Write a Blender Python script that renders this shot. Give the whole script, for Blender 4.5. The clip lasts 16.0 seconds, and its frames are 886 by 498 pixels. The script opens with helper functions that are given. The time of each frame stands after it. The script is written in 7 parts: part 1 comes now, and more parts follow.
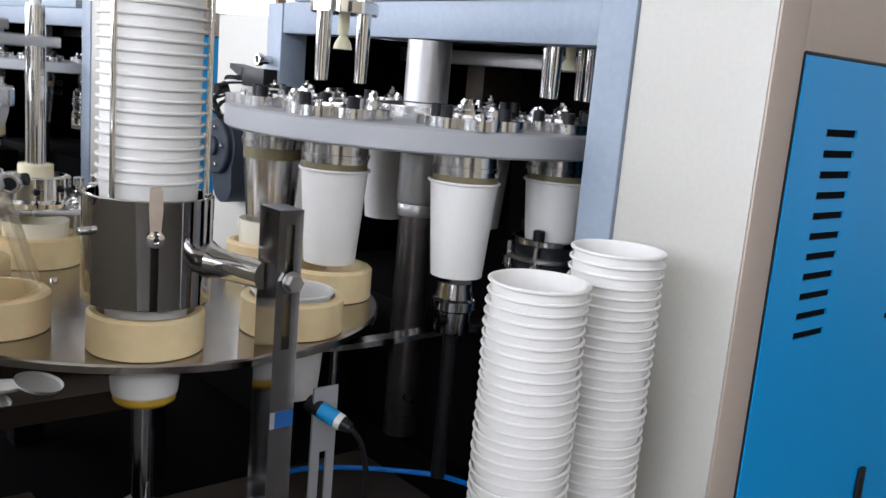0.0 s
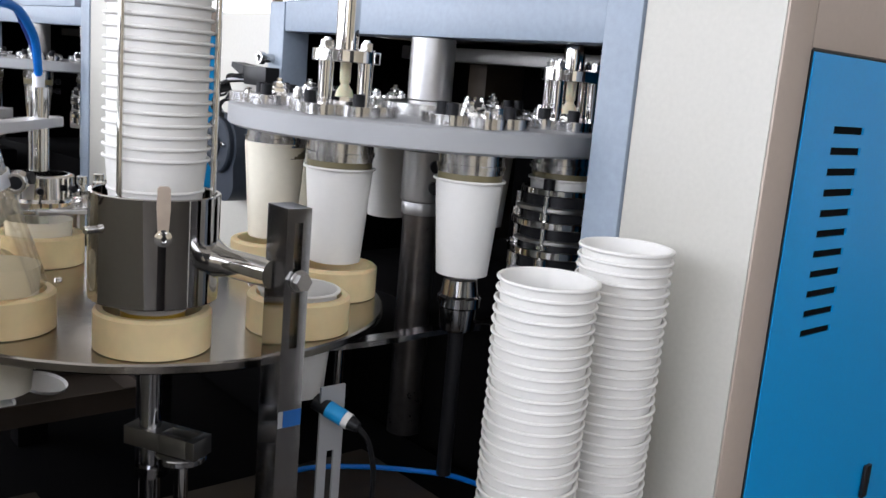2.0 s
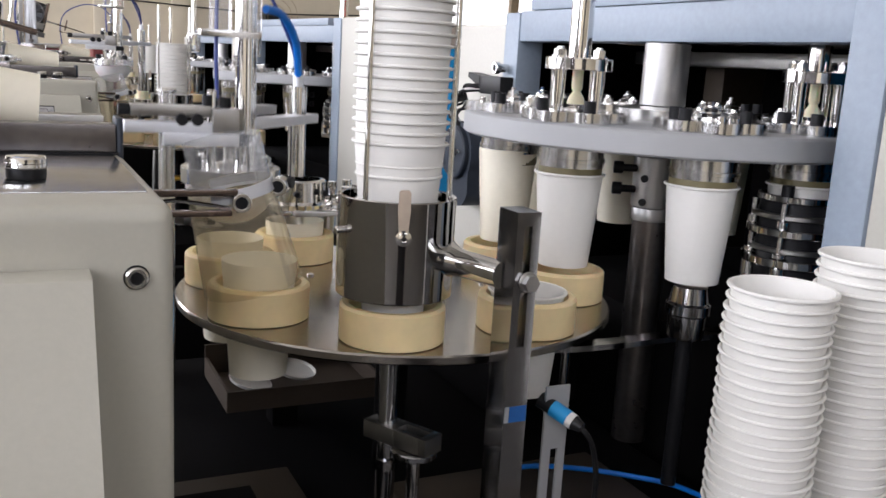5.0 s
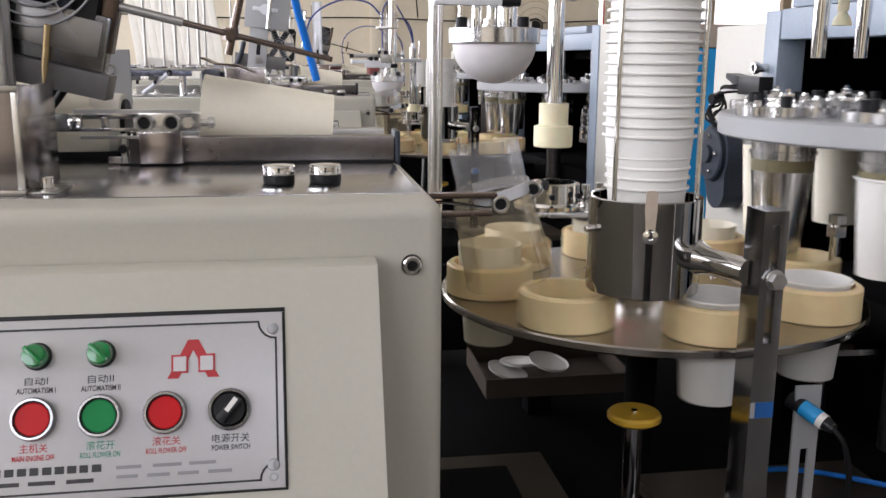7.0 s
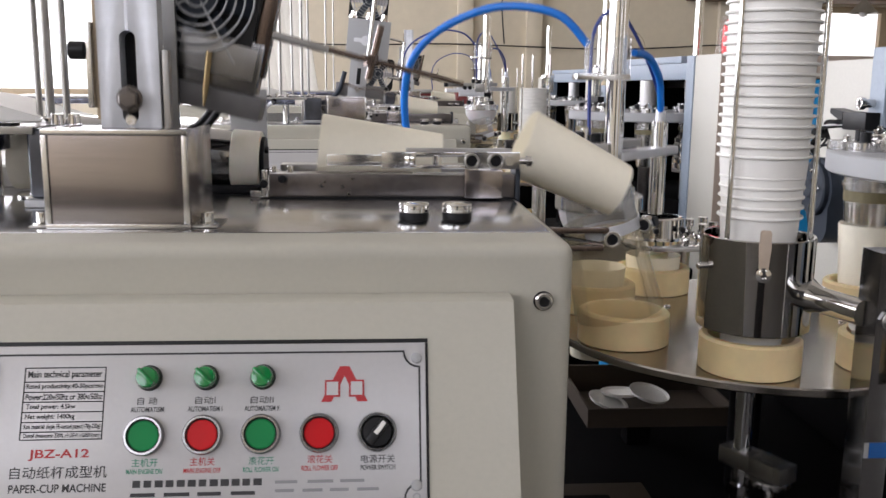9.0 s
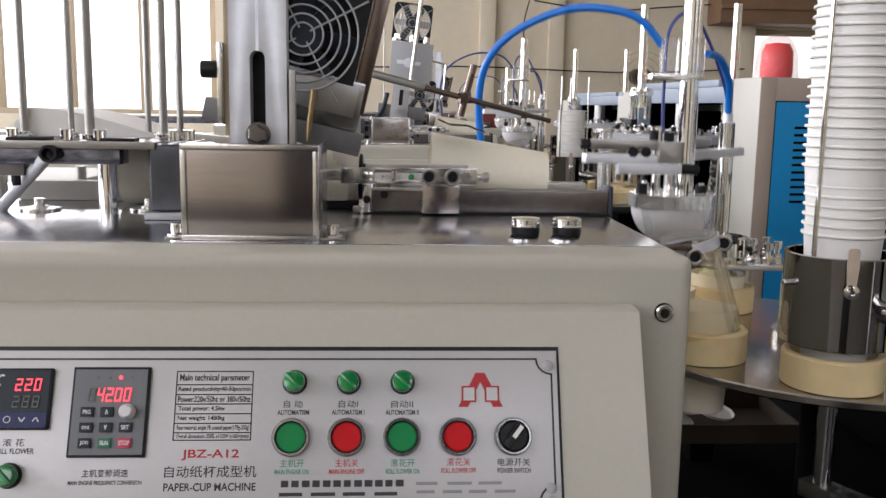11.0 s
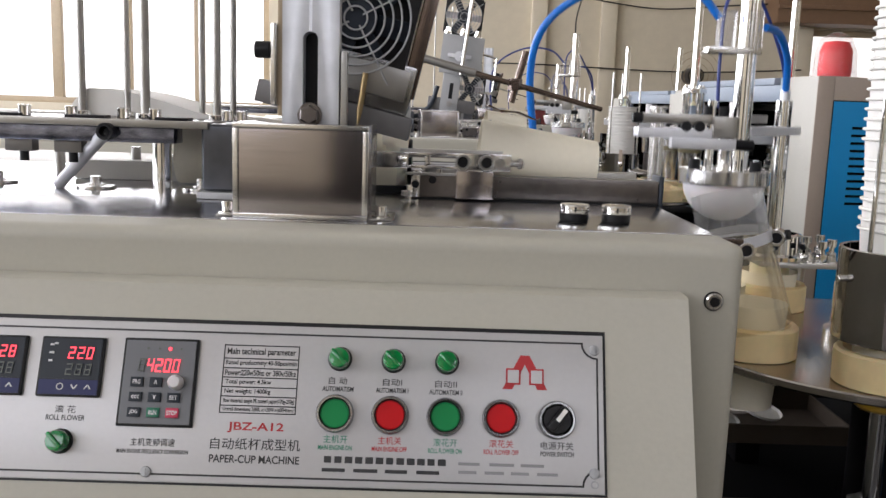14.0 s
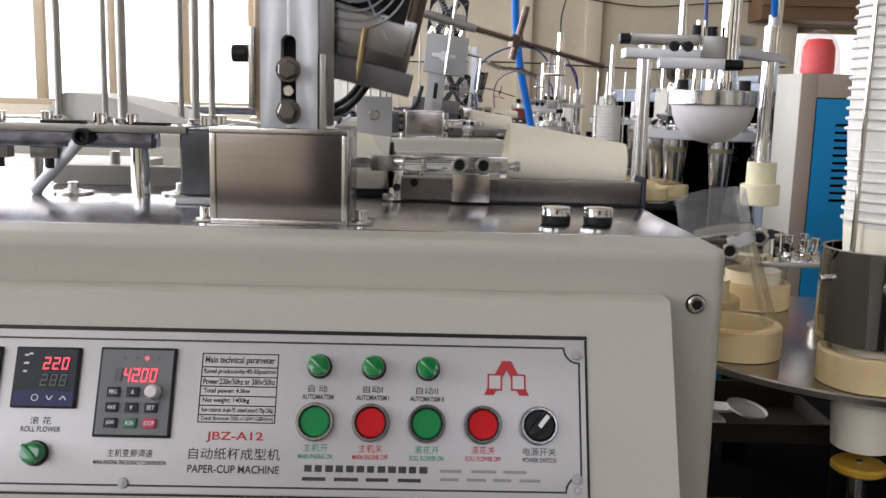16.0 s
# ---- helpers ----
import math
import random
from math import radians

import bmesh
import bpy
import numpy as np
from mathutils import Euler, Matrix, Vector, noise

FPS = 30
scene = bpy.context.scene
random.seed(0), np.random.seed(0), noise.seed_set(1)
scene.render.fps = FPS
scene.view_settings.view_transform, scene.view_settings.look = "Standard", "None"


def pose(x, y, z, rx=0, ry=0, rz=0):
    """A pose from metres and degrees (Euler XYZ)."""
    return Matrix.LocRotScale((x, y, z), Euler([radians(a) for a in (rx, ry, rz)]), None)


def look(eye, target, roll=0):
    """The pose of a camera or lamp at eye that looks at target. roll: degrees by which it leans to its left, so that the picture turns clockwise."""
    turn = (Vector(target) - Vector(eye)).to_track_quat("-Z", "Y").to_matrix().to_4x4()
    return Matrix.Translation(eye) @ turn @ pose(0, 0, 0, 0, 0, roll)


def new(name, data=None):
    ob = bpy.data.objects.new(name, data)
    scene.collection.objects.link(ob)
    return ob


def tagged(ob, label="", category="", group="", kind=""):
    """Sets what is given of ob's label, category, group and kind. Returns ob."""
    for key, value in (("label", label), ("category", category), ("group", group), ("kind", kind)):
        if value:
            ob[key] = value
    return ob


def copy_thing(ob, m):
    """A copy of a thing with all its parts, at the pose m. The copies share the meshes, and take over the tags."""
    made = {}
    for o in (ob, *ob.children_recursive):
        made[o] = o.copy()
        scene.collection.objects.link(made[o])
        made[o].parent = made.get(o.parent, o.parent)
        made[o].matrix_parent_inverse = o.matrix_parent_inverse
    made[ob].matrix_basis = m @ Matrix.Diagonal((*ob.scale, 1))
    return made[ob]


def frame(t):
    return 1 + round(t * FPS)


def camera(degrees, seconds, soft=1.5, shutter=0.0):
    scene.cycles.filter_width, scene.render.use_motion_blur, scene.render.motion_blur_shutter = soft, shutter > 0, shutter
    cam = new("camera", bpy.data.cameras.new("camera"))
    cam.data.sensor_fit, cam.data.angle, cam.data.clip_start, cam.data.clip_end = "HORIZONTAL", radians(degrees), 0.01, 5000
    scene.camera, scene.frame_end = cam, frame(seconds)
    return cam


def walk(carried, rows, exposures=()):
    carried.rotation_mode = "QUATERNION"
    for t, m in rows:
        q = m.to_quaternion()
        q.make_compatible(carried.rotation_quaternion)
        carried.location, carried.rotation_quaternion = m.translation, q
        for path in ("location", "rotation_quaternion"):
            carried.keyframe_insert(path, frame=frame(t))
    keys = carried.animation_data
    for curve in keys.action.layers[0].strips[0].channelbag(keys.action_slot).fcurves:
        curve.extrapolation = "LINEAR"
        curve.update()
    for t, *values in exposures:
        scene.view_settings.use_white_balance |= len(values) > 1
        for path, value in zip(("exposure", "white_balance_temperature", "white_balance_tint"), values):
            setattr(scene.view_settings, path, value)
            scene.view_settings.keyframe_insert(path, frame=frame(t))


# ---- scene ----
cam = camera(52.5, 16.0, shutter=0.2)
PATH = [
    (0, (-0.048, -0.565, 1.063), (1.23, 0.926, 0.684), 5.0),
    (0.5, (-0.05, -0.566, 1.064), (1.232, 0.919, 0.675), 5.0),
    (1, (-0.052, -0.564, 1.065), (1.233, 0.919, 0.676), 5.0),
    (1.5, (-0.055, -0.558, 1.062), (1.235, 0.921, 0.676), 5.0),
    (2, (-0.055, -0.556, 1.061), (1.228, 0.929, 0.68), 4.9),
    (2.5, (-0.053, -0.55, 1.062), (1.217, 0.945, 0.671), 5.1),
    (3, (-0.062, -0.541, 1.058), (1.173, 0.984, 0.671), 5.1),
    (3.5, (-0.074, -0.536, 1.06), (1.084, 1.046, 0.667), 5.0),
    (5.8, (-0.066, -0.62, 1.066), (0.555, 1.237, 0.656), 1.6),
    (6, (-0.07, -0.63, 1.07), (0.477, 1.249, 0.657), 1.1),
    (6.5, (-0.074, -0.647, 1.071), (0.3, 1.275, 0.662), 0.2),
    (7, (-0.082, -0.652, 1.069), (0.231, 1.281, 0.661), 0.4),
    (7.5, (-0.085, -0.673, 1.074), (0.151, 1.272, 0.669), 0.1),
    (8, (-0.085, -0.684, 1.072), (0.088, 1.27, 0.682), 0.2),
    (8.5, (-0.089, -0.685, 1.08), (0.06, 1.27, 0.687), 0.5),
    (9, (-0.13, -0.687, 1.088), (0.012, 1.276, 0.728), 0.6),
    (11.5, (-0.229, -0.712, 1.08), (-0.134, 1.261, 0.768), 1.3),
    (12, (-0.231, -0.706, 1.072), (-0.188, 1.269, 0.758), 1.6),
    (12.5, (-0.229, -0.706, 1.071), (-0.198, 1.267, 0.747), 1.9),
    (13, (-0.228, -0.708, 1.071), (-0.21, 1.265, 0.749), 1.9),
    (13.5, (-0.229, -0.709, 1.071), (-0.21, 1.265, 0.749), 2.0),
    (14, (-0.226, -0.711, 1.071), (-0.21, 1.263, 0.751), 1.9),
    (14.5, (-0.229, -0.711, 1.072), (-0.21, 1.262, 0.749), 2.0),
    (15, (-0.228, -0.709, 1.072), (-0.212, 1.266, 0.753), 2.0),
    (15.5, (-0.224, -0.708, 1.077), (-0.2, 1.266, 0.754), 1.9),
    (16, (-0.22, -0.704, 1.075), (-0.177, 1.269, 0.753), 1.5),
]
walk(cam, [(t, look(eye, target, roll)) for t, eye, target, roll in PATH],
     [(0, -0.16, 6050, 16), (3.5, -0.20, 6220, 17), (6, -0.17, 6350, 19), (9, -0.36, 6400, 19), (11.5, -0.46, 6450, 18), (16, -0.46, 6450, 17)])

# ---- world, light ----
world = bpy.data.worlds.new("world")
scene.world = world
world.use_nodes = True
wn = world.node_tree.nodes
sky = wn.new("ShaderNodeTexSky")
sky.sky_type, sky.sun_disc = "NISHITA", False
sky.sun_elevation, sky.sun_rotation = radians(40), radians(250)
world.node_tree.links.new(sky.outputs[0], wn["Background"].inputs[0])
wn["Background"].inputs[1].default_value = 0.12


def window_light(eye, target, width, height, watts, colour=(0.93, 0.97, 1.0)):
    lamp = bpy.data.lights.new("window_light", "AREA")
    lamp.shape, lamp.size, lamp.size_y, lamp.energy, lamp.color = "RECTANGLE", width, height, watts, colour
    ob = new("window_light", lamp)
    ob.matrix_world = look(eye, target)
    return ob


# daylight through the side and far window rows; the last two are added front fill
window_light((-5.9, 1.4, 2.5), (0, 1.2, 1.1), 13.0, 2.8, 1050)
window_light((-3.0, 8.3, 2.2), (-1.0, 2, 0.9), 4.6, 2.2, 280)
window_light((1.6, -5.4, 3.4), (0.7, 0, 0.8), 3.0, 1.6, 75)
window_light((-3.2, -5.4, 3.4), (-0.6, 0, 0.8), 3.0, 1.6, 90)

# ---- materials ----


def mat(name, colour, rough=0.5, metal=0.0, vary=0.12, grain=40.0, bump=0.05, stain=3.0, brushed=None, coat=0.0, transmit=0.0,
        sheen=0.0, emit=0.0, alpha=1.0, scatter=0.0, rvary=0.12):
    """A surface with fine grain and broad stains: colour, roughness and relief vary at two scales."""
    m = bpy.data.materials.new(name)
    m.use_nodes = True
    t = m.node_tree
    n, link = t.nodes, t.links.new
    b = n["Principled BSDF"]
    co = n.new("ShaderNodeTexCoord")
    mp = n.new("ShaderNodeMapping")
    link(co.outputs["Object"], mp.inputs[0])
    if brushed:
        mp.inputs["Scale"].default_value = brushed
    fine = n.new("ShaderNodeTexNoise")
    fine.inputs["Scale"].default_value, fine.inputs["Detail"].default_value = grain, 5
    link(mp.outputs[0], fine.inputs["Vector"])
    broad = n.new("ShaderNodeTexNoise")
    broad.inputs["Scale"].default_value, broad.inputs["Detail"].default_value = stain, 3
    link(co.outputs["Object"], broad.inputs["Vector"])
    both = n.new("ShaderNodeMath")
    both.operation = "MULTIPLY_ADD"
    link(fine.outputs[0], both.inputs[0])
    both.inputs[1].default_value = 0.5
    half = n.new("ShaderNodeMath")
    half.operation = "MULTIPLY"
    half.inputs[1].default_value = 0.5
    link(broad.outputs[0], half.inputs[0])
    link(half.outputs[0], both.inputs[2])
    ramp = n.new("ShaderNodeValToRGB")
    e = ramp.color_ramp.elements
    e[0].position, e[1].position = 0.3, 0.7
    e[0].color = (*[c * (1 - vary) for c in colour], 1)
    e[1].color = (*[min(1, c * (1 + vary * 0.6)) for c in colour], 1)
    link(both.outputs[0], ramp.inputs[0])
    link(ramp.outputs[0], b.inputs["Base Color"])
    rr = n.new("ShaderNodeMapRange")
    rr.inputs["To Min"].default_value, rr.inputs["To Max"].default_value = max(0.02, rough * (1 - rvary)), min(1, rough * (1 + rvary * 2))
    link(both.outputs[0], rr.inputs["Value"])
    link(rr.outputs[0], b.inputs["Roughness"])
    b.inputs["Metallic"].default_value = metal
    b.inputs["Coat Weight"].default_value = coat
    b.inputs["Transmission Weight"].default_value = transmit
    b.inputs["Alpha"].default_value = alpha
    if scatter:
        b.inputs["Subsurface Weight"].default_value = scatter
        b.inputs["Subsurface Scale"].default_value = 0.004
    if emit:
        b.inputs["Emission Color"].default_value = (*colour, 1)
        b.inputs["Emission Strength"].default_value = emit
    if bump:
        bp = n.new("ShaderNodeBump")
        bp.inputs["Strength"].default_value, bp.inputs["Distance"].default_value = bump, 0.002
        link(fine.outputs[0], bp.inputs["Height"])
        link(bp.outputs[0], b.inputs["Normal"])
    return m


def plastic_film(name, tint, clear, milk=(0.86, 0.80, 0.66)):
    """Thin clear plastic: mostly see-through, with a gloss that grows at grazing angles and a slight milky haze."""
    m = bpy.data.materials.new(name)
    m.use_nodes = True
    n, link = m.node_tree.nodes, m.node_tree.links.new
    out = n["Material Output"]
    n.remove(n["Principled BSDF"])
    see, haze, gloss = n.new("ShaderNodeBsdfTransparent"), n.new("ShaderNodeBsdfDiffuse"), n.new("ShaderNodeBsdfGlossy")
    see.inputs[0].default_value = (*tint, 1)
    haze.inputs[0].default_value = (*milk, 1)
    gloss.inputs["Roughness"].default_value = 0.08
    co, nz, mr = n.new("ShaderNodeTexCoord"), n.new("ShaderNodeTexNoise"), n.new("ShaderNodeMapRange")
    nz.inputs["Scale"].default_value, nz.inputs["Detail"].default_value = 18, 5
    link(co.outputs["Object"], nz.inputs["Vector"])
    link(nz.outputs[0], mr.inputs["Value"])
    mr.inputs["From Min"].default_value, mr.inputs["From Max"].default_value = 0.35, 0.75
    mr.inputs["To Min"].default_value, mr.inputs["To Max"].default_value = 1 - clear, min(1, (1 - clear) * 2.2)
    weak = n.new("ShaderNodeMath")
    weak.operation, weak.inputs[1].default_value = "MULTIPLY", 0.3
    a, c, fr = n.new("ShaderNodeMixShader"), n.new("ShaderNodeMixShader"), n.new("ShaderNodeFresnel")
    fr.inputs["IOR"].default_value = 1.42
    link(mr.outputs[0], a.inputs[0])
    link(see.outputs[0], a.inputs[1])
    link(haze.outputs[0], a.inputs[2])
    link(fr.outputs[0], weak.inputs[0])
    link(weak.outputs[0], c.inputs[0])
    link(a.outputs[0], c.inputs[1])
    link(gloss.outputs[0], c.inputs[2])
    link(c.outputs[0], out.inputs[0])
    return m


IVORY = mat("ivory_paint", (0.440, 0.424, 0.360), 0.42, vary=0.05, grain=220, bump=0.06, stain=4)
GREY_BEIGE = mat("grey_beige_paint", (0.475, 0.462, 0.412), 0.45, vary=0.07, grain=160, bump=0.06, stain=3)
FRAME_BLUE = mat("blue_grey_paint", (0.25, 0.30, 0.365), 0.4, vary=0.12, grain=120, bump=0.08, stain=6)
TAUPE = mat("taupe_paint", (0.40, 0.33, 0.275), 0.5, vary=0.05, grain=160, bump=0.05, stain=3)
DOOR_BLUE = mat("blue_paint", (0.0, 0.28, 0.64), 0.36, vary=0.08, grain=160, bump=0.06, stain=2)
CHROME = mat("polished_steel", (0.78, 0.77, 0.75), 0.06, 1.0, vary=0.04, grain=300, bump=0.0, stain=12, rvary=0.5)
STEEL = mat("machined_steel", (0.70, 0.69, 0.67), 0.2, 1.0, vary=0.08, grain=90, bump=0.003, stain=14, rvary=0.35)
SATIN = mat("satin_steel", (0.46, 0.455, 0.45), 0.36, 1.0, vary=0.12, grain=50, bump=0.004, stain=10, rvary=0.3)
BRIGHT = mat("bright_turned_steel", (0.62, 0.615, 0.61), 0.14, 1.0, vary=0.10, grain=90, bump=0.002, stain=16, rvary=0.6)
DULL = mat("dull_steel", (0.40, 0.39, 0.37), 0.3, 1.0, vary=0.14, grain=60, bump=0.006, stain=9, rvary=0.3)
POST_STEEL = mat("polished_bar_steel", (0.40, 0.40, 0.41), 0.09, 1.0, vary=0.05, grain=120, bump=0.002, stain=20, rvary=0.5)
SHOE = mat("heat_stained_steel", (0.15, 0.145, 0.145), 0.42, 0.5, vary=0.2, grain=60, bump=0.03, stain=12)
DARK_PLATE = mat("dark_mottled_steel", (0.10, 0.105, 0.12), 0.28, 0.85, vary=0.45, grain=24, bump=0.004, stain=16)
HEATER_STEEL = mat("heat_tinted_bright_steel", (0.34, 0.335, 0.33), 0.2, 1.0, vary=0.35, grain=26, bump=0.006, stain=14, rvary=0.4)
HEATED = mat("heat_darkened_steel", (0.15, 0.145, 0.14), 0.32, 0.8, vary=0.25, grain=40, bump=0.01, stain=14)
RAIL_STEEL = mat("ground_rail_steel", (0.17, 0.155, 0.15), 0.27, 0.9, vary=0.25, grain=90, bump=0.01, stain=20)
TOP_STEEL = mat("table_steel", (0.53, 0.53, 0.54), 0.17, 1.0, vary=0.16, grain=70, bump=0.003, stain=7, rvary=0.4)
PLATE_STEEL = mat("oily_plate_steel", (0.38, 0.355, 0.33), 0.17, 1.0, vary=0.16, grain=60, bump=0.004, stain=9, rvary=0.35)
INOX = mat("brushed_stainless", (0.40, 0.365, 0.36), 0.17, 1.0, vary=0.14, grain=30, bump=0.001, stain=16, brushed=(1, 1, 12))
ALU = mat("turned_aluminium", (0.405, 0.412, 0.42), 0.55, 0.45, vary=0.07, grain=120, bump=0.008, stain=8, rvary=0.3)
SCUFFED = mat("scuffed_zinc", (0.50, 0.51, 0.53), 0.48, 0.35, vary=0.28, grain=34, bump=0.01, stain=16, rvary=0.3)
ALU_LIGHT = mat("milled_aluminium", (0.66, 0.67, 0.70), 0.4, 0.45, vary=0.06, grain=90, bump=0.008, stain=10)
BLACK_OX = mat("blackened_steel", (0.012, 0.012, 0.014), 0.42, 0.2, vary=0.3, grain=120, bump=0.05, stain=20)
BLACK = mat("black_plastic", (0.012, 0.012, 0.013), 0.35, vary=0.3, grain=200, bump=0.05, stain=9)
# near-black that puts the shade inside and under the machine into the colour
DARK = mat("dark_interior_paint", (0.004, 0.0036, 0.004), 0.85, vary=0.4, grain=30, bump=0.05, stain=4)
NYLON = mat("ivory_nylon", (0.83, 0.665, 0.375), 0.45, vary=0.12, grain=50, bump=0.05, stain=10, scatter=0.15)
CREAM = mat("pale_nylon", (0.80, 0.74, 0.52), 0.42, vary=0.08, grain=60, bump=0.03, stain=10, scatter=0.15)
OLIVE = mat("oiled_bakelite", (0.17, 0.145, 0.075), 0.4, vary=0.2, grain=80, bump=0.05, stain=25)
AMBER = mat("amber_polyurethane", (0.55, 0.33, 0.03), 0.35, vary=0.15, grain=60, bump=0.05, stain=20)
PAPER = mat("white_coated_paper", (0.725, 0.71, 0.675), 0.55, vary=0.03, grain=160, bump=0.04, stain=10)
SLEEVE_PAPER = mat("cream_sleeve_paper", (0.89, 0.84, 0.70), 0.6, vary=0.04, grain=140, bump=0.04, stain=8)
TUBE_STEEL = mat("mirror_tube_steel", (0.40, 0.39, 0.38), 0.05, 1.0, vary=0.05, grain=200, bump=0.0, stain=10, rvary=0.5)
RUBBER_GREY = mat("grey_silicone", (0.64, 0.62, 0.63), 0.45, vary=0.08, grain=60, bump=0.04, stain=12, scatter=0.1)
COVER_GREY = mat("dark_grey_plastic", (0.030, 0.037, 0.050), 0.45, vary=0.2, grain=90, bump=0.06, stain=8)
HOSE_BLUE = mat("blue_air_hose", (0.0, 0.16, 0.62), 0.3, vary=0.08, grain=60, bump=0.01, stain=10)
HOSE_DARK = mat("dark_blue_hose", (0.03, 0.05, 0.22), 0.35, vary=0.1, grain=60, bump=0.01, stain=10)
SENSOR_BLUE = mat("sensor_blue", (0.01, 0.28, 0.62), 0.35, vary=0.08, grain=60, bump=0.02, stain=10)
BEZEL = mat("chromed_bezel", (0.32, 0.32, 0.32), 0.16, 1.0, vary=0.06, grain=200, bump=0.0, stain=20, rvary=0.4)
PALE_NYLON = mat("white_nylon", (0.74, 0.70, 0.61), 0.45, vary=0.08, grain=60, bump=0.03, stain=10, scatter=0.1)
BRASS = mat("brass", (0.40, 0.30, 0.16), 0.45, 1.0, vary=0.15, grain=80, bump=0.03, stain=20)
CARD = mat("brown_cardboard", (0.05, 0.035, 0.024), 0.75, vary=0.15, grain=60, bump=0.1, stain=6)
DECK = mat("worn_deck_paint", (0.050, 0.038, 0.027), 0.5, vary=0.3, grain=40, bump=0.08, stain=5)
PLATE_SILVER = mat("silver_panel_foil", (0.50, 0.495, 0.50), 0.38, 0.35, vary=0.04, grain=260, bump=0.02, stain=4)
PRINT_BLACK = mat("black_print", (0.02, 0.02, 0.022), 0.5, vary=0.1, bump=0)
PRINT_RED = mat("red_print", (0.42, 0.02, 0.025), 0.5, vary=0.1, bump=0)
PRINT_GREEN = mat("green_print", (0.02, 0.22, 0.13), 0.5, vary=0.1, bump=0)
PRINT_GREY = mat("grey_print", (0.25, 0.25, 0.26), 0.5, vary=0.1, bump=0)
BTN_GREEN = mat("green_button", (0.0, 0.20, 0.055), 0.5, vary=0.06, bump=0.01)
BTN_RED = mat("red_button", (0.50, 0.003, 0.006), 0.35, vary=0.06, bump=0.01)
LENS_GREEN = mat("green_lens", (0.0, 0.20, 0.045), 0.12, vary=0.1, bump=0, coat=0.6)
GREY_FACE = mat("dark_grey_keypad", (0.13, 0.135, 0.145), 0.4, vary=0.1, bump=0.02)
NAVY = mat("navy_face", (0.018, 0.022, 0.090), 0.35, vary=0.1, bump=0)
KEY_DARK = mat("dark_key", (0.02, 0.026, 0.035), 0.4, vary=0.1, bump=0.02)
KEY_GREEN = mat("green_key", (0.01, 0.14, 0.08), 0.4, vary=0.1, bump=0.02)
KEY_RED = mat("red_key", (0.5, 0.03, 0.08), 0.4, vary=0.1, bump=0.02)
LED_RED = mat("red_digits", (1.0, 0.07, 0.10), 0.4, vary=0.0, bump=0, emit=2.2)
LED_DIM = mat("unlit_digit", (0.09, 0.10, 0.09), 0.4, vary=0.0, bump=0)
RED_LENS = mat("red_beacon_lens", (0.80, 0.006, 0.012), 0.4, vary=0.1, bump=0.01)
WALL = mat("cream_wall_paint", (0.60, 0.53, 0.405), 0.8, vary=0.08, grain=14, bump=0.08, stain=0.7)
# wall colour darkened so that polished steel mirrors a dim room
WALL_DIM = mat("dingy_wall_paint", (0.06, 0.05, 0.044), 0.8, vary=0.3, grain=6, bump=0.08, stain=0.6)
REFLECTION_DARK = mat("dark_pillar_paint", (0.022, 0.018, 0.018), 0.6, vary=0.3, grain=12, bump=0.05, stain=1.5)
CEILING = mat("white_ceiling_paint", (0.78, 0.74, 0.67), 0.85, vary=0.06, grain=10, bump=0.05, stain=0.5)
CONCRETE = mat("concrete_floor", (0.040, 0.036, 0.033), 0.45, vary=0.3, grain=12, bump=0.03, stain=0.8, rvary=0.4)
WINDOW_FRAME = mat("tan_window_frame", (0.36, 0.28, 0.18), 0.5, vary=0.15, grain=40, bump=0.05, stain=3)
DAYLIGHT = mat("bright_overcast_sky", (0.97, 0.985, 1.0), 1.0, vary=0.0, bump=0, emit=1.25)
MACHINE_RED = mat("dark_red_paint", (0.16, 0.02, 0.02), 0.5, vary=0.2, grain=60, stain=6)
BEAM_BROWN = mat("brown_beam_paint", (0.17, 0.095, 0.05), 0.6, vary=0.2, grain=20, bump=0.05, stain=3)
BOARD = mat("pale_board", (0.78, 0.75, 0.68), 0.6, vary=0.08, grain=30, bump=0.05, stain=4)
TINT_BROWN = mat("browned_steel", (0.16, 0.12, 0.10), 0.25, 0.8, vary=0.25, grain=40, bump=0.01, stain=12)
CLEAR = plastic_film("clear_plastic", (0.985, 0.965, 0.915), 0.955)
MILKY = plastic_film("milky_plastic", (0.97, 0.97, 0.97), 0.91, (0.75, 0.76, 0.77))
# both tape colours darkened to carry the shade on the post
TAPE_BLUE = mat("faded_blue_tape", (0.008, 0.09, 0.30), 0.45, vary=0.2, grain=60, bump=0.02, stain=20)
TAPE_GREY = mat("grubby_white_tape", (0.30, 0.30, 0.31), 0.5, vary=0.2, grain=60, bump=0.02, stain=20)
WRAP = plastic_film("loose_clear_wrap", (0.97, 0.96, 0.96), 0.94, (0.75, 0.75, 0.75))

# sheen cut as well, so the painted shade stays black
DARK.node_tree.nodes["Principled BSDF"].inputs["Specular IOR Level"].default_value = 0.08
for m in (NAVY, KEY_DARK, DECK, COVER_GREY, BLACK_OX, BLACK, BTN_GREEN, BTN_RED):
    m.node_tree.nodes["Principled BSDF"].inputs["Specular IOR Level"].default_value = 0.25

# ---- mesh helpers ----


def mesh_of(bm, name, sharp=0.6):
    me = bpy.data.meshes.new(name)
    for f in bm.faces:
        f.smooth = True
    bm.to_mesh(me)
    bm.free()
    me.set_sharp_from_angle(angle=sharp)
    return me


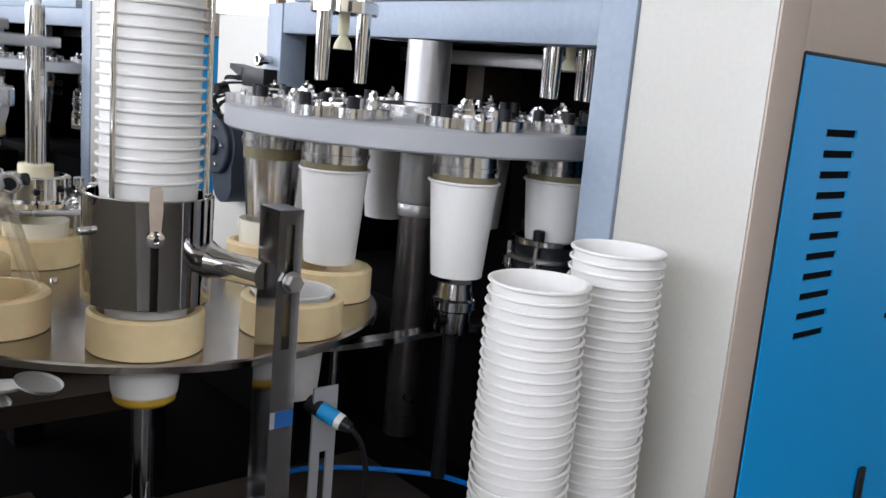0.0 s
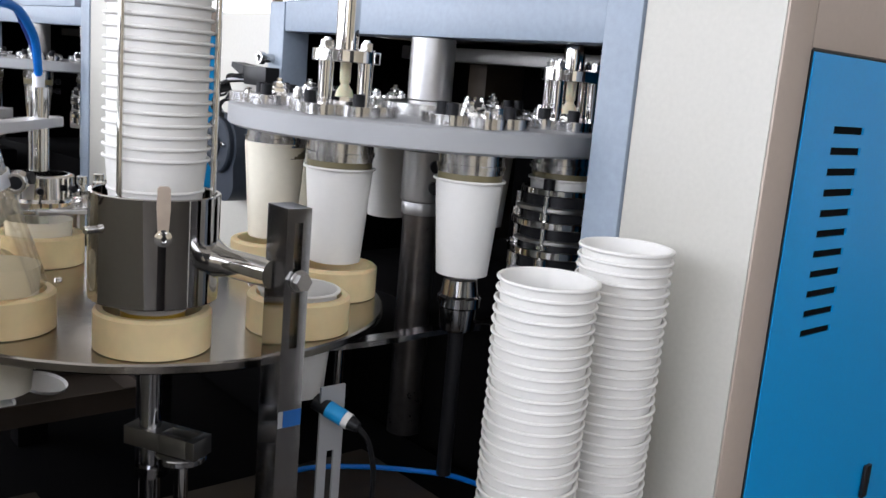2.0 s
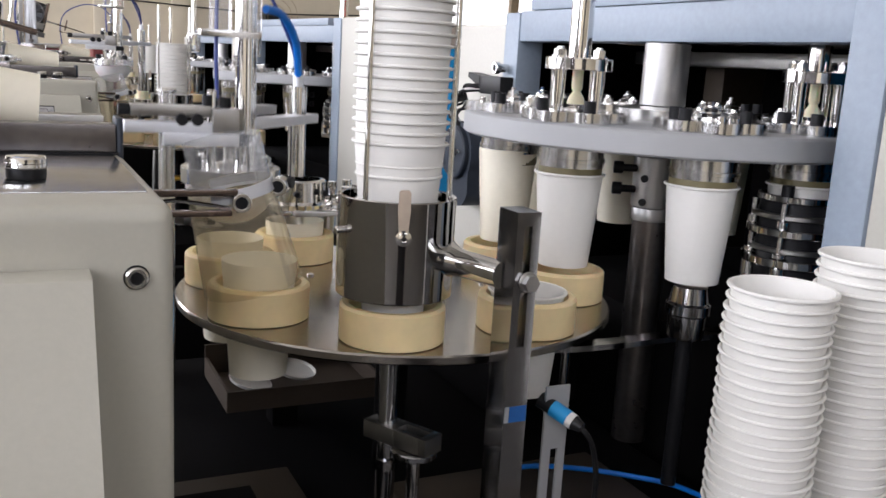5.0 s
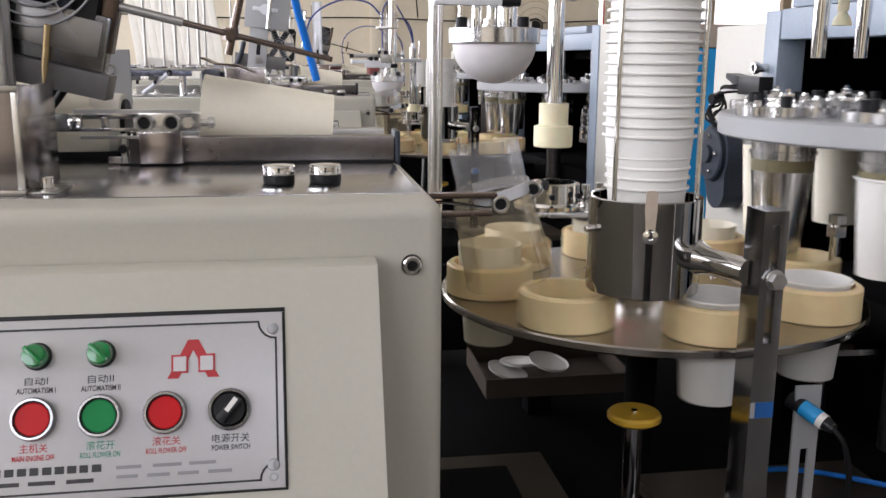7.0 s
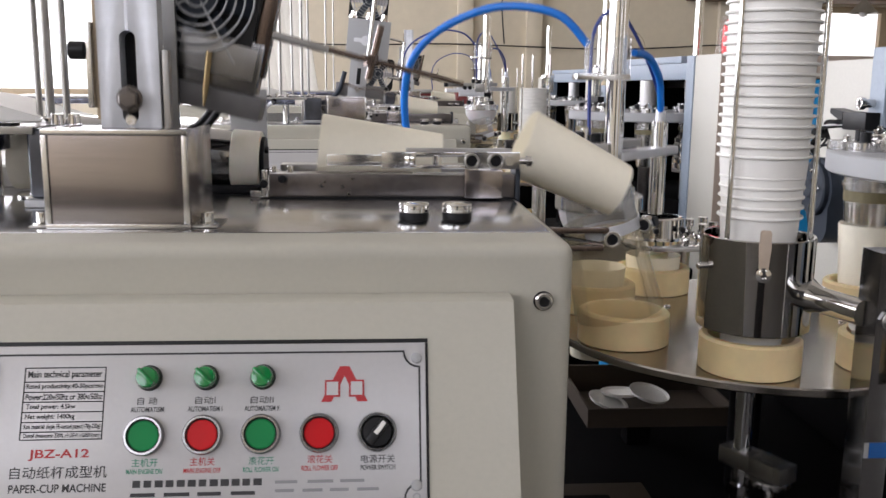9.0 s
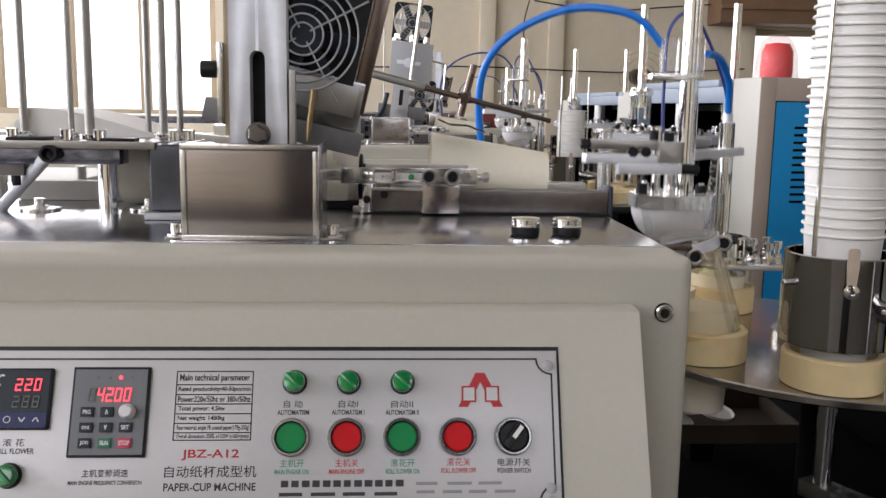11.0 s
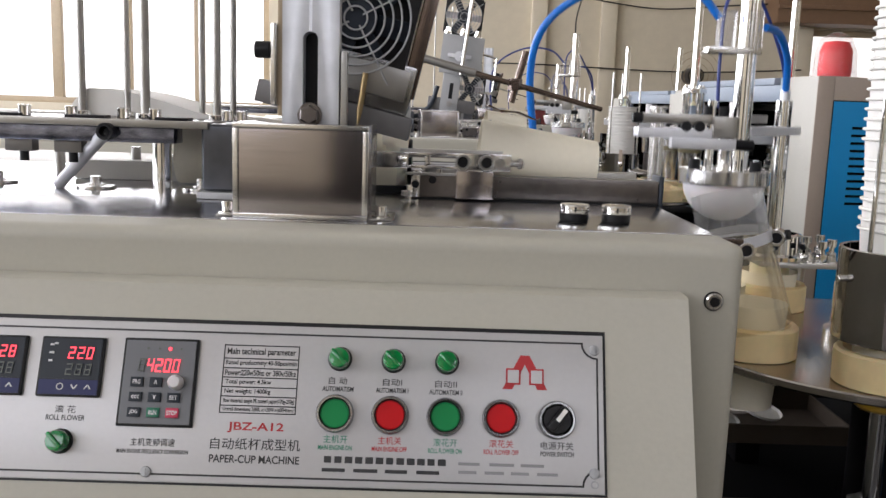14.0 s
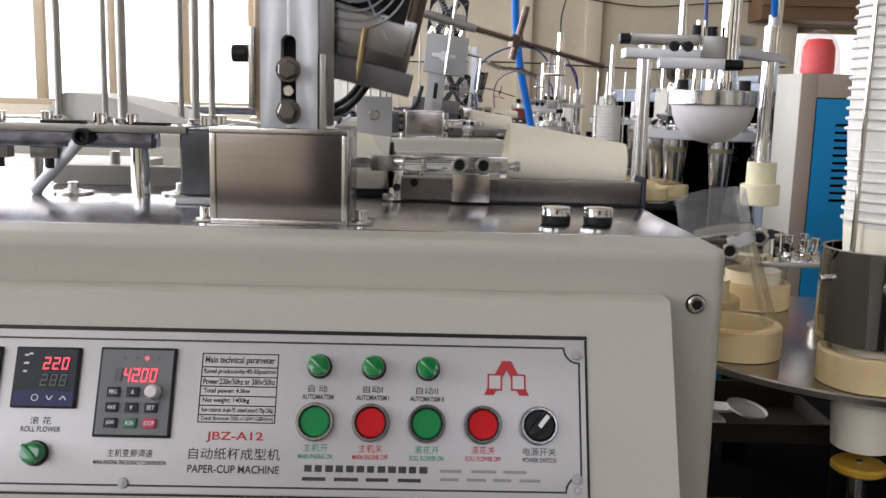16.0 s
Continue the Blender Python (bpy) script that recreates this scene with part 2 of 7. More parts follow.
def origin(ob):
    at = Vector((0, 0, 0))
    while ob:
        at += ob.location
        ob = ob.parent
    return at


def part(name, bm, material, parent, label=""):
    """Links a bmesh, built in the place's metres, as one mesh under a thing or a part."""
    bmesh.ops.recalc_face_normals(bm, faces=bm.faces)
    me = mesh_of(bm, name)
    me.transform(Matrix.Translation(-origin(parent)))
    me.materials.append(material)
    ob = new(name, me)
    ob.parent = parent
    return tagged(ob, label)


def shared(name, me, parent, m, label=""):
    """One more object on a mesh that is already built, at the pose m in the place."""
    ob = new(name, me)
    ob.parent = parent
    ob.matrix_basis = Matrix.Translation(-origin(parent)) @ m
    return tagged(ob, label)


def thing(name, at, label, category, group="", kind=""):
    ob = new(name)
    ob.location = at
    ob.empty_display_size = 0.02
    return tagged(ob, label, category, group, kind)


def structure(name, bm, material, label):
    me = mesh_of(bm, name)
    me.materials.append(material)
    return tagged(new(name, me), label, name.split("_")[0], "", "structure")


def box(bm, x, y, z, bevel=0.0, m=None, seg=2):
    c = [(a + b) / 2 for a, b in (x, y, z)]
    s = [abs(b - a) for a, b in (x, y, z)]
    mm = Matrix.LocRotScale(c, None, s)
    vs = bmesh.ops.create_cube(bm, size=1, matrix=(m @ mm) if m else mm)["verts"]
    if bevel:
        es = list({e for v in vs for e in v.link_edges})
        bmesh.ops.bevel(bm, geom=es, offset=bevel, segments=seg, affect="EDGES", profile=0.6)
    return bm


def lathe(bm, profile, at=(0, 0, 0), seg=32, m=None, start=0.0, sweep=2 * math.pi, loop=False):
    """Turns a profile of (radius, height) about a vertical axis through at; loop closes the profile on itself."""
    mm = m if m else Matrix.Translation(at)
    full = abs(sweep - 2 * math.pi) < 1e-6
    count = seg if full else seg + 1
    rows = []
    for r, z in profile:
        if r < 1e-6:
            rows.append([bm.verts.new(mm @ Vector((0, 0, z)))] * count)
        else:
            rows.append([bm.verts.new(mm @ Vector((r * math.cos(start + sweep * k / seg), r * math.sin(start + sweep * k / seg), z))) for k in range(count)])
    pairs = list(zip(rows, rows[1:])) + ([(rows[-1], rows[0])] if loop else [])
    for a, b in pairs:
        for k in range(seg):
            k2 = (k + 1) % count
            vs = []
            for v in (a[k], a[k2], b[k2], b[k]):
                if v not in vs:
                    vs.append(v)
            if len(vs) > 2:
                bm.faces.new(vs)
    return bm


def aim(p0, p1):
    """A pose at p0 whose z axis runs to p1."""
    d = Vector(p1) - Vector(p0)
    return Matrix.Translation(p0) @ d.to_track_quat("Z", "Y").to_matrix().to_4x4()


def cyl(bm, p0, p1, r0, r1=None, seg=20, chamfer=0.0):
    r1 = r0 if r1 is None else r1
    h = (Vector(p1) - Vector(p0)).length
    c = chamfer
    prof = [(0, 0), (r0 - c, 0), (r0, c), (r1, h - c), (r1 - c, h), (0, h)] if c else [(0, 0), (r0, 0), (r1, h), (0, h)]
    return lathe(bm, prof, seg=seg, m=aim(p0, p1))


def hexa(bm, p0, p1, r):
    return lathe(bm, [(0, 0), (r, 0), (r, (Vector(p1) - Vector(p0)).length), (0, (Vector(p1) - Vector(p0)).length)], seg=6, m=aim(p0, p1))


def tube(bm, p0, p1, r_out, r_in, seg=32, chamfer=0.001):
    h = (Vector(p1) - Vector(p0)).length
    c = chamfer
    return lathe(bm, [(r_in + c, 0), (r_out - c, 0), (r_out, c), (r_out, h - c), (r_out - c, h), (r_in + c, h), (r_in, h - c), (r_in, c)], seg=seg, m=aim(p0, p1), loop=True)


def smooth_path(pts, steps=8):
    """A rounded line through the points."""
    pts = [Vector(p) for p in pts]
    out = []
    for i in range(len(pts) - 1):
        a, b = pts[max(i - 1, 0)], pts[min(i + 2, len(pts) - 1)]
        p, q = pts[i], pts[i + 1]
        for k in range(steps):
            u = k / steps
            out.append(0.5 * (2 * p + (q - a) * u + (2 * a - 5 * p + 4 * q - b) * u * u + (3 * p - a - 3 * q + b) * u ** 3))
    return out + [pts[-1]]


def hose(bm, pts, r, seg=10, steps=8):
    line = smooth_path(pts, steps)
    rings, side = [], None
    for i, p in enumerate(line):
        d = (line[min(i + 1, len(line) - 1)] - line[max(i - 1, 0)]).normalized()
        side = d.orthogonal().normalized() if side is None else (side - d * side.dot(d)).normalized()
        up = d.cross(side)
        rings.append([bm.verts.new(p + r * (side * math.cos(2 * math.pi * k / seg) + up * math.sin(2 * math.pi * k / seg))) for k in range(seg)])
    for a, b in zip(rings, rings[1:]):
        for k in range(seg):
            bm.faces.new((a[k], a[(k + 1) % seg], b[(k + 1) % seg], b[k]))
    for end in (rings[0][::-1], rings[-1]):
        bm.faces.new(end)
    return bm


def prism(bm, outline, depth, m):
    """An outline in the pose's x and y, drawn out along its z."""
    lo = [bm.verts.new(m @ Vector((x, y, 0))) for x, y in outline]
    hi = [bm.verts.new(m @ Vector((x, y, depth))) for x, y in outline]
    bm.faces.new(lo[::-1])
    bm.faces.new(hi)
    for k in range(len(lo)):
        j = (k + 1) % len(lo)
        bm.faces.new((lo[k], lo[j], hi[j], hi[k]))
    return bm


def nb():
    return bmesh.new()


def ready(bm, name, material):
    bmesh.ops.recalc_face_normals(bm, faces=bm.faces)
    me = mesh_of(bm, name)
    me.materials.append(material)
    return me


def cap_screw_mesh(r, h, material):
    bm = nb()
    lathe(bm, [(0, 0), (r, 0), (r, h - 0.0006), (r - 0.0006, h), (r * 0.55, h), (r * 0.5, h - r * 0.7), (0, h - r * 0.7)], seg=14)
    return ready(bm, "cap_screw", material)


def hex_nut_mesh(r, h, material):
    bm = nb()
    lathe(bm, [(0, 0), (r * 1.35, 0), (r * 1.35, h * 0.18), (0, h * 0.18)], seg=16)
    lathe(bm, [(0, h * 0.18), (r, h * 0.18), (r, h * 0.75), (0, h * 0.75)], seg=6)
    lathe(bm, [(0, h * 0.75), (r * 0.55, h * 0.75), (r * 0.5, h), (0, h)], seg=12)
    return ready(bm, "hex_nut", material)


SCREW_BLACK = cap_screw_mesh(0.0080, 0.0140, BLACK_OX)
SCREW_CHROME = cap_screw_mesh(0.005, 0.007, CHROME)
NUT = hex_nut_mesh(0.0078, 0.0135, STEEL)

# ---- the hall ----
X0, X1, Y0, Y1, TOP = -6.2, 7.5, -5.8, 8.6, 4.6
structure("floor", box(nb(), (X0, X1), (Y0, Y1), (-0.1, 0)), CONCRETE, "dark worn concrete factory floor")
structure("ceiling", box(nb(), (X0 - 0.2, X1 + 0.2), (Y0 - 0.2, Y1 + 0.2), (TOP, TOP + 0.15)), CEILING, "pale painted factory ceiling")


def wall_with_openings(name, along, fixed, thick, a, b, holes, label, paint=WALL):
    """A wall along x or y with window holes (from, to, sill, head)."""
    bm = nb()

    def slab(u0, u1, z0, z1):
        if u1 - u0 > 1e-4 and z1 - z0 > 1e-4:
            if along == "x":
                box(bm, (u0, u1), (fixed, fixed + thick), (z0, z1))
            else:
                box(bm, (fixed, fixed + thick), (u0, u1), (z0, z1))
    at = a
    for u0, u1, z0, z1 in holes:
        slab(at, u0, 0, TOP)
        slab(u0, u1, 0, z0)
        slab(u0, u1, z1, TOP)
        at = u1
    slab(at, b, 0, TOP)
    return structure(name, bm, paint, label)


FAR_HOLES = [(-5.6, -1.98, 0.95, 3.1), (3.45, 6.9, 0.9, 1.93)]
SIDE_HOLES = [(-5.4, -3.2, 1.35, 3.45), (-2.9, -0.6, 1.35, 3.45), (-0.2, 2.2, 1.35, 3.45), (2.7, 5.1, 1.35, 3.45), (5.6, 8.0, 1.35, 3.45)]
# unseen front windows, cut to go with the fill lamps
FRONT_HOLES = [(-4.7, -1.7, 2.5, 4.2), (0.1, 3.1, 2.5, 4.2)]
wall_with_openings("wall_far", "x", Y1, 0.24, X0, X1, FAR_HOLES, "cream painted factory wall with tall windows")
# unseen opening added so that a bright stripe shows in the polished tube
REFLECTION_HOLE = [(-5.2, -4.0, 0.0, 2.6)]
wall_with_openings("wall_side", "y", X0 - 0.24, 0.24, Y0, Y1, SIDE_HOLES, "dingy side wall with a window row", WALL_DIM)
wall_with_openings("wall_front", "x", Y0 - 0.24, 0.24, X0, X1, FRONT_HOLES, "cream painted wall with two high windows")
wall_with_openings("wall_other", "y", X1, 0.24, Y0, Y1, REFLECTION_HOLE, "cream painted side wall with an opening added for a bright reflection")
# unseen block added behind the camera to put dark stripes into the reflections
bm = nb()
box(bm, (-0.34, 0.16), (-2.10, -1.70), (0.0, TOP - 0.001), 0.02)
structure("pillar", bm, REFLECTION_DARK, "unseen dark block added for reflections in the steel")
for x in (0.82, 1.52, 3.5):
    bm = nb()
    box(bm, (x - 0.16, x), (Y1 - 0.07, Y1 - 0.004), (0, TOP), 0.01)
    structure("trim", bm, WALL, "cream painted wall pilaster")
box_bm = nb()
box(box_bm, (X0, X1), (Y1 - 0.26, Y1 - 0.075), (3.2, 3.5), 0.01)
structure("trim", box_bm, WALL, "cream painted concrete wall beam")
bm = nb()
box(bm, (3.0, X1), (Y1 - 0.40, Y1 - 0.01), (1.95, 2.3), 0.012)
box(bm, (3.0, X1), (Y1 - 0.44, Y1 - 0.405), (2.08, 2.12), 0.004)
structure("trim", bm, BEAM_BROWN, "brown painted steel beam over the far windows")


def window(name, along, fixed, u0, u1, z0, z1, bars):
    """A window in its hole: frame bars and panes."""
    root = thing(name, ((u0 + u1) / 2, fixed, z0) if along == "x" else (fixed, (u0 + u1) / 2, z0), "tan framed window with bright daylight panes", "window", "", "structure")

    def bar(na, a0, a1, b0, b1, d=0.035, mt=WINDOW_FRAME):
        bm = nb()
        if along == "x":
            box(bm, (a0, a1), (fixed - d, fixed + d), (b0, b1), 0.004)
        else:
            box(bm, (fixed - d, fixed + d), (a0, a1), (b0, b1), 0.004)
        part(na, bm, mt, root)
    bar("window_sill", u0, u1, z0, z0 + 0.06, 0.06)
    bar("window_frame", u0, u1, z1 - 0.06, z1)
    step = (u1 - u0) / bars
    for k in range(bars + 1):
        w = 0.05 if k % 2 == 0 else 0.035
        c = min(max(u0 + k * step, u0 + w), u1 - w)
        bar("mullion", c - w, c + w, z0 + 0.06, z1 - 0.06)


for k, (u0, u1, z0, z1) in enumerate(FAR_HOLES):
    window("window_%d" % (k + 1), "x", Y1 + 0.1, u0, u1, z0, z1, 5 if k == 0 else 4)
for k, (u0, u1, z0, z1) in enumerate(SIDE_HOLES):
    window("window_%d" % (k + 3), "y", X0 - 0.1, u0, u1, z0, z1, 4)
# frames for the added front windows
for k, hole in enumerate(FRONT_HOLES):
    window("window_%d" % (k + 8), "x", Y0 - 0.1, *hole, 4)
bm = nb()
box(bm, (X0 - 0.5, X1), (Y1 + 1.0, Y1 + 1.05), (0, TOP + 1))
structure("backdrop", bm, DAYLIGHT, "bright white daylight outside the windows")
bm = nb()
box(bm, (X0 - 1.05, X0 - 1.0), (Y0, Y1), (0, TOP + 1))
structure("backdrop", bm, DAYLIGHT, "bright white daylight outside the windows")
# glowing sheet added behind that opening
bm = nb()
box(bm, (X1 + 1.0, X1 + 1.05), (Y0, 0.0), (0, TOP + 1))
structure("backdrop", bm, DAYLIGHT, "glowing sheet added outside the side opening")

# ---- the machine: every function builds one thing where it stands ----
TABLE_Z = 0.967
LEAN_A = radians(24)
PANEL = Matrix(((1, 0, 0, 0), (0, math.sin(LEAN_A), -math.cos(LEAN_A), -0.028), (0, math.cos(LEAN_A), math.sin(LEAN_A), 0.923), (0, 0, 0, 1)))
# in the panel's pose x runs along the cabinet, y up the slope, z out of it; points below are (u, down the slope)


def on_panel(u, v, h=0.0):
    return PANEL @ Matrix.Translation((u, -v, h))


def panel_box(u, v, h, bevel=0.0):
    return box(nb(), u, (-v[1], -v[0]), h, bevel, PANEL)


def text_mesh(words, u, v, width, height, material, parent, name="lettering", lift=0.0022):
    """Words with the built-in font, fitted to a width and height, lying on the panel around u, v (its middle)."""
    cu = bpy.data.curves.new("words", "FONT")
    cu.body, cu.size, cu.align_x, cu.align_y, cu.offset = words, 1, "CENTER", "CENTER", 0.02 if words.isascii() else 0.006
    ob = new("words", cu)
    me = bpy.data.meshes.new_from_object(ob.evaluated_get(bpy.context.evaluated_depsgraph_get()))
    bpy.data.objects.remove(ob)
    if not me.vertices:
        return None
    xs, ys = [p.co.x for p in me.vertices], [p.co.y for p in me.vertices]
    cx, cy, w, h = (max(xs) + min(xs)) / 2, (max(ys) + min(ys)) / 2, max(xs) - min(xs), max(ys) - min(ys)
    sx, sy = width / w, height / h
    me.transform(Matrix.Translation(-origin(parent)) @ on_panel(u, v, lift) @ Matrix.Diagonal((sx, sy, 1, 1)) @ Matrix.Translation((-cx, -cy, 0)))
    me.materials.clear()
    me.materials.append(material)
    ob = new(name, me)
    ob.parent = parent
    return ob


def bars_of(u0, u1, v, height, words, material, parent):
    """Print that stays unread: a row of short bars."""
    rnd = random.Random(int(u0 * 1e4) + words)
    bm = nb()
    u = u0
    step = (u1 - u0) / words
    for _ in range(words):
        w = step * rnd.uniform(0.68, 0.8)
        box(bm, (u, u + w), (-v - height / 2, -v + height / 2), (0.002, 0.0023), 0, PANEL)
        u += step
    return part("unread_print", bm, material, parent)


def arc_line(bm, pts, w, h0=0.002, h1=0.0023):
    """A thin printed line on the panel through points (u, v)."""
    for (u0, v0), (u1, v1) in zip(pts, pts[1:]):
        d = Vector((u1 - u0, -(v1 - v0)))
        m = PANEL @ Matrix.Translation((u0, -v0, 0)) @ Matrix.Rotation(math.atan2(d.y, d.x), 4, "Z")
        box(bm, (-w / 2, d.length + w / 2), (-w / 2, w / 2), (h0, h1), 0, m)


def seven_segment(bm_on, bm_off, digit, u, v, w, h):
    """One digit's bars, set into bm_on; unused bars go into bm_off where one is given."""
    on = {"0": "abcdef", "1": "bc", "2": "abged", "3": "abgcd", "4": "fgbc", "8": "abcdefg", "9": "abcdfg", " ": ""}[digit]
    t = w * 0.2
    spots = {"a": ((0, w), (0, t)), "d": ((0, w), (h - t, h)), "g": ((0, w), (h / 2 - t / 2, h / 2 + t / 2)), "f": ((0, t), (0, h / 2)), "e": ((0, t), (h / 2, h)), "b": ((w - t, w), (0, h / 2)), "c": ((w - t, w), (h / 2, h))}
    slant = PANEL @ Matrix.Translation((u, -v, 0)) @ Matrix(((1, 0.12, 0, 0), (0, 1, 0, 0), (0, 0, 1, 0), (0, 0, 0, 1)))
    for s, ((a, b), (c, d)) in spots.items():
        target = bm_on if s in on else bm_off
        if target:
            box(target, (a + t * 0.12, b - t * 0.12), (-d, -c), (0.0062, 0.0066), 0, slant)


def control_cabinet():
    root = thing("control_cabinet", (-0.6, 0.35, 0), "ivory painted machine cabinet with sloping control console and steel top", "cabinet")
    bm = nb()
    box(bm, (-1.6, 0.024), (0.0, 0.62), (0.0, TABLE_Z - 0.0008), 0.012, seg=4)
    part("body", bm, IVORY, root)
    bm = nb()
    # sloping console: profile in y and z, drawn out along x
    vend = 0.30
    sy, sz = math.sin(LEAN_A), math.cos(LEAN_A)
    prof = [(-0.002, 0.9275), (-0.022, 0.9275), (-0.0265, 0.926), (-0.0295, 0.921), (-0.028 - vend * sy, 0.923 - vend * sz), (-0.028 - vend * sy, 0.60), (-0.002, 0.50)]
    prism(bm, prof, 1.56, Matrix(((0, 0, 1, -1.588), (1, 0, 0, 0), (0, 1, 0, 0), (0, 0, 0, 1))))
    part("console", bm, IVORY, root)
    part("top_plate", box(nb(), (-1.59, 0.014), (0.052, 0.61), (TABLE_Z - 0.003, TABLE_Z + 0.0), 0.0004), TOP_STEEL, root, "dark oily steel table top")
    bm = nb()
    lathe(bm, [(0, 0), (0.0072, 0), (0.0072, 0.003), (0.006, 0.004), (0.0042, 0.004), (0.0036, 0.001), (0, 0.001)], seg=20, m=aim((0, -0.0002, 0.92), (0, -0.1, 0.92)))
    bolt = part("bolt", bm, STEEL, root)
    part("socket", cyl(nb(), (0, -0.0010, 0.92), (0, -0.0030, 0.92), 0.0037, seg=16), BLACK, bolt)
    part("washer", tube(nb(), (0, 0.0, 0.92), (0, -0.0012, 0.92), 0.0080, 0.0073, 24, 0.0002), BLACK_OX, bolt)
    # console plate; the black strips round it paint the shadow of its recess
    plate = part("panel_plate", panel_box((-0.86, -0.0960), (0.0275, 0.1455), (0.0, 0.002), 0.0006), PLATE_SILVER, root, "silver control panel with black printed border")
    for u, v in (((-0.862, -0.0940), (0.0243, 0.0273)), ((-0.862, -0.0940), (0.1457, 0.1473)), ((-0.0958, -0.0940), (0.0275, 0.1455))):
        part("gasket_strip", panel_box(u, v, (0.0002, 0.0010), 0), BLACK, root)
    bm = nb()
    t, b, r, k = 0.0340, 0.1400, -0.1005, 0.0115
    notch_t = [(r - k + k * (1 - math.cos(a)), t + k * math.sin(a)) for a in [i * math.pi / 10 for i in range(6)]]
    notch_b = [(u, t + b - v) for u, v in notch_t]
    arc_line(bm, [(-0.85, t)] + notch_t + notch_b[::-1] + [(-0.85, b)], 0.0014)
    part("border_line", bm, PRINT_BLACK, plate)
    for u, v in ((-0.1025, 0.039), (-0.1035, 0.1305), (-0.4335, 0.1385), (-0.766, 0.1385)):
        bm = nb()
        lathe(bm, [(0, 0.0018), (0.0042, 0.0018), (0.0036, 0.0036), (0, 0.0044)], seg=16, m=on_panel(u, v))
        box(bm, (-0.0026, 0.0026), (-0.0005, 0.0005), (0.0040, 0.0047), 0, on_panel(u, v))
        box(bm, (-0.0005, 0.0005), (-0.0026, 0.0026), (0.0040, 0.0047), 0, on_panel(u, v))
        part("screw", bm, ALU, plate)
    bm = nb()
    tube(bm, on_panel(-0.1035, 0.1385) @ Vector((0, 0, 0.0018)), on_panel(-0.1035, 0.1385) @ Vector((0, 0, 0.0026)), 0.003, 0.0018, 14, 0.0001)
    part("screw_hole", bm, ALU, plate)
    # push buttons
    rows = ((-0.2972, BTN_GREEN, "green"), (-0.2561, BTN_RED, "red"), (-0.2149, BTN_GREEN, "green"), (-0.1733, BTN_RED, "red"))
    for u, m, word in rows:
        bm = nb()
        lathe(bm, [(0.0142, 0.0018), (0.0142, 0.006), (0.0132, 0.0085), (0.0118, 0.0085), (0.0112, 0.0062), (0.0112, 0.0018)], seg=40, m=on_panel(u, 0.0925), loop=True)
        bez = part("push_button", bm, BEZEL, plate, "flat " + word + " push button in a chrome bezel")
        bm = nb()
        lathe(bm, [(0, 0.0068), (0.0100, 0.0068), (0.0108, 0.0062), (0.0108, 0.002), (0, 0.002)], seg=32, m=on_panel(u, 0.0925))
        part("button_cap", bm, m, bez)
        bm = nb()
        tube(bm, on_panel(u, 0.0925) @ Vector((0, 0, 0.005)), on_panel(u, 0.0925) @ Vector((0, 0, 0.0064)), 0.0114, 0.0107, 32, 0.0001)
        part("gasket", bm, BLACK, bez)
    u = -0.1316
    bm = nb()
    lathe(bm, [(0.0142, 0.0018), (0.0142, 0.006), (0.0132, 0.0085), (0.0118, 0.0085), (0.0112, 0.0062), (0.0112, 0.0018)], seg=40, m=on_panel(u, 0.0925), loop=True)
    bez = part("rotary_switch", bm, BEZEL, plate, "black rotary power switch with white pointer")
    bm = nb()
    lathe(bm, [(0, 0.009), (0.0100, 0.009), (0.0110, 0.0075), (0.0110, 0.002), (0, 0.002)], seg=32, m=on_panel(u, 0.0925))
    turn = on_panel(u, 0.0925) @ Matrix.Rotation(radians(-38), 4, "Z")
    box(bm, (-0.0035, 0.0035), (-0.0098, 0.0098), (0.009, 0.0175), 0.0016, turn)
    part("knob", bm, BLACK, bez)
    part("pointer", box(nb(), (-0.0016, 0.0016), (-0.002, 0.0085), (0.0176, 0.0181), 0, turn), PAPER, bez)
    for u, v in ((-0.2958, 0.0515), (-0.2552, 0.0517), (-0.2147, 0.0517), (-0.4985, 0.1185), (-0.634, 0.1185)):
        bm = nb()
        lathe(bm, [(0, 0.0018), (0.0092, 0.0018), (0.0092, 0.004), (0.0085, 0.0052), (0, 0.0052)], seg=28, m=on_panel(u, v))
        base = part("selector_lamp", bm, BLACK, plate, "small green selector switch with black base")
        turn = on_panel(u, v) @ Matrix.Rotation(radians(45), 4, "Z")
        bm = nb()
        lathe(bm, [(0, 0.0145), (0.0068, 0.0138), (0.0078, 0.012), (0.0080, 0.005), (0, 0.005)], seg=24, m=turn)
        box(bm, (-0.0017, 0.0017), (-0.0079, 0.0079), (0.0125, 0.0165), 0.0012, turn)
        part("knob", bm, LENS_GREEN, base)
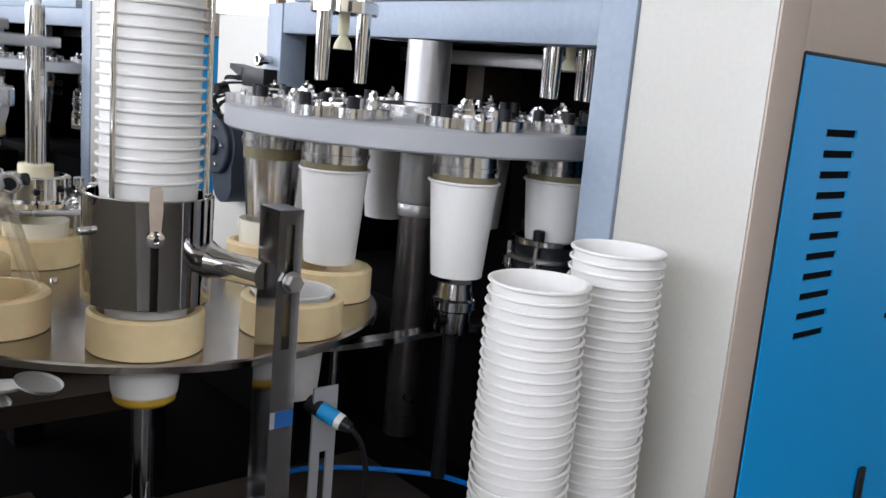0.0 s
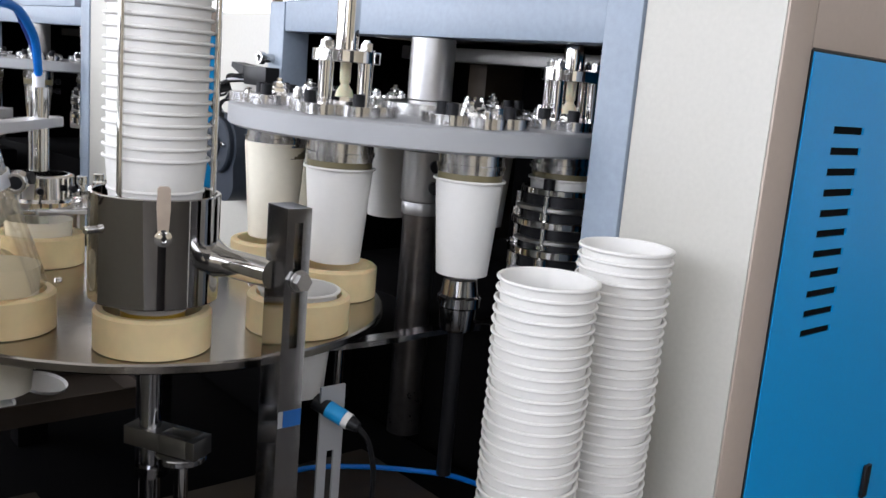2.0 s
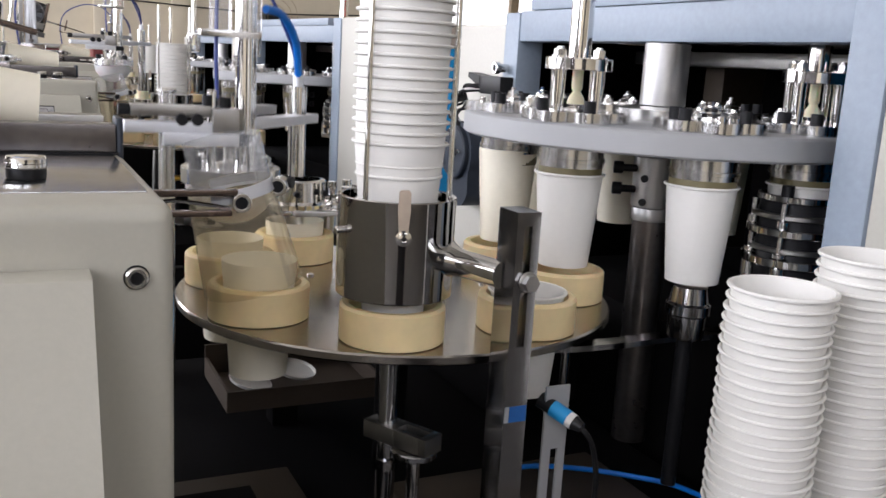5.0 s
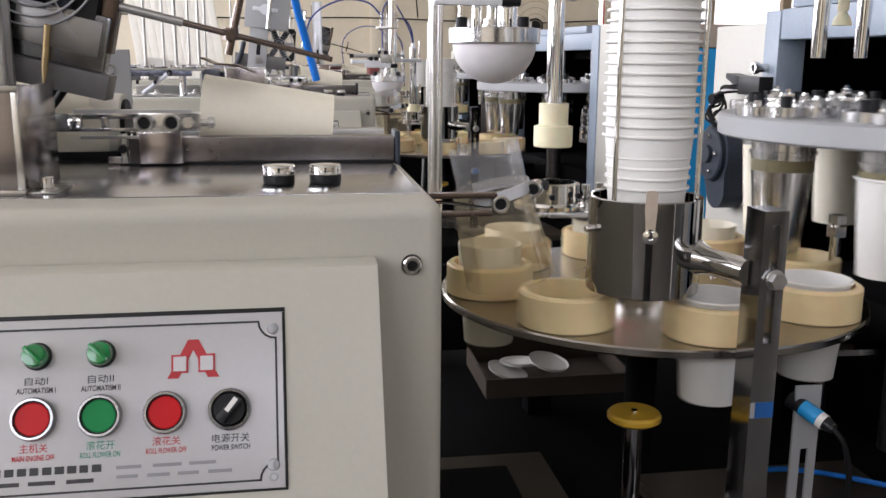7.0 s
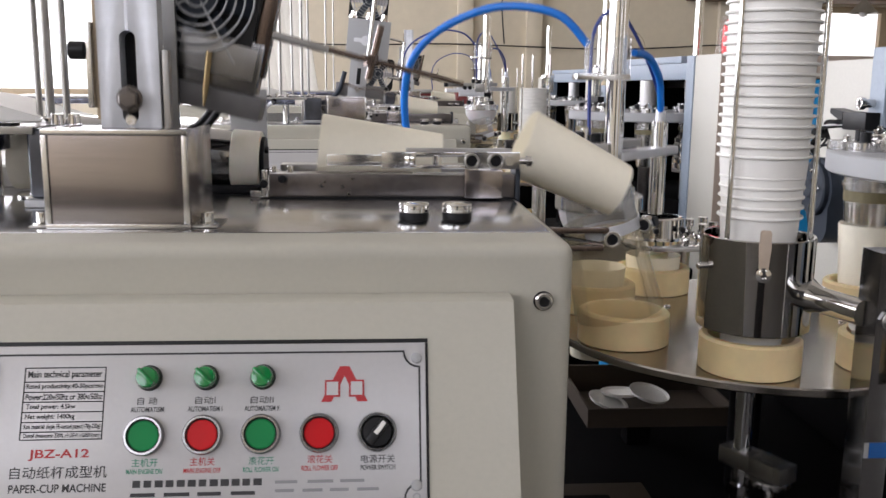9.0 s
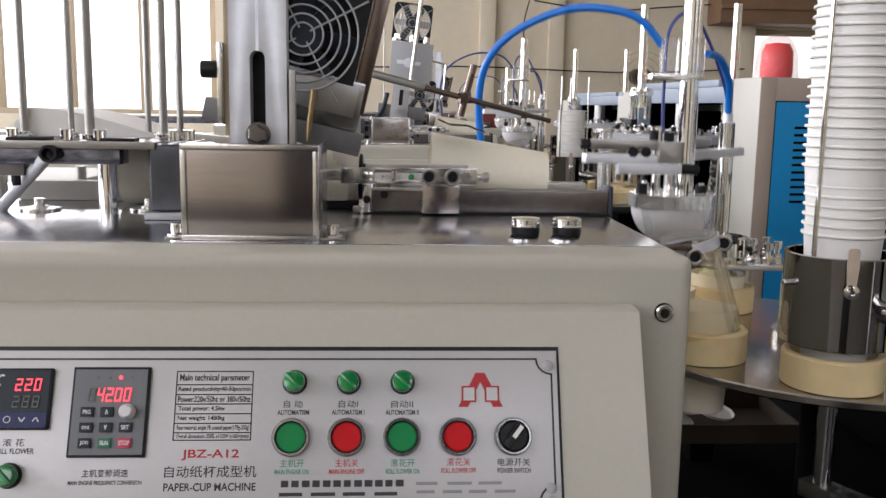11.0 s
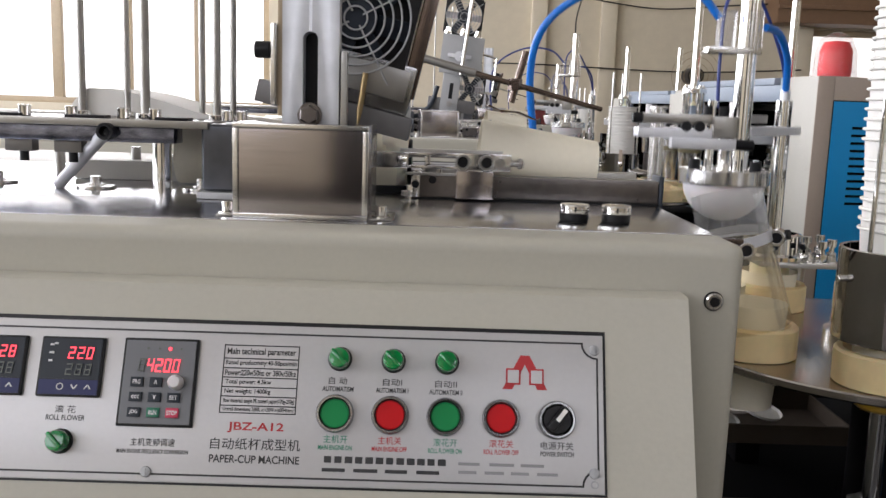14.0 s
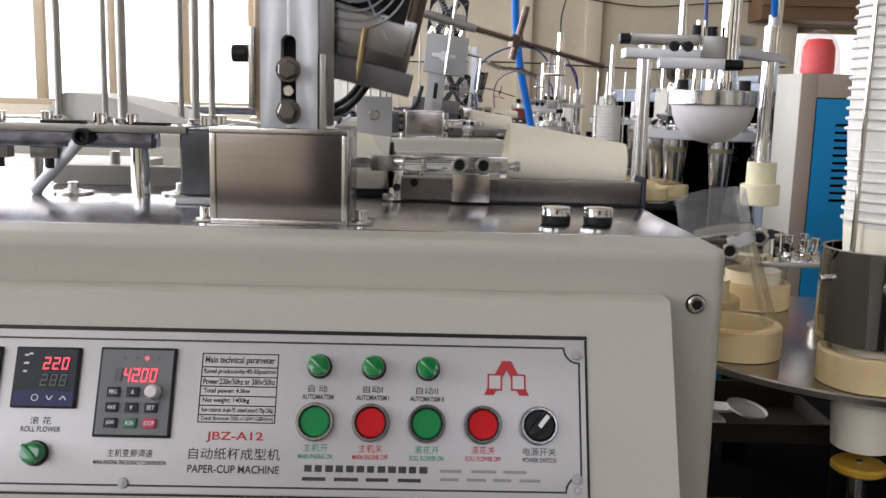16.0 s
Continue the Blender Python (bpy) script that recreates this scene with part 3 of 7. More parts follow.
    # words under the switches
    for words, u, v, w, h, m in (
        ("自 动", -0.2966, 0.0678, 0.014, 0.0055, PRINT_BLACK), ("AUTOMATISM", -0.2963, 0.0740, 0.0235, 0.0038, PRINT_BLACK),
        ("自动Ⅰ", -0.2555, 0.0678, 0.0145, 0.0055, PRINT_BLACK), ("AUTOMATISM I", -0.2555, 0.0740, 0.0245, 0.0038, PRINT_BLACK),
        ("自动Ⅱ", -0.2150, 0.0680, 0.0165, 0.0055, PRINT_BLACK), ("AUTOMATISM II", -0.2150, 0.0742, 0.0250, 0.0038, PRINT_BLACK),
        ("主机开", -0.2961, 0.1110, 0.0180, 0.0058, PRINT_GREEN), ("MAIN ENGINE ON", -0.2961, 0.1172, 0.0250, 0.0036, PRINT_GREEN),
        ("主机关", -0.2558, 0.1110, 0.0175, 0.0058, PRINT_RED), ("MAIN ENGINE OFF", -0.2558, 0.1172, 0.0260, 0.0036, PRINT_RED),
        ("滚花开", -0.2145, 0.1112, 0.0180, 0.0058, PRINT_GREEN), ("ROLL FLOWER ON", -0.2145, 0.1173, 0.0250, 0.0036, PRINT_GREEN),
        ("滚花关", -0.1728, 0.1108, 0.0180, 0.0058, PRINT_RED), ("ROLL FLOWER OFF", -0.1728, 0.1170, 0.0260, 0.0036, PRINT_RED),
        ("电源开关", -0.1312, 0.1112, 0.0245, 0.0058, PRINT_BLACK), ("POWER SWITCH", -0.1312, 0.1173, 0.0250, 0.0036, PRINT_BLACK),
        ("滚 花", -0.4980, 0.0950, 0.0155, 0.0056, PRINT_BLACK), ("ROLL FLOWER", -0.4973, 0.1012, 0.0290, 0.0040, PRINT_BLACK),
        ("主机变频调速", -0.4308, 0.1172, 0.0330, 0.0058, PRINT_BLACK), ("MAIN ENGINE FREQUENCY CONVERSION", -0.4303, 0.1242, 0.0525, 0.0036, PRINT_BLACK),
        ("加 热", -0.6330, 0.0950, 0.0155, 0.0056, PRINT_BLACK), ("HEAT", -0.5680, 0.1012, 0.0150, 0.0040, PRINT_BLACK),
        ("JBZ-A12", -0.3558, 0.1046, 0.0418, 0.0078, PRINT_RED), ("自动纸杯成型机", -0.3550, 0.1166, 0.0665, 0.0085, PRINT_BLACK),
        ("PAPER-CUP MACHINE", -0.3550, 0.1275, 0.0665, 0.0058, PRINT_BLACK),
        ("Main technical parameter", -0.3555, 0.0485, 0.0520, 0.0064, PRINT_BLACK), ("Rated productivity:40-50pcs/min", -0.3552, 0.0568, 0.0535, 0.0044, PRINT_BLACK),
        ("Power:220v/50hz or 380v/50hz", -0.3552, 0.0640, 0.0535, 0.0044, PRINT_BLACK), ("Total power: 4.5kw", -0.3640, 0.0712, 0.0345, 0.0044, PRINT_BLACK),
        ("Net weight: 1400kg", -0.3640, 0.0782, 0.0345, 0.0044, PRINT_BLACK), ("Raw material: single PE coated paper(170g-250g)", -0.3550, 0.0853, 0.0530, 0.0042, PRINT_BLACK),
        ("Overall dimensions: 2300L x1150W x1600H(mm)", -0.3550, 0.0915, 0.0530, 0.0040, PRINT_BLACK),
    ):
        text_mesh(words, u, v, w, h, m, plate)
    bars_of(-0.3036, -0.2119, 0.1258, 0.0048, 12, PRINT_BLACK, plate)
    bars_of(-0.3048, -0.2119, 0.1333, 0.0026, 4, PRINT_BLACK, plate)
    bars_of(-0.2044, -0.1351, 0.1262, 0.0022, 3, PRINT_GREY, plate)
    bars_of(-0.2042, -0.1267, 0.1322, 0.0022, 4, PRINT_GREY, plate)
    t0, t1 = 0.0433, 0.0940
    lines = [[(-0.3836, v), (-0.3272, v)] for v in (t0, 0.0533, 0.0606, 0.0676, 0.0748, 0.0818, 0.0886, t1)]
    for pts in lines + [[(u, t0), (u, t1)] for u in (-0.3836, -0.3272)]:
        bm = nb()
        arc_line(bm, pts, 0.0008)
        part("table_line", bm, PRINT_BLACK, plate)
    # emblem as plain shapes: a red peak with two pale blocks
    bm = nb()
    m = on_panel(-0.1555, 0.0575, 0.002)
    prism(bm, [(-0.0170, -0.0128), (-0.0035, 0.0130), (0.0035, 0.0130), (0.0170, -0.0128), (0.0095, -0.0128), (0.0, 0.0060), (-0.0095, -0.0128)], 0.0003, m)
    part("emblem", bm, PRINT_RED, plate, "red peaked emblem with two pale blocks")
    for du in (-0.0088, 0.0088):
        part("emblem_block", panel_box((-0.1555 + du - 0.0055, -0.1555 + du + 0.0055), (0.0545, 0.0668), (0.0023, 0.0027), 0), PRINT_RED, plate)
        part("emblem_block", panel_box((-0.1555 + du - 0.0042, -0.1555 + du + 0.0042), (0.0558, 0.0655), (0.0027, 0.003), 0), PLATE_SILVER, plate)
    # frequency drive keypad
    drive = part("drive_keypad", panel_box((-0.4590, -0.4025), (0.0402, 0.1063), (0.0018, 0.0050), 0.0012), BLACK, plate, "grey frequency drive keypad with red digits")
    part("face", panel_box((-0.4570, -0.4045), (0.0422, 0.1043), (0.0050, 0.0056), 0), GREY_FACE, drive)
    for k, ch in enumerate("84200"):
        bm = nb()
        seven_segment(bm, None, ch, -0.4455 + 0.0064 * k, 0.0560, 0.0048, 0.0098)
        if k:
            part("digit", bm, LED_RED, drive, "glowing red digit")
        else:
            part("unlit_digit", bm, LED_DIM, drive)
    part("decimal_point", lathe(nb(), [(0, 0.0062), (0.0007, 0.0062), (0.0007, 0.0066), (0, 0.0066)], seg=10, m=on_panel(-0.4265, 0.0655)), LED_RED, drive)
    part("run_lamp", lathe(nb(), [(0, 0.0056), (0.0014, 0.0056), (0.0014, 0.0063), (0, 0.0063)], seg=12, m=on_panel(-0.4238, 0.0482)), LED_RED, drive)
    for du in (-0.0165, -0.008, 0.0085):
        part("status_lamp", lathe(nb(), [(0, 0.0056), (0.0009, 0.0056), (0.0009, 0.0061), (0, 0.0061)], seg=10, m=on_panel(-0.4238 + du, 0.0482)), LED_DIM, drive)
    for r, line in enumerate((("PRG", "^", ""), ("<<<", "v", "SET"), ("JOG", "RUN", "STOP"))):
        for k, word in enumerate(line):
            u, v = -0.4460 + 0.0142 * k, 0.0735 + 0.0112 * r
            if word == "":
                bm = nb()
                lathe(bm, [(0, 0.0145), (0.0040, 0.0145), (0.0052, 0.0125), (0.0055, 0.0056), (0, 0.0056)], seg=24, m=on_panel(u + 0.001, v))
                part("dial", bm, RUBBER_GREY, drive, "grey round adjusting dial")
                continue
            mt = KEY_GREEN if word == "RUN" else KEY_RED if word == "STOP" else KEY_DARK
            key = part("key", panel_box((u - 0.0048, u + 0.0048), (v - 0.0036, v + 0.0036), (0.0056, 0.0072), 0.0006), mt, drive)
            text_mesh(word, u, v, 0.0024 * max(1.2, len(word)) * 0.8, 0.0032, PLATE_SILVER, key, "key_word", lift=0.0074)
    # temperature controllers
    for u0, left in ((-0.5212, "220"), (-0.5795, "128")):
        ctl = part("temperature_controller", panel_box((u0, u0 + 0.048), (0.0410, 0.0862), (0.0018, 0.0052), 0.0015), BLACK, plate, "square black temperature controller with red digits")
        part("face", panel_box((u0 + 0.002, u0 + 0.046), (0.0428, 0.0730), (0.0052, 0.0056), 0), KEY_DARK, ctl)
        part("key_strip", panel_box((u0 + 0.002, u0 + 0.046), (0.0735, 0.0846), (0.0052, 0.0057), 0), NAVY, ctl)
        for k, ch in enumerate(left):
            bm = nb()
            seven_segment(bm, None, ch, u0 + 0.0225 + 0.0068 * k, 0.0490, 0.0046, 0.0088)
            part("digit", bm, LED_RED, ctl, "glowing red digit")
            bm = nb()
            seven_segment(bm, None, "8" if k else "2", u0 + 0.0215 + 0.0070 * k, 0.0615, 0.0048, 0.0086)
            part("unlit_digit", bm, LED_DIM, ctl)
        bm = nb()
        for du, dv in ((0.0085, 0.0475), (0.0085, 0.0535), (0.0085, 0.0595), (0.0115, 0.0465)):
            box(bm, (u0 + du - 0.0014, u0 + du + 0.0014), (-dv - 0.0007, -dv + 0.0007), (0.0057, 0.0060), 0, PANEL)
        lathe(bm, [(0, 0.0057), (0.0010, 0.0057), (0.0010, 0.0061), (0, 0.0061)], seg=10, m=on_panel(u0 + 0.0098, 0.0535))
        part("indicator_marks", bm, PLATE_SILVER, ctl)
        bm = nb()
        for k, du in enumerate((0.0180, 0.0285, 0.0385)):
            if k == 0:
                tube(bm, on_panel(u0 + du, 0.0787, 0.0057) @ Vector((0, 0, 0)), on_panel(u0 + du, 0.0787, 0.0061) @ Vector((0, 0, 0)), 0.0026, 0.0020, 16, 0.00005)
            else:
                s = 1 if k == 1 else -1
                for d in (-1, 1):
                    mm = on_panel(u0 + du + d * 0.0012, 0.0787, 0) @ Matrix.Rotation(d * s * radians(55), 4, "Z")
                    box(bm, (-0.0018, 0.0018), (-0.0004, 0.0004), (0.0057, 0.0061), 0, mm)
        part("key_symbols", bm, PLATE_SILVER, ctl)
    return root

# ---- ring table, mould wheel and their stations ----
RING_C, PITCH, PLATE_Z = (0.390, 0.4995), 0.2205, 0.765
WHEEL_C = (0.7985, 0.4915)
RING_A, WHEEL_A = -113.6, 201.4


def ring_spot(k):
    """The middle of a ring table station; 0 stands under the stacking tube, 7 under the chute."""
    a = radians(RING_A + 45 * k)
    return RING_C[0] + PITCH * math.cos(a), RING_C[1] + PITCH * math.sin(a)


def wheel_spot(k):
    """The middle of a mould wheel station; 0 is where a finished cup drops, 1 and 2 follow against the turn."""
    a = radians(WHEEL_A + 45 * k)
    return WHEEL_C[0] + PITCH * math.cos(a), WHEEL_C[1] + PITCH * math.sin(a)


def ring_table():
    x, y = RING_C
    root = thing("ring_table", (x, y, PLATE_Z), "round steel indexing table with eight ivory nylon cup rings", "turntable")
    bm = nb()
    prof = [(0.0, PLATE_Z - 0.012), (0.279, PLATE_Z - 0.012), (0.284, PLATE_Z - 0.009), (0.284, PLATE_Z - 0.002), (0.282, PLATE_Z), (0.0, PLATE_Z)]
    lathe(bm, prof, (x, y, 0), 96)
    part("plate", bm, PLATE_STEEL, root, "smooth oily steel plate")
    bm = nb()
    lathe(bm, [(0, 0.765), (0.07, 0.765), (0.07, 0.778), (0.045, 0.781), (0.045, 0.80), (0, 0.80)], (x, y, 0), 40)
    part("hub", bm, STEEL, root)
    r, c = 0.058, 0.003
    bm = nb()
    lathe(bm, [(0.0455, 0.0), (r - 0.001, 0.0), (r, 0.001), (r, 0.0405 - c), (r - c, 0.0405), (0.0485, 0.0405), (0.0472, 0.0385), (0.0445, 0.012)], seg=56, loop=True)
    ring = ready(bm, "cup_ring", NYLON)
    for k in range(8):
        sx, sy = ring_spot(k)
        ob = shared("cup_ring", ring, root, pose(sx, sy, PLATE_Z + 0.0005, 0, 0, 37 * k))
    for k in range(8):
        a = radians(RING_A + 22 + 45 * k)
        for rr in (0.13,):
            shared("screw", SCREW_CHROME, root, pose(x + rr * math.cos(a), y + rr * math.sin(a), PLATE_Z - 0.004))
    return root


LOBE = 0.043


def mould_wheel():
    x, y = WHEEL_C
    root = thing("mould_wheel", (x, y, 0.97), "thick aluminium indexing wheel with eight steel cup moulds", "mould wheel")
    bm = nb()
    lathe(bm, [(0.0, 0.969), (0.286, 0.969), (0.29, 0.972), (0.29, 0.997), (0.287, 1.0), (0.0, 1.0)], (x, y, 0), 96)
    part("disc", bm, ALU, root, "satin aluminium disc")
    bm = nb()
    lathe(bm, [(0, 1.0), (0.07, 1.0), (0.07, 1.016), (0.05, 1.02), (0.0, 1.02)], (x, y, 0), 40)
    part("hub", bm, STEEL, root)
    for k in range(8):
        sx, sy = wheel_spot(k)
        out = radians(WHEEL_A + 45 * k)
        bm = nb()
        lobes = []
        for j in range(96):
            a = 2 * math.pi * j / 96
            off = (a + math.pi / 6) % (math.pi / 3) - math.pi / 6
            lobes.append((LOBE * math.cos(off) + math.sqrt(0.0265 ** 2 - (LOBE * math.sin(off)) ** 2), a + out))
        m = Matrix.Translation((sx, sy, 1.0005))
        prism(bm, [(r * math.cos(a), r * math.sin(a)) for r, a in lobes], 0.013, m)
        fl = part("flange", bm, BRIGHT, root, "bright six-lobed mould flange")
        for j in range(6):
            a = out + radians(60 * j)
            px, py = sx + LOBE * math.cos(a), sy + LOBE * math.sin(a)
            if j in (0, 2, 3):
                shared("hex_nut" if j else "cap_screw", NUT if j else SCREW_CHROME, fl, pose(px, py, 1.0135, 0, 0, 13 * j))
            else:
                shared("cap_screw", SCREW_BLACK, fl, pose(px, py, 1.0135, 0, 0, 20 * j))
        bm = nb()
        lathe(bm, [(0, 1.0135), (0.026, 1.0135), (0.025, 1.017), (0, 1.017)], (sx, sy, 0), 32)
        part("flange_boss", bm, STEEL, fl)
        bm = nb()
        lathe(bm, [(0, 1.017), (0.013, 1.017), (0.013, 1.022), (0.009, 1.024), (0.009, 1.03), (0.004, 1.031), (0.004, 1.036), (0, 1.036)], (sx, sy, 0), 6)
        part("centre_nut", bm, CHROME, fl)
        bm = nb()
        lathe(bm, [(0.0, 0.969), (0.0425, 0.969), (0.0425, 0.9535), (0.0445, 0.953), (0.0445, 0.9485), (0.0425, 0.948), (0.0425, 0.942), (0.0, 0.942)], (sx, sy, 0), 40)
        part("collar", bm, BRIGHT, root)
        bm = nb()
        lathe(bm, [(0.0, 0.942), (0.0415, 0.942), (0.0412, 0.926), (0.0, 0.926)], (sx, sy, 0), 40)
        part("insulating_band", bm, OLIVE, root, "olive brown insulating band")
        bm = nb()
        lathe(bm, [(0, 0.926), (0.0405, 0.926), (0.0318, 0.817), (0.0305, 0.814), (0, 0.814)], (sx, sy, 0), 40)
        part("mould", bm, STEEL, root, "tapered machined steel cup mould")
    # split collar and shaft that turn with the wheel
    bm = nb()
    lathe(bm, [(0, 0.851), (0.0295, 0.851), (0.0300, 0.853), (0.0300, 0.868), (0.0290, 0.870), (0.0318, 0.872), (0.0322, 0.874), (0.0322, 0.945), (0.028, 0.947), (0.036, 0.949), (0.036, 0.967), (0, 0.967)], (x, y, 0), 40)
    collar = part("split_collar", bm, SATIN, root, "satin split collar")
    part("upper_shaft", cyl(nb(), (x, y, 1.021), (x, y, 1.1105), 0.0330, seg=40, chamfer=0.001), SATIN, root, "dull round upper shaft")
    toward = Matrix.Translation((x, y, 0)) @ Matrix.Rotation(radians(135 + 192), 4, "Z")
    for z in (0.928, 0.897):
        bm = nb()
        cyl(bm, toward @ Vector((0.02, 0.012, z)), toward @ Vector((0.05, 0.012, z)), 0.0055, seg=14)
        cyl(bm, toward @ Vector((0.048, 0.012, z)), toward @ Vector((0.062, 0.012, z)), 0.0092, seg=16, chamfer=0.001)
        part("clamp_screw", bm, BLACK_OX, collar)
    for z in (0.915, 0.88):
        part("grub_screw", cyl(nb(), toward @ Vector((0.015, 0.023, z)), toward @ Vector((0.018, 0.031, z)), 0.0055, seg=14), BLACK_OX, collar)
    return root


def wheel_column():
    x, y = WHEEL_C
    root = thing("wheel_column", (x, y, 0.5), "round steel centre column carrying the mould wheel", "machine column")
    part("shaft", cyl(nb(), (x, y, 0.501), (x, y, 0.8505), 0.0265, seg=36), RAIL_STEEL, root)
    return root


def housing():
    """The tall housing with its blue-grey portal in front of the moulding works."""
    xf = 0.785
    root = thing("machine_housing", (xf + 0.4, 0.5, 0), "beige machine housing with blue-grey portal frame and blue door", "machine housing")
    z1 = 1.16
    part("side_panel", box(nb(), (xf, xf + 0.02), (-0.0690, 0.1025), (0.0, z1 + 0.03), 0.002), GREY_BEIGE, root)
    part("side_panel", box(nb(), (xf + 0.005, xf + 0.025), (0.951, 1.165), (0.0, z1 - 0.016), 0.002), GREY_BEIGE, root)
    for y0, y1 in ((0.104, 0.158), (0.898, 0.9495)):
        part("column", box(nb(), (xf - 0.004, xf + 0.05), (y0, y1), (0.0, z1 + (0.03 if y0 < 0.5 else 0.004)), 0.003), FRAME_BLUE, root)
    part("beam", box(nb(), (xf - 0.002, xf + 0.05), (0.1585, 0.8975), (1.112, z1 + 0.006), 0.003), FRAME_BLUE, root)
    part("beam_cover", box(nb(), (xf - 0.004, xf + 0.06), (0.20, 0.86), (z1 + 0.0065, z1 + 0.03), 0.002), FRAME_BLUE, root)
    part("top_panel", box(nb(), (xf + 0.052, 1.62), (-0.05, 1.165), (z1 - 0.028, z1 - 0.016), 0.002), GREY_BEIGE, root)
    # near-black walls: the colour holds the shade inside the housing
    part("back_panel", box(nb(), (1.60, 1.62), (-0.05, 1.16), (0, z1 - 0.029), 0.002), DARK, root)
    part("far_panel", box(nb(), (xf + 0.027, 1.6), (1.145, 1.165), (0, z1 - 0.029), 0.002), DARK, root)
    # front with the door
    yf = -0.0725
    part("front_panel", box(nb(), (xf, 0.838), (yf, yf + 0.003), (0, z1 + 0.03), 0.001), TAUPE, root, "taupe painted door surround")
    part("front_panel", box(nb(), (0.8385, 1.62), (yf, yf + 0.02), (1.118, z1 + 0.03), 0.002), TAUPE, root)
    part("front_panel", box(nb(), (0.8385, 1.62), (yf, yf + 0.02), (0, 0.28), 0.002), TAUPE, root)
    part("front_panel", box(nb(), (1.44, 1.62), (yf, yf + 0.02), (0.281, 1.1175), 0.002), TAUPE, root)
    # the door leaf is cut by rows of louvre slots
    bm = nb()
    x0, x1, zb, zt = 0.8405, 1.438, 0.283, 1.1155
    ya, yb = yf - 0.003, yf - 0.0005
    cols = ((0.906, 0.976), (1.135, 1.205))
    n, gap, h = 11, 0.0232, 0.0085
    zlo, zhi = 1.037 - gap * (n - 1) - h / 2, 1.037 + h / 2
    xs = [x0] + [e for c in cols for e in c] + [x1]
    zs = [zb] + [1.037 - gap * k + s * h / 2 for k in range(n - 1, -1, -1) for s in (-1, 1)] + [zt]
    solid = {(i, k) for i in range(len(xs) - 1) for k in range(len(zs) - 1) if not (i % 2 and k % 2)}
    vert = {(i, k, y): bm.verts.new((xs[i], y, zs[k])) for i in range(len(xs)) for k in range(len(zs)) for y in (ya, yb)}
    for i, k in solid:
        loop = [(i, k), (i + 1, k), (i + 1, k + 1), (i, k + 1)]
        bm.faces.new([vert[p + (ya,)] for p in loop])
        bm.faces.new([vert[p + (yb,)] for p in loop[::-1]])
        for e, near in enumerate(((i, k - 1), (i + 1, k), (i, k + 1), (i - 1, k))):
            if near not in solid:
                a, b = loop[e], loop[(e + 1) % 4]
                bm.faces.new([vert[b + (ya,)], vert[a + (ya,)], vert[a + (yb,)], vert[b + (yb,)]])
    door = part("door", bm, DOOR_BLUE, root, "bright blue door with louvre slots")
    # black sheets close the slots and stand in for the shade behind them
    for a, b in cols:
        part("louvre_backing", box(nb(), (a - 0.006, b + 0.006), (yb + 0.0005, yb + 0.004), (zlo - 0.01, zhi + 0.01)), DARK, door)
    part("door_latch", box(nb(), (1.140, 1.156), (ya - 0.006, ya - 0.0005), (0.545, 0.592), 0.002), BLACK, door)
    bm = nb()
    box(bm, (0.8382, 0.8404), (yf - 0.0015, yf + 0.004), (0.281, 1.118))
    box(bm, (0.8405, 1.442), (yf - 0.0015, yf + 0.004), (1.1165, 1.1195))
    part("door_gasket", bm, BLACK, root)
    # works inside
    # back of the works, coloured as deep shade
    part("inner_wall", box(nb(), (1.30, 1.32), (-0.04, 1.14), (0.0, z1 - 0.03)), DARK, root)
    part("inner_bar", box(nb(), (1.05, 1.09), (0.2, 0.9), (1.085, 1.11), 0.003), DULL, root)
    for yy, zz in ((0.70, 0.98), (0.33, 0.95)):
        part("inner_bracket", box(nb(), (1.1, 1.2), (yy, yy + 0.05), (0.75, zz + 0.12), 0.004), DECK, root)
    return root


def deck():
    root = thing("machine_stand", (0.7, 0.5, 0), "dark machine base with worn painted deck", "machine base")
    part("deck", box(nb(), (0.36, 0.675), (0.03, 0.43), (0.5005, 0.52), 0.003), DECK, root, "worn brown deck plate")
    # pit, pedestal and boxes are near-black in place of the shade below the table
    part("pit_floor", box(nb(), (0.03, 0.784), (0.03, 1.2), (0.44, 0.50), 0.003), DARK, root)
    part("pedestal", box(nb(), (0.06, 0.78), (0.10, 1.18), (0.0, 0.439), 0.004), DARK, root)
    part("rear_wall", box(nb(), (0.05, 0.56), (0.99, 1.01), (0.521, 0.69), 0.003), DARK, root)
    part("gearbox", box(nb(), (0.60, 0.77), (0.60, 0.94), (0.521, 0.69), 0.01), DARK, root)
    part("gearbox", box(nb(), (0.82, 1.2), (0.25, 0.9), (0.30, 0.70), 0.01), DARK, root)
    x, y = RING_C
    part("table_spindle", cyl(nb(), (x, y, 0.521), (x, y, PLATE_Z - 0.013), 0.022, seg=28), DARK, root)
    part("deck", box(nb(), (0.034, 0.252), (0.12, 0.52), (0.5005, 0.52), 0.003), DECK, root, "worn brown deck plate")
    # dark patch painted where the deck has a shaded opening
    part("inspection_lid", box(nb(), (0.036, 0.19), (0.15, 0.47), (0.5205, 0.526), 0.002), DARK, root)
    return root


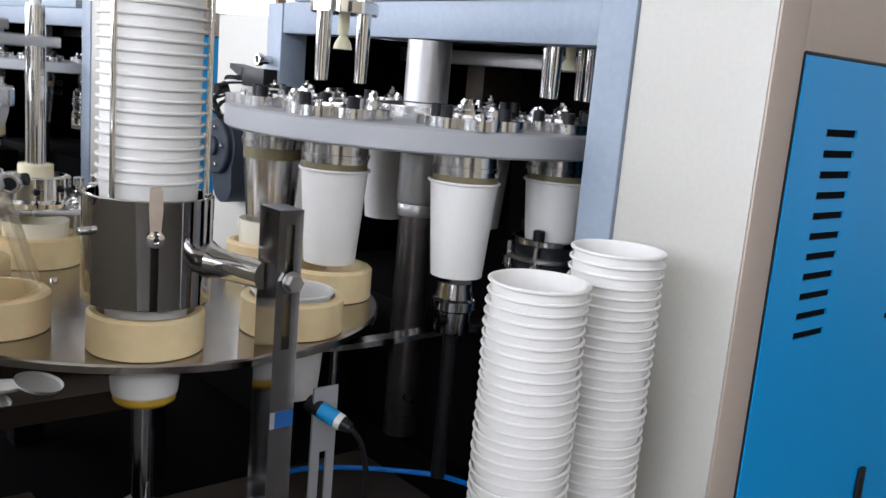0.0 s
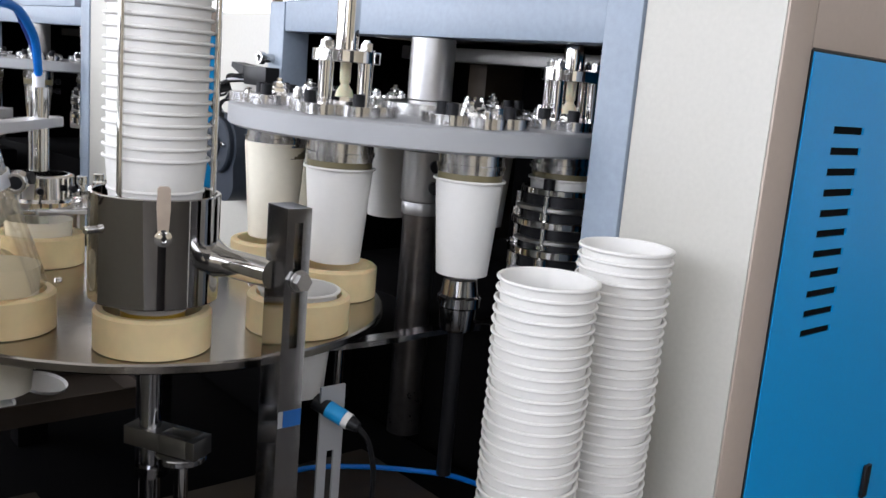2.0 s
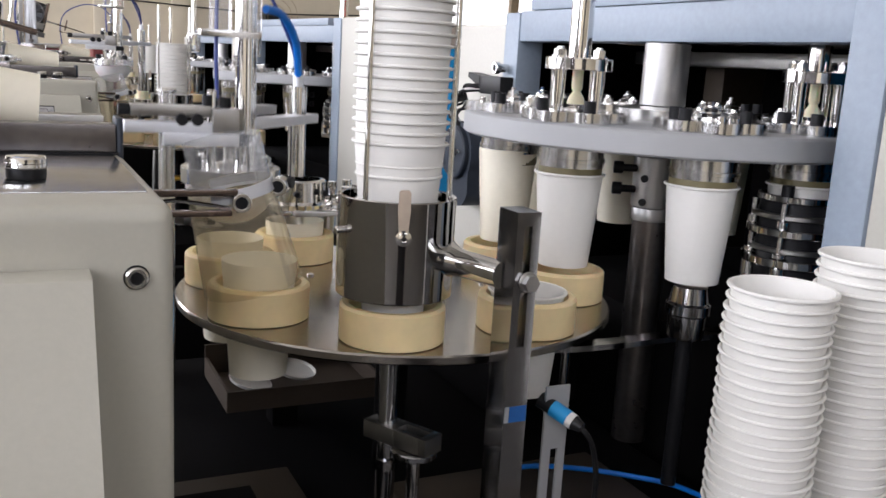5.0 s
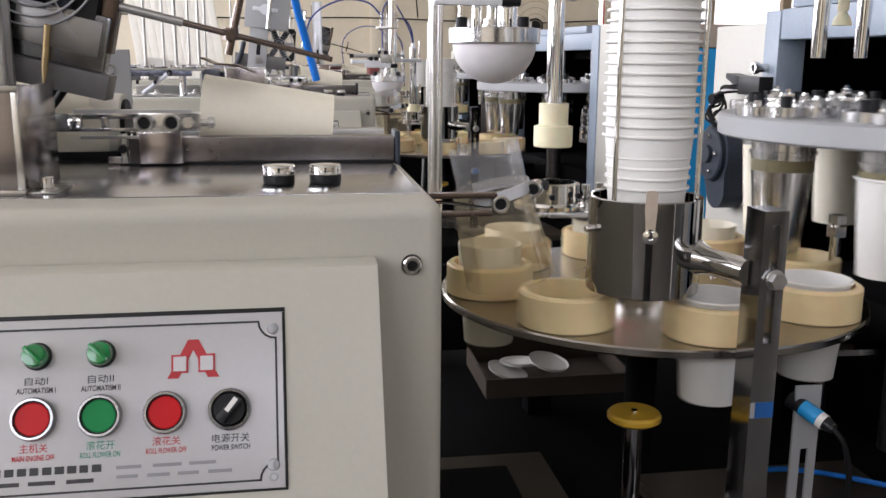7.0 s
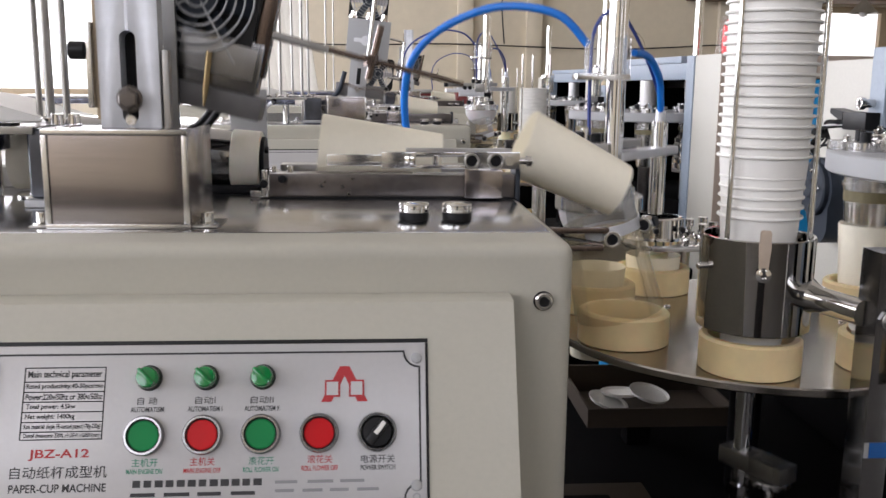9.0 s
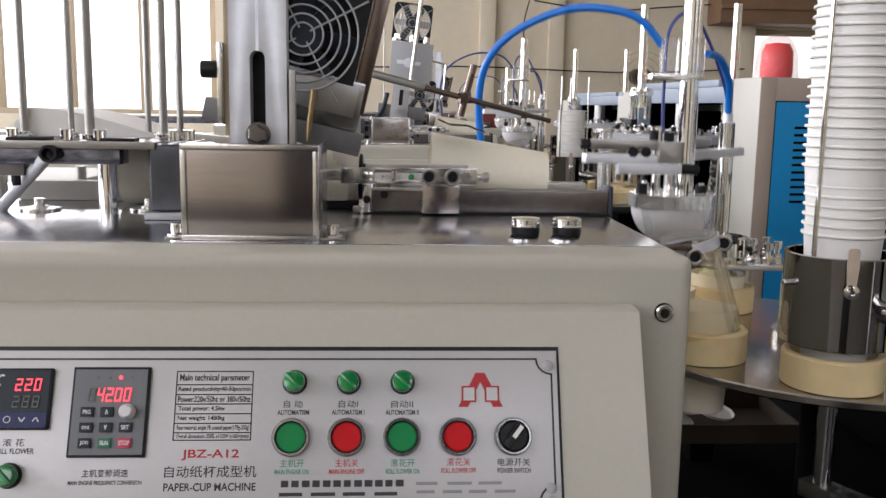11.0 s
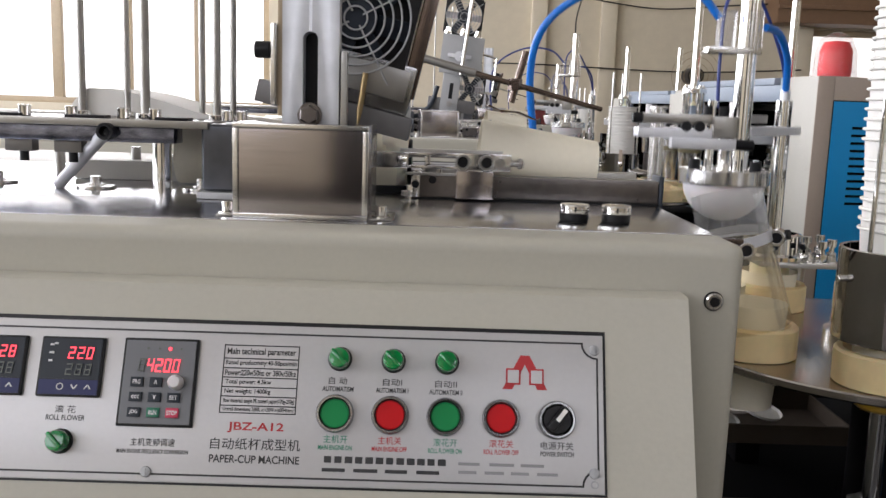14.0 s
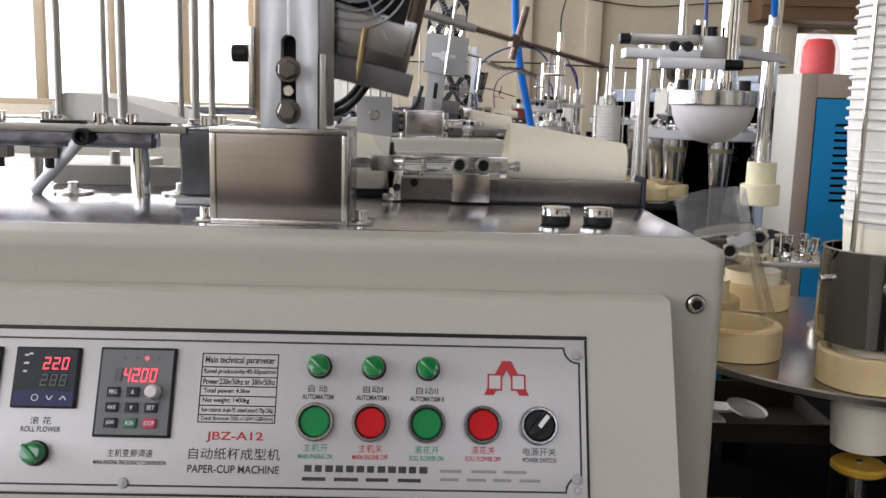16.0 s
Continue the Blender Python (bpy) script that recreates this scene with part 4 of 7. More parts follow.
def stacking_tube(rod_top=1.75):
    x, y = ring_spot(0)
    root = thing("stacking_tube", (x, y, 0.82), "polished steel collecting tube with rods and side arm", "cup collector")
    bm = nb()
    lathe(bm, [(0.0595, 0.818), (0.0625, 0.818), (0.0632, 0.819), (0.0632, 0.9235), (0.0625, 0.9245), (0.0595, 0.9245), (0.0588, 0.9235), (0.0588, 0.819)], (x, y, 0), 72, loop=True)
    body = part("body", bm, TUBE_STEEL, root, "mirror polished tube")
    for deg in (-148.8, -32.9, 78.6):
        a = radians(deg)
        px, py = x + 0.0552 * math.cos(a), y + 0.0552 * math.sin(a)
        part("rod", cyl(nb(), (px, py, 0.86), (px, py, rod_top), 0.0030, seg=12), CHROME, root)
    a = math.atan2(-0.0765, -0.0225)
    d = Vector((math.cos(a), math.sin(a), 0))
    side = Vector((-d.y, d.x, 0))
    c = Vector((x, y, 0)) + d * 0.0638
    m = Matrix(((side.x, 0, d.x, c.x), (side.y, 0, d.y, c.y), (0, 1, 0, 0.905), (0, 0, 0, 1)))
    part("leaf_spring", prism(nb(), [(-0.004, -0.02), (0.004, -0.02), (0.0062, 0.012), (0.0058, 0.031), (0.004, 0.033), (-0.004, 0.033), (-0.0058, 0.031), (-0.0062, 0.012)], 0.0042, m), mat("tan_strap", (0.42, 0.34, 0.27), 0.4, vary=0.15, grain=80, bump=0.03, stain=20), body, "short tan retaining tongue")
    bm = nb()
    lathe(bm, [(0, 0.0042), (0.0082, 0.0042), (0.0082, 0.0052), (0.0062, 0.0056), (0.0062, 0.0095), (0.003, 0.0100), (0.0026, 0.0075), (0, 0.0075)], seg=18, m=m @ Matrix.Translation((0, -0.0155, 0)))
    part("screw", bm, CHROME, body)
    for deg, z in ((18, 0.905), (12, 0.889), (-170, 0.89)):
        a = radians(deg)
        p = Vector((x + 0.0628 * math.cos(a), y + 0.0628 * math.sin(a), z))
        part("side_screw", cyl(nb(), p, p + 0.012 * Vector((math.cos(a), math.sin(a), 0)), 0.004, seg=14, chamfer=0.001), STEEL, body)
    q0, q1 = Vector((x + 0.045, y - 0.038, 0.860)), Vector((0.372, 0.185, 0.859))
    bm = nb()
    lathe(bm, [(0.021, 0.0), (0.0168, 0.010), (0.0142, 0.022), (0.0142, (q1 - q0).length), (0, (q1 - q0).length)], seg=24, m=aim(q0, q1))
    part("arm", bm, CHROME, root, "polished welded support arm")
    return root


def slotted_post():
    root = thing("slotted_post", (0.3845, 0.179, 0.52), "rectangular polished steel post with adjusting slots", "machine post")
    bm = nb()
    x0, x1, y0, y1 = 0.3712, 0.3975, 0.1605, 0.1975
    xa, xb = 0.3795, 0.3885
    for zs in ((0.5215, 0.79),):
        box(bm, (x0, x1), (y0, y1), zs)
    for a, b in ((x0, xa), (xb, x1)):
        box(bm, (a, b), (y0, y1), (0.79, 0.913))
    box(bm, (xa, xb), (y0, y1), (0.846, 0.866))
    box(bm, (x0, x1), (y0, y1), (0.913, 0.9265))
    bmesh.ops.remove_doubles(bm, verts=bm.verts, dist=1e-5)
    post = part("post", bm, POST_STEEL, root)
    part("tape", box(nb(), (x0 + 0.006, x1 - 0.0005), (y0 - 0.0006, y0 - 0.0001), (0.710, 0.727)), TAPE_BLUE, post, "band of blue tape")
    part("tape", box(nb(), (x0 + 0.0005, x0 + 0.0055), (y0 - 0.0006, y0 - 0.0001), (0.710, 0.727)), TAPE_GREY, post, "end of white tape")
    bm = nb()
    p = (0.3870, 0.1600, 0.857)
    cyl(bm, p, (p[0], p[1] - 0.0022, p[2]), 0.0105, seg=24, chamfer=0.0006)
    hexa(bm, (p[0], p[1] - 0.0022, p[2]), (p[0], p[1] - 0.010, p[2]), 0.0085)
    part("hex_bolt", bm, DULL, root)
    part("foot", box(nb(), (0.352, 0.42), (0.15, 0.215), (0.5205, 0.529), 0.003), DULL, root)
    return root


def sensor_bracket():
    root = thing("sensor_bracket", (0.462, 0.196, 0.52), "galvanised slotted bracket with a blue photo sensor", "sensor")
    bm = nb()
    x0, x1, y = 0.444, 0.474, 0.196
    for xs, zs in (((x0, x1), (0.655, 0.728)), ((x0, 0.455), (0.575, 0.655)), ((0.464, x1), (0.575, 0.655)), ((x0, x1), (0.521, 0.575))):
        box(bm, xs, (y, y + 0.003), zs)
    box(bm, (x0, x1), (y + 0.003, y + 0.04), (0.521, 0.525))
    bmesh.ops.remove_doubles(bm, verts=bm.verts, dist=1e-5)
    part("bracket", bm, ALU, root)
    p, q = Vector((0.447, 0.206, 0.708)), Vector((0.472, 0.160, 0.690))
    d = (q - p).normalized()
    bm = nb()
    lathe(bm, [(0, 0), (0.009, 0), (0.009, 0.018), (0, 0.018)], seg=24, m=aim(p - d * 0.004, q))
    body = part("sensor_nut", bm, BLACK, root)
    part("sensor_body", cyl(nb(), p + d * 0.012, p + d * 0.034, 0.0092, seg=28, chamfer=0.001), SENSOR_BLUE, body, "bright blue sensor barrel")
    part("sensor_label", cyl(nb(), p + d * 0.034, p + d * 0.041, 0.0088, seg=28), PAPER, body)
    part("sensor_tail", cyl(nb(), p + d * 0.041, p + d * 0.052, 0.0082, 0.0055, seg=24), BLACK, body)
    e = p + d * 0.05
    bm = nb()
    hose(bm, [e, e + Vector((0.012, -0.008, -0.02)), e + Vector((0.024, -0.004, -0.07)), e + Vector((0.028, 0.01, -0.14)), (0.52, 0.2, 0.5245)], 0.0032, 8)
    part("cable", bm, BLACK, body)
    bm = nb()
    cyl(bm, (0.415, 0.236, 0.708), (0.433, 0.236, 0.708), 0.0092, seg=24, chamfer=0.001)
    cyl(bm, (0.40, 0.236, 0.708), (0.415, 0.236, 0.708), 0.0088, seg=24)
    part("second_sensor", bm, SENSOR_BLUE, root)
    return root


def air_hose_low():
    root = thing("air_hose", (0.55, 0.25, 0.60), "blue air hose lying across the machine base", "hose")
    bm = nb()
    hose(bm, [(0.50, 0.40, 0.5265), (0.56, 0.39, 0.532), (0.622, 0.362, 0.531), (0.676, 0.322, 0.530), (0.72, 0.285, 0.5265), (0.77, 0.26, 0.506)], 0.0036, 10)
    part("hose", bm, HOSE_BLUE, root)
    return root


def link_lever():
    root = thing("link_lever", (0.72, 0.44, 0.70), "flat polished steel link lever below the mould wheel", "lever")
    bm = nb()
    line = smooth_path([(0.545, 0.452, 0.684), (0.62, 0.425, 0.686), (0.70, 0.405, 0.692), (0.79, 0.385, 0.701), (0.90, 0.352, 0.708)], 5)
    left, right = [], []
    for i, p in enumerate(line):
        d = line[min(i + 1, len(line) - 1)] - line[max(i - 1, 0)]
        n = Vector((-d.y, d.x, 0)).normalized() * (0.013 if i < len(line) - 6 else 0.013 + 0.0022 * (i - len(line) + 6))
        left.append([bm.verts.new(p + n + Vector((0, 0, h))) for h in (-0.004, 0.004)])
        right.append([bm.verts.new(p - n + Vector((0, 0, h))) for h in (-0.004, 0.004)])
    for k in range(len(line) - 1):
        for a, b in ((left[k][1], right[k][1]), (right[k][1], right[k][0]), (right[k][0], left[k][0]), (left[k][0], left[k][1])):
            a2, b2 = ((left if v in left[k] else right)[k + 1][(left[k] if v in left[k] else right[k]).index(v)] for v in (a, b))
            bm.faces.new((a, b, b2, a2))
    for k in (0, len(line) - 1):
        bm.faces.new((left[k][0], left[k][1], right[k][1], right[k][0]))
    part("bar", bm, POST_STEEL, root)
    part("pivot", cyl(nb(), (0.885, 0.357, 0.7115), (0.885, 0.357, 0.722), 0.012, seg=20, chamfer=0.001), STEEL, root)
    # brackets take the same painted shade
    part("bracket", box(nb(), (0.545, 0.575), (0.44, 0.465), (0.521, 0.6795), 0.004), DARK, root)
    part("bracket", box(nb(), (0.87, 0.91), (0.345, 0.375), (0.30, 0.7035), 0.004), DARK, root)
    return root


def scrap_tray():
    root = thing("scrap_tray", (0.30, 0.68, 0.58), "brown cardboard tray under the ring table", "tray")
    x0, x1, y0, y1, z0, z1 = 0.188, 0.420, 0.60, 0.76, 0.572, 0.602
    part("tray_floor", box(nb(), (x0 + 0.0045, x1 - 0.0045), (y0 + 0.0045, y1 - 0.0045), (z0, z0 + 0.004)), CARD, root)
    part("tray_side", box(nb(), (x0, x1), (y0, y0 + 0.004), (z0, z1)), CARD, root)
    part("tray_side", box(nb(), (x0, x1), (y1 - 0.004, y1), (z0, z1 + 0.02)), CARD, root)
    part("tray_side", box(nb(), (x0, x0 + 0.004), (y0 + 0.0042, y1 - 0.0042), (z0, z1)), CARD, root)
    part("tray_side", box(nb(), (x1 - 0.004, x1), (y0 + 0.0042, y1 - 0.0042), (z0, z1)), CARD, root)
    part("leg", box(nb(), (0.28, 0.32), (0.70, 0.74), (0.501, 0.5715), 0.001), DARK, root)
    return root


def parts_box(x):
    root = thing("parts_box", (x, 0.83, 0.5005), "blue plastic parts box with a white label", "box")
    part("stand", box(nb(), (x - 0.02, x + 0.02), (0.788, 0.86), (0.5005, 0.5745), 0.002), DARK, root)
    part("body", box(nb(), (x - 0.017, x + 0.017), (0.792, 0.86), (0.575, 0.655), 0.002), DOOR_BLUE, root)
    part("label", box(nb(), (x - 0.017, x + 0.017), (0.7905, 0.7916), (0.575, 0.589), 0), PAPER, root)
    return root


def scrap_disc(k, x, y, z, tilt):
    root = thing("paper_scrap", (x, y, z), "crumpled white paper cup bottom lying in the tray", "scrap", "scraps in the tray")
    bm = nb()
    m = pose(x, y, z, tilt, 15 - 11 * k, 40 * k)
    lathe(bm, [(0, 0.0), (0.02, 0.0006), (0.030, 0.002), (0.0325, 0.007), (0.0318, 0.0072), (0.0295, 0.0035), (0.02, 0.0018), (0, 0.0012)], seg=28, m=m)
    part("disc", bm, PAPER, root)
    return root


def guide_post(x, y, z0, z1, r, top=True):
    root = thing("guide_post", (x, y, z0), "slim chromed guide post with nut", "guide post")
    part("post", cyl(nb(), (x, y, z0), (x, y, z1), r, seg=18), CHROME, root)
    if top:
        bm = nb()
        hexa(bm, (x, y, z1 - 0.03), (x, y, z1 - 0.016), r * 1.9)
        hexa(bm, (x, y, z1 - 0.012), (x, y, z1), r * 1.7)
        part("nut", bm, STEEL, root)
    return root


def lift_cylinder():
    x, y = wheel_spot(1)
    root = thing("lift_cylinder", (x, y, 0.70), "short chromed lift cylinder under a mould", "cylinder")
    bm = nb()
    lathe(bm, [(0, 0.735), (0.022, 0.735), (0.0235, 0.738), (0.0245, 0.765), (0.0285, 0.768), (0.0285, 0.780), (0.025, 0.783), (0.022, 0.803), (0, 0.803)], (x, y, 0), 32)
    part("barrel", bm, POST_STEEL, root)
    part("stem", cyl(nb(), (x, y, 0.53), (x, y, 0.7345), 0.010, seg=20), BLACK_OX, root)
    return root


def belt_cover():
    root = thing("belt_cover", (0.772, 1.04, 0.86), "dark grey rounded belt cover with bolted disc", "belt cover")
    m = Matrix(((0, 0, 1, 0.742), (-1, 0, 0, 1.044), (0, 1, 0, 0.892), (0, 0, 0, 1))) @ Matrix.Rotation(radians(-14), 4, "Z")
    bm = nb()
    pts = [(0.062 * math.cos(a), 0.062 * math.sin(a)) for a in [radians(-20 + 220 * k / 18) for k in range(19)]]
    pts += [(0.040 * math.cos(a) + 0.030, -0.062 + 0.040 * math.sin(a)) for a in [radians(200 + 160 * k / 14) for k in range(15)]]
    prism(bm, pts, 0.045, m)
    part("cover", bm, COVER_GREY, root)
    bm = nb()
    lathe(bm, [(0, -0.012), (0.050, -0.012), (0.053, -0.009), (0.053, 0), (0, 0)], seg=44, m=m)
    face = part("disc", bm, COVER_GREY, root)
    bm = nb()
    lathe(bm, [(0, -0.02), (0.016, -0.02), (0.018, -0.018), (0.018, -0.012), (0, -0.012)], seg=28, m=m)
    part("boss", bm, COVER_GREY, face)
    for k in range(5):
        a = radians(72 * k + 20)
        shared("screw", SCREW_CHROME, face, m @ Matrix.Translation((0.037 * math.cos(a), 0.037 * math.sin(a), -0.012)) @ Matrix.Rotation(math.pi, 4, "X"))
    part("bracket", box(nb(), (0.7875, 0.789), (1.0, 1.09), (0.80, 0.95), 0.0005), COVER_GREY, root)
    return root


def limit_switch():
    root = thing("limit_switch", (0.76, 0.96, 1.03), "black limit switch with loose wires on the housing", "switch")
    part("body", box(nb(), (0.752, 0.7805), (0.903, 0.985), (1.012, 1.046), 0.002), BLACK, root)
    bm = nb()
    prism(bm, [(0, 0.004), (0.050, 0.022), (0.048, 0.031), (0.0, 0.026)], 0.028, Matrix(((0, 0, 1, 0.752), (1, 0, 0, 0.9855), (0, 1, 0, 1.02), (0, 0, 0, 1))))
    part("lever", bm, BLACK, root)
    for k in range(7):
        a, b = 0.006 * (k % 3), 0.007 * (k % 4)
        bm = nb()
        hose(bm, [(0.756 + 0.003 * k, 0.984, 1.030 - 0.0022 * k), (0.744 - a, 1.012 + b, 1.024 - a), (0.738 + b, 1.040 + a, 1.004 - b), (0.736 - a, 1.062 - b, 0.985 - 0.004 * k), (0.744, 1.050 - a, 0.955 - b)], 0.0026, 6)
        part("wire", bm, RUBBER_GREY if k == 4 else BLACK, root)
    part("wire_tie", cyl(nb(), (0.726, 1.040, 1.000), (0.752, 1.046, 1.004), 0.011, seg=12, chamfer=0.002), BLACK, root)
    bm = nb()
    cyl(bm, (0.76, 0.93, 1.062), (0.784, 0.93, 1.062), 0.008, seg=14)
    tube(bm, (0.752, 0.93, 1.062), (0.762, 0.93, 1.062), 0.0115, 0.006, 18, 0.001)
    part("bolt", bm, STEEL, root)
    part("bolt_socket", cyl(nb(), (0.7535, 0.93, 1.062), (0.760, 0.93, 1.062), 0.0058, seg=14), BLACK_OX, root)
    return root


def chute():
    """Clear plastic funnel that leads a sleeve down into its ring, held by a steel clamp."""
    x, y = ring_spot(7)
    root = thing("sleeve_chute", (x, y, 0.9), "clear plastic sleeve funnel in a steel clamp", "chute")
    p0, p1 = Vector((x - 0.007, y, 0.803)), Vector((x - 0.036, y, 0.922))
    lean = math.degrees(math.atan2(p1.x - p0.x, p1.z - p0.z))
    ax = pose(p0.x, p0.y, p0.z, 0, lean, 0)
    h = (p1 - p0).length
    bm = nb()
    lathe(bm, [(0.0562, 0), (0.0462, h), (0.0469, h), (0.0569, 0)], seg=56, m=ax, loop=True)
    part("funnel", bm, CLEAR, root, "clear plastic funnel")
    bm = nb()
    lathe(bm, [(0.0455, h - 0.012), (0.0450, h + 0.048), (0.0457, h + 0.048), (0.0462, h - 0.012)], seg=32, m=ax, start=radians(-62), sweep=radians(205), loop=True)
    part("guard", bm, MILKY, root, "open milky plastic guard")
    bm = nb()
    lathe(bm, [(0.0472, h - 0.016), (0.0487, h - 0.016), (0.0487, h - 0.002), (0.0472, h - 0.002)], seg=40, m=ax, start=radians(-128), sweep=radians(235), loop=True)
    ring = part("clamp_ring", bm, ALU_LIGHT, root, "bent aluminium clamp strip")
    bm = nb()
    ya, yb = y - 0.058, y - 0.046
    box(bm, (0.0255, 0.038), (ya - 0.004, yb + 0.03), (0.893, 0.921), 0.001)
    box(bm, (0.038, 0.046), (ya, yb), (0.8935, 0.9205), 0.0006)
    box(bm, (0.046, 0.146), (ya, yb), (0.9140, 0.9205), 0.0008)
    box(bm, (0.046, 0.140), (ya, yb), (0.8925, 0.8985), 0.0008)
    part("arm", bm, TINT_BROWN, root, "dark steel holder loop")
    bm = nb()
    hose(bm, [(0.046, ya + 0.006, 0.900), (0.075, ya + 0.006, 0.909), (0.10, ya + 0.006, 0.907), (0.140, ya + 0.006, 0.900)], 0.0024, 6)
    part("spring_strip", bm, STEEL, root)
    for a, b in (((0.150, y - 0.060, 0.9065), (0.150, y - 0.040, 0.9065)), ((0.196, y - 0.028, 0.919), (0.205, y - 0.012, 0.920))):
        bm = nb()
        d = (Vector(a) - Vector(b)).normalized()
        tube(bm, a, b, 0.0105, 0.0066, 26, 0.0008)
        part("lug", bm, STEEL, ring)
        part("screw", cyl(nb(), Vector(a) - d * 0.002, Vector(b), 0.0065, seg=16), BLACK_OX, ring)
    part("screw", cyl(nb(), (0.207, y - 0.01, 0.921), (0.216, y - 0.018, 0.923), 0.0065, seg=14), BLACK_OX, ring)
    return root


def back_station():
    """Fixed steel collar over the back stations of the ring table."""
    x, y = ring_spot(5)
    root = thing("forming_collar", (x, y, 0.82), "machined steel forming collar on a fixed plate", "collar")
    bm = nb()
    lathe(bm, [(0.036, 0.846), (0.058, 0.846), (0.058, 0.853), (0.045, 0.856), (0.044, 0.884), (0.0405, 0.886), (0.036, 0.886)], (x, y, 0), 44, loop=True)
    part("collar", bm, CHROME, root)
    part("plate", box(nb(), (x - 0.02, x + 0.085), (y - 0.066, y - 0.054), (0.839, 0.846), 0.002), DULL, root)
    part("plate", box(nb(), (x - 0.035, x + 0.10), (y - 0.053, y + 0.06), (0.838, 0.8455), 0.002), STEEL, root)
    part("post", cyl(nb(), (x + 0.065, y + 0.09, 0.521), (x + 0.065, y + 0.045, 0.835), 0.012, seg=20), DULL, root)
    for dx, dy in ((0.05, -0.03), (0.075, 0.0), (0.055, 0.03), (0.078, -0.045)):
        shared("hex_nut", NUT, root, pose(x + dx, y + dy, 0.8455))
    for dx, dy in ((0.062, -0.046), (0.088, -0.02), (0.06, 0.01), (0.09, 0.03)):
        bm = nb()
        cyl(bm, (x + dx, y + dy, 0.8455), (x + dx, y + dy, 0.878), 0.0042, seg=14)
        hexa(bm, (x + dx, y + dy, 0.852), (x + dx, y + dy, 0.860), 0.0085)
        cyl(bm, (x + dx, y + dy, 0.868), (x + dx, y + dy, 0.880), 0.0072, seg=18, chamfer=0.001)
        part("stud", bm, CHROME, root)
    for dx, dz in ((-0.012, 0.868), (0.03, 0.87)):
        part("clamp_screw", cyl(nb(), (x + dx, y - 0.05, dz), (x + dx, y - 0.038, dz), 0.0045, seg=14, chamfer=0.001), BLACK_OX, root)
    return root


def spline_rod(x, y, z0, z1, r):
    root = thing("spline_rod", (x, y, z0), "fluted steel guide rod", "guide rod")
    bm = nb()
    prof = []
    n = 14
    for k in range(n * 4):
        a = 2 * math.pi * k / (n * 4)
        rr = r if k % 4 in (0, 1) else r * 0.86
        prof.append((rr * math.cos(a), rr * math.sin(a)))
    prism(bm, prof, z1 - z0, Matrix.Translation((x, y, z0)))
    part("rod", bm, STEEL, root)
    part("end_cap", cyl(nb(), (x, y, z1), (x, y, z1 + 0.006), r * 1.25, seg=28, chamfer=0.001), STEEL, root)
    return root


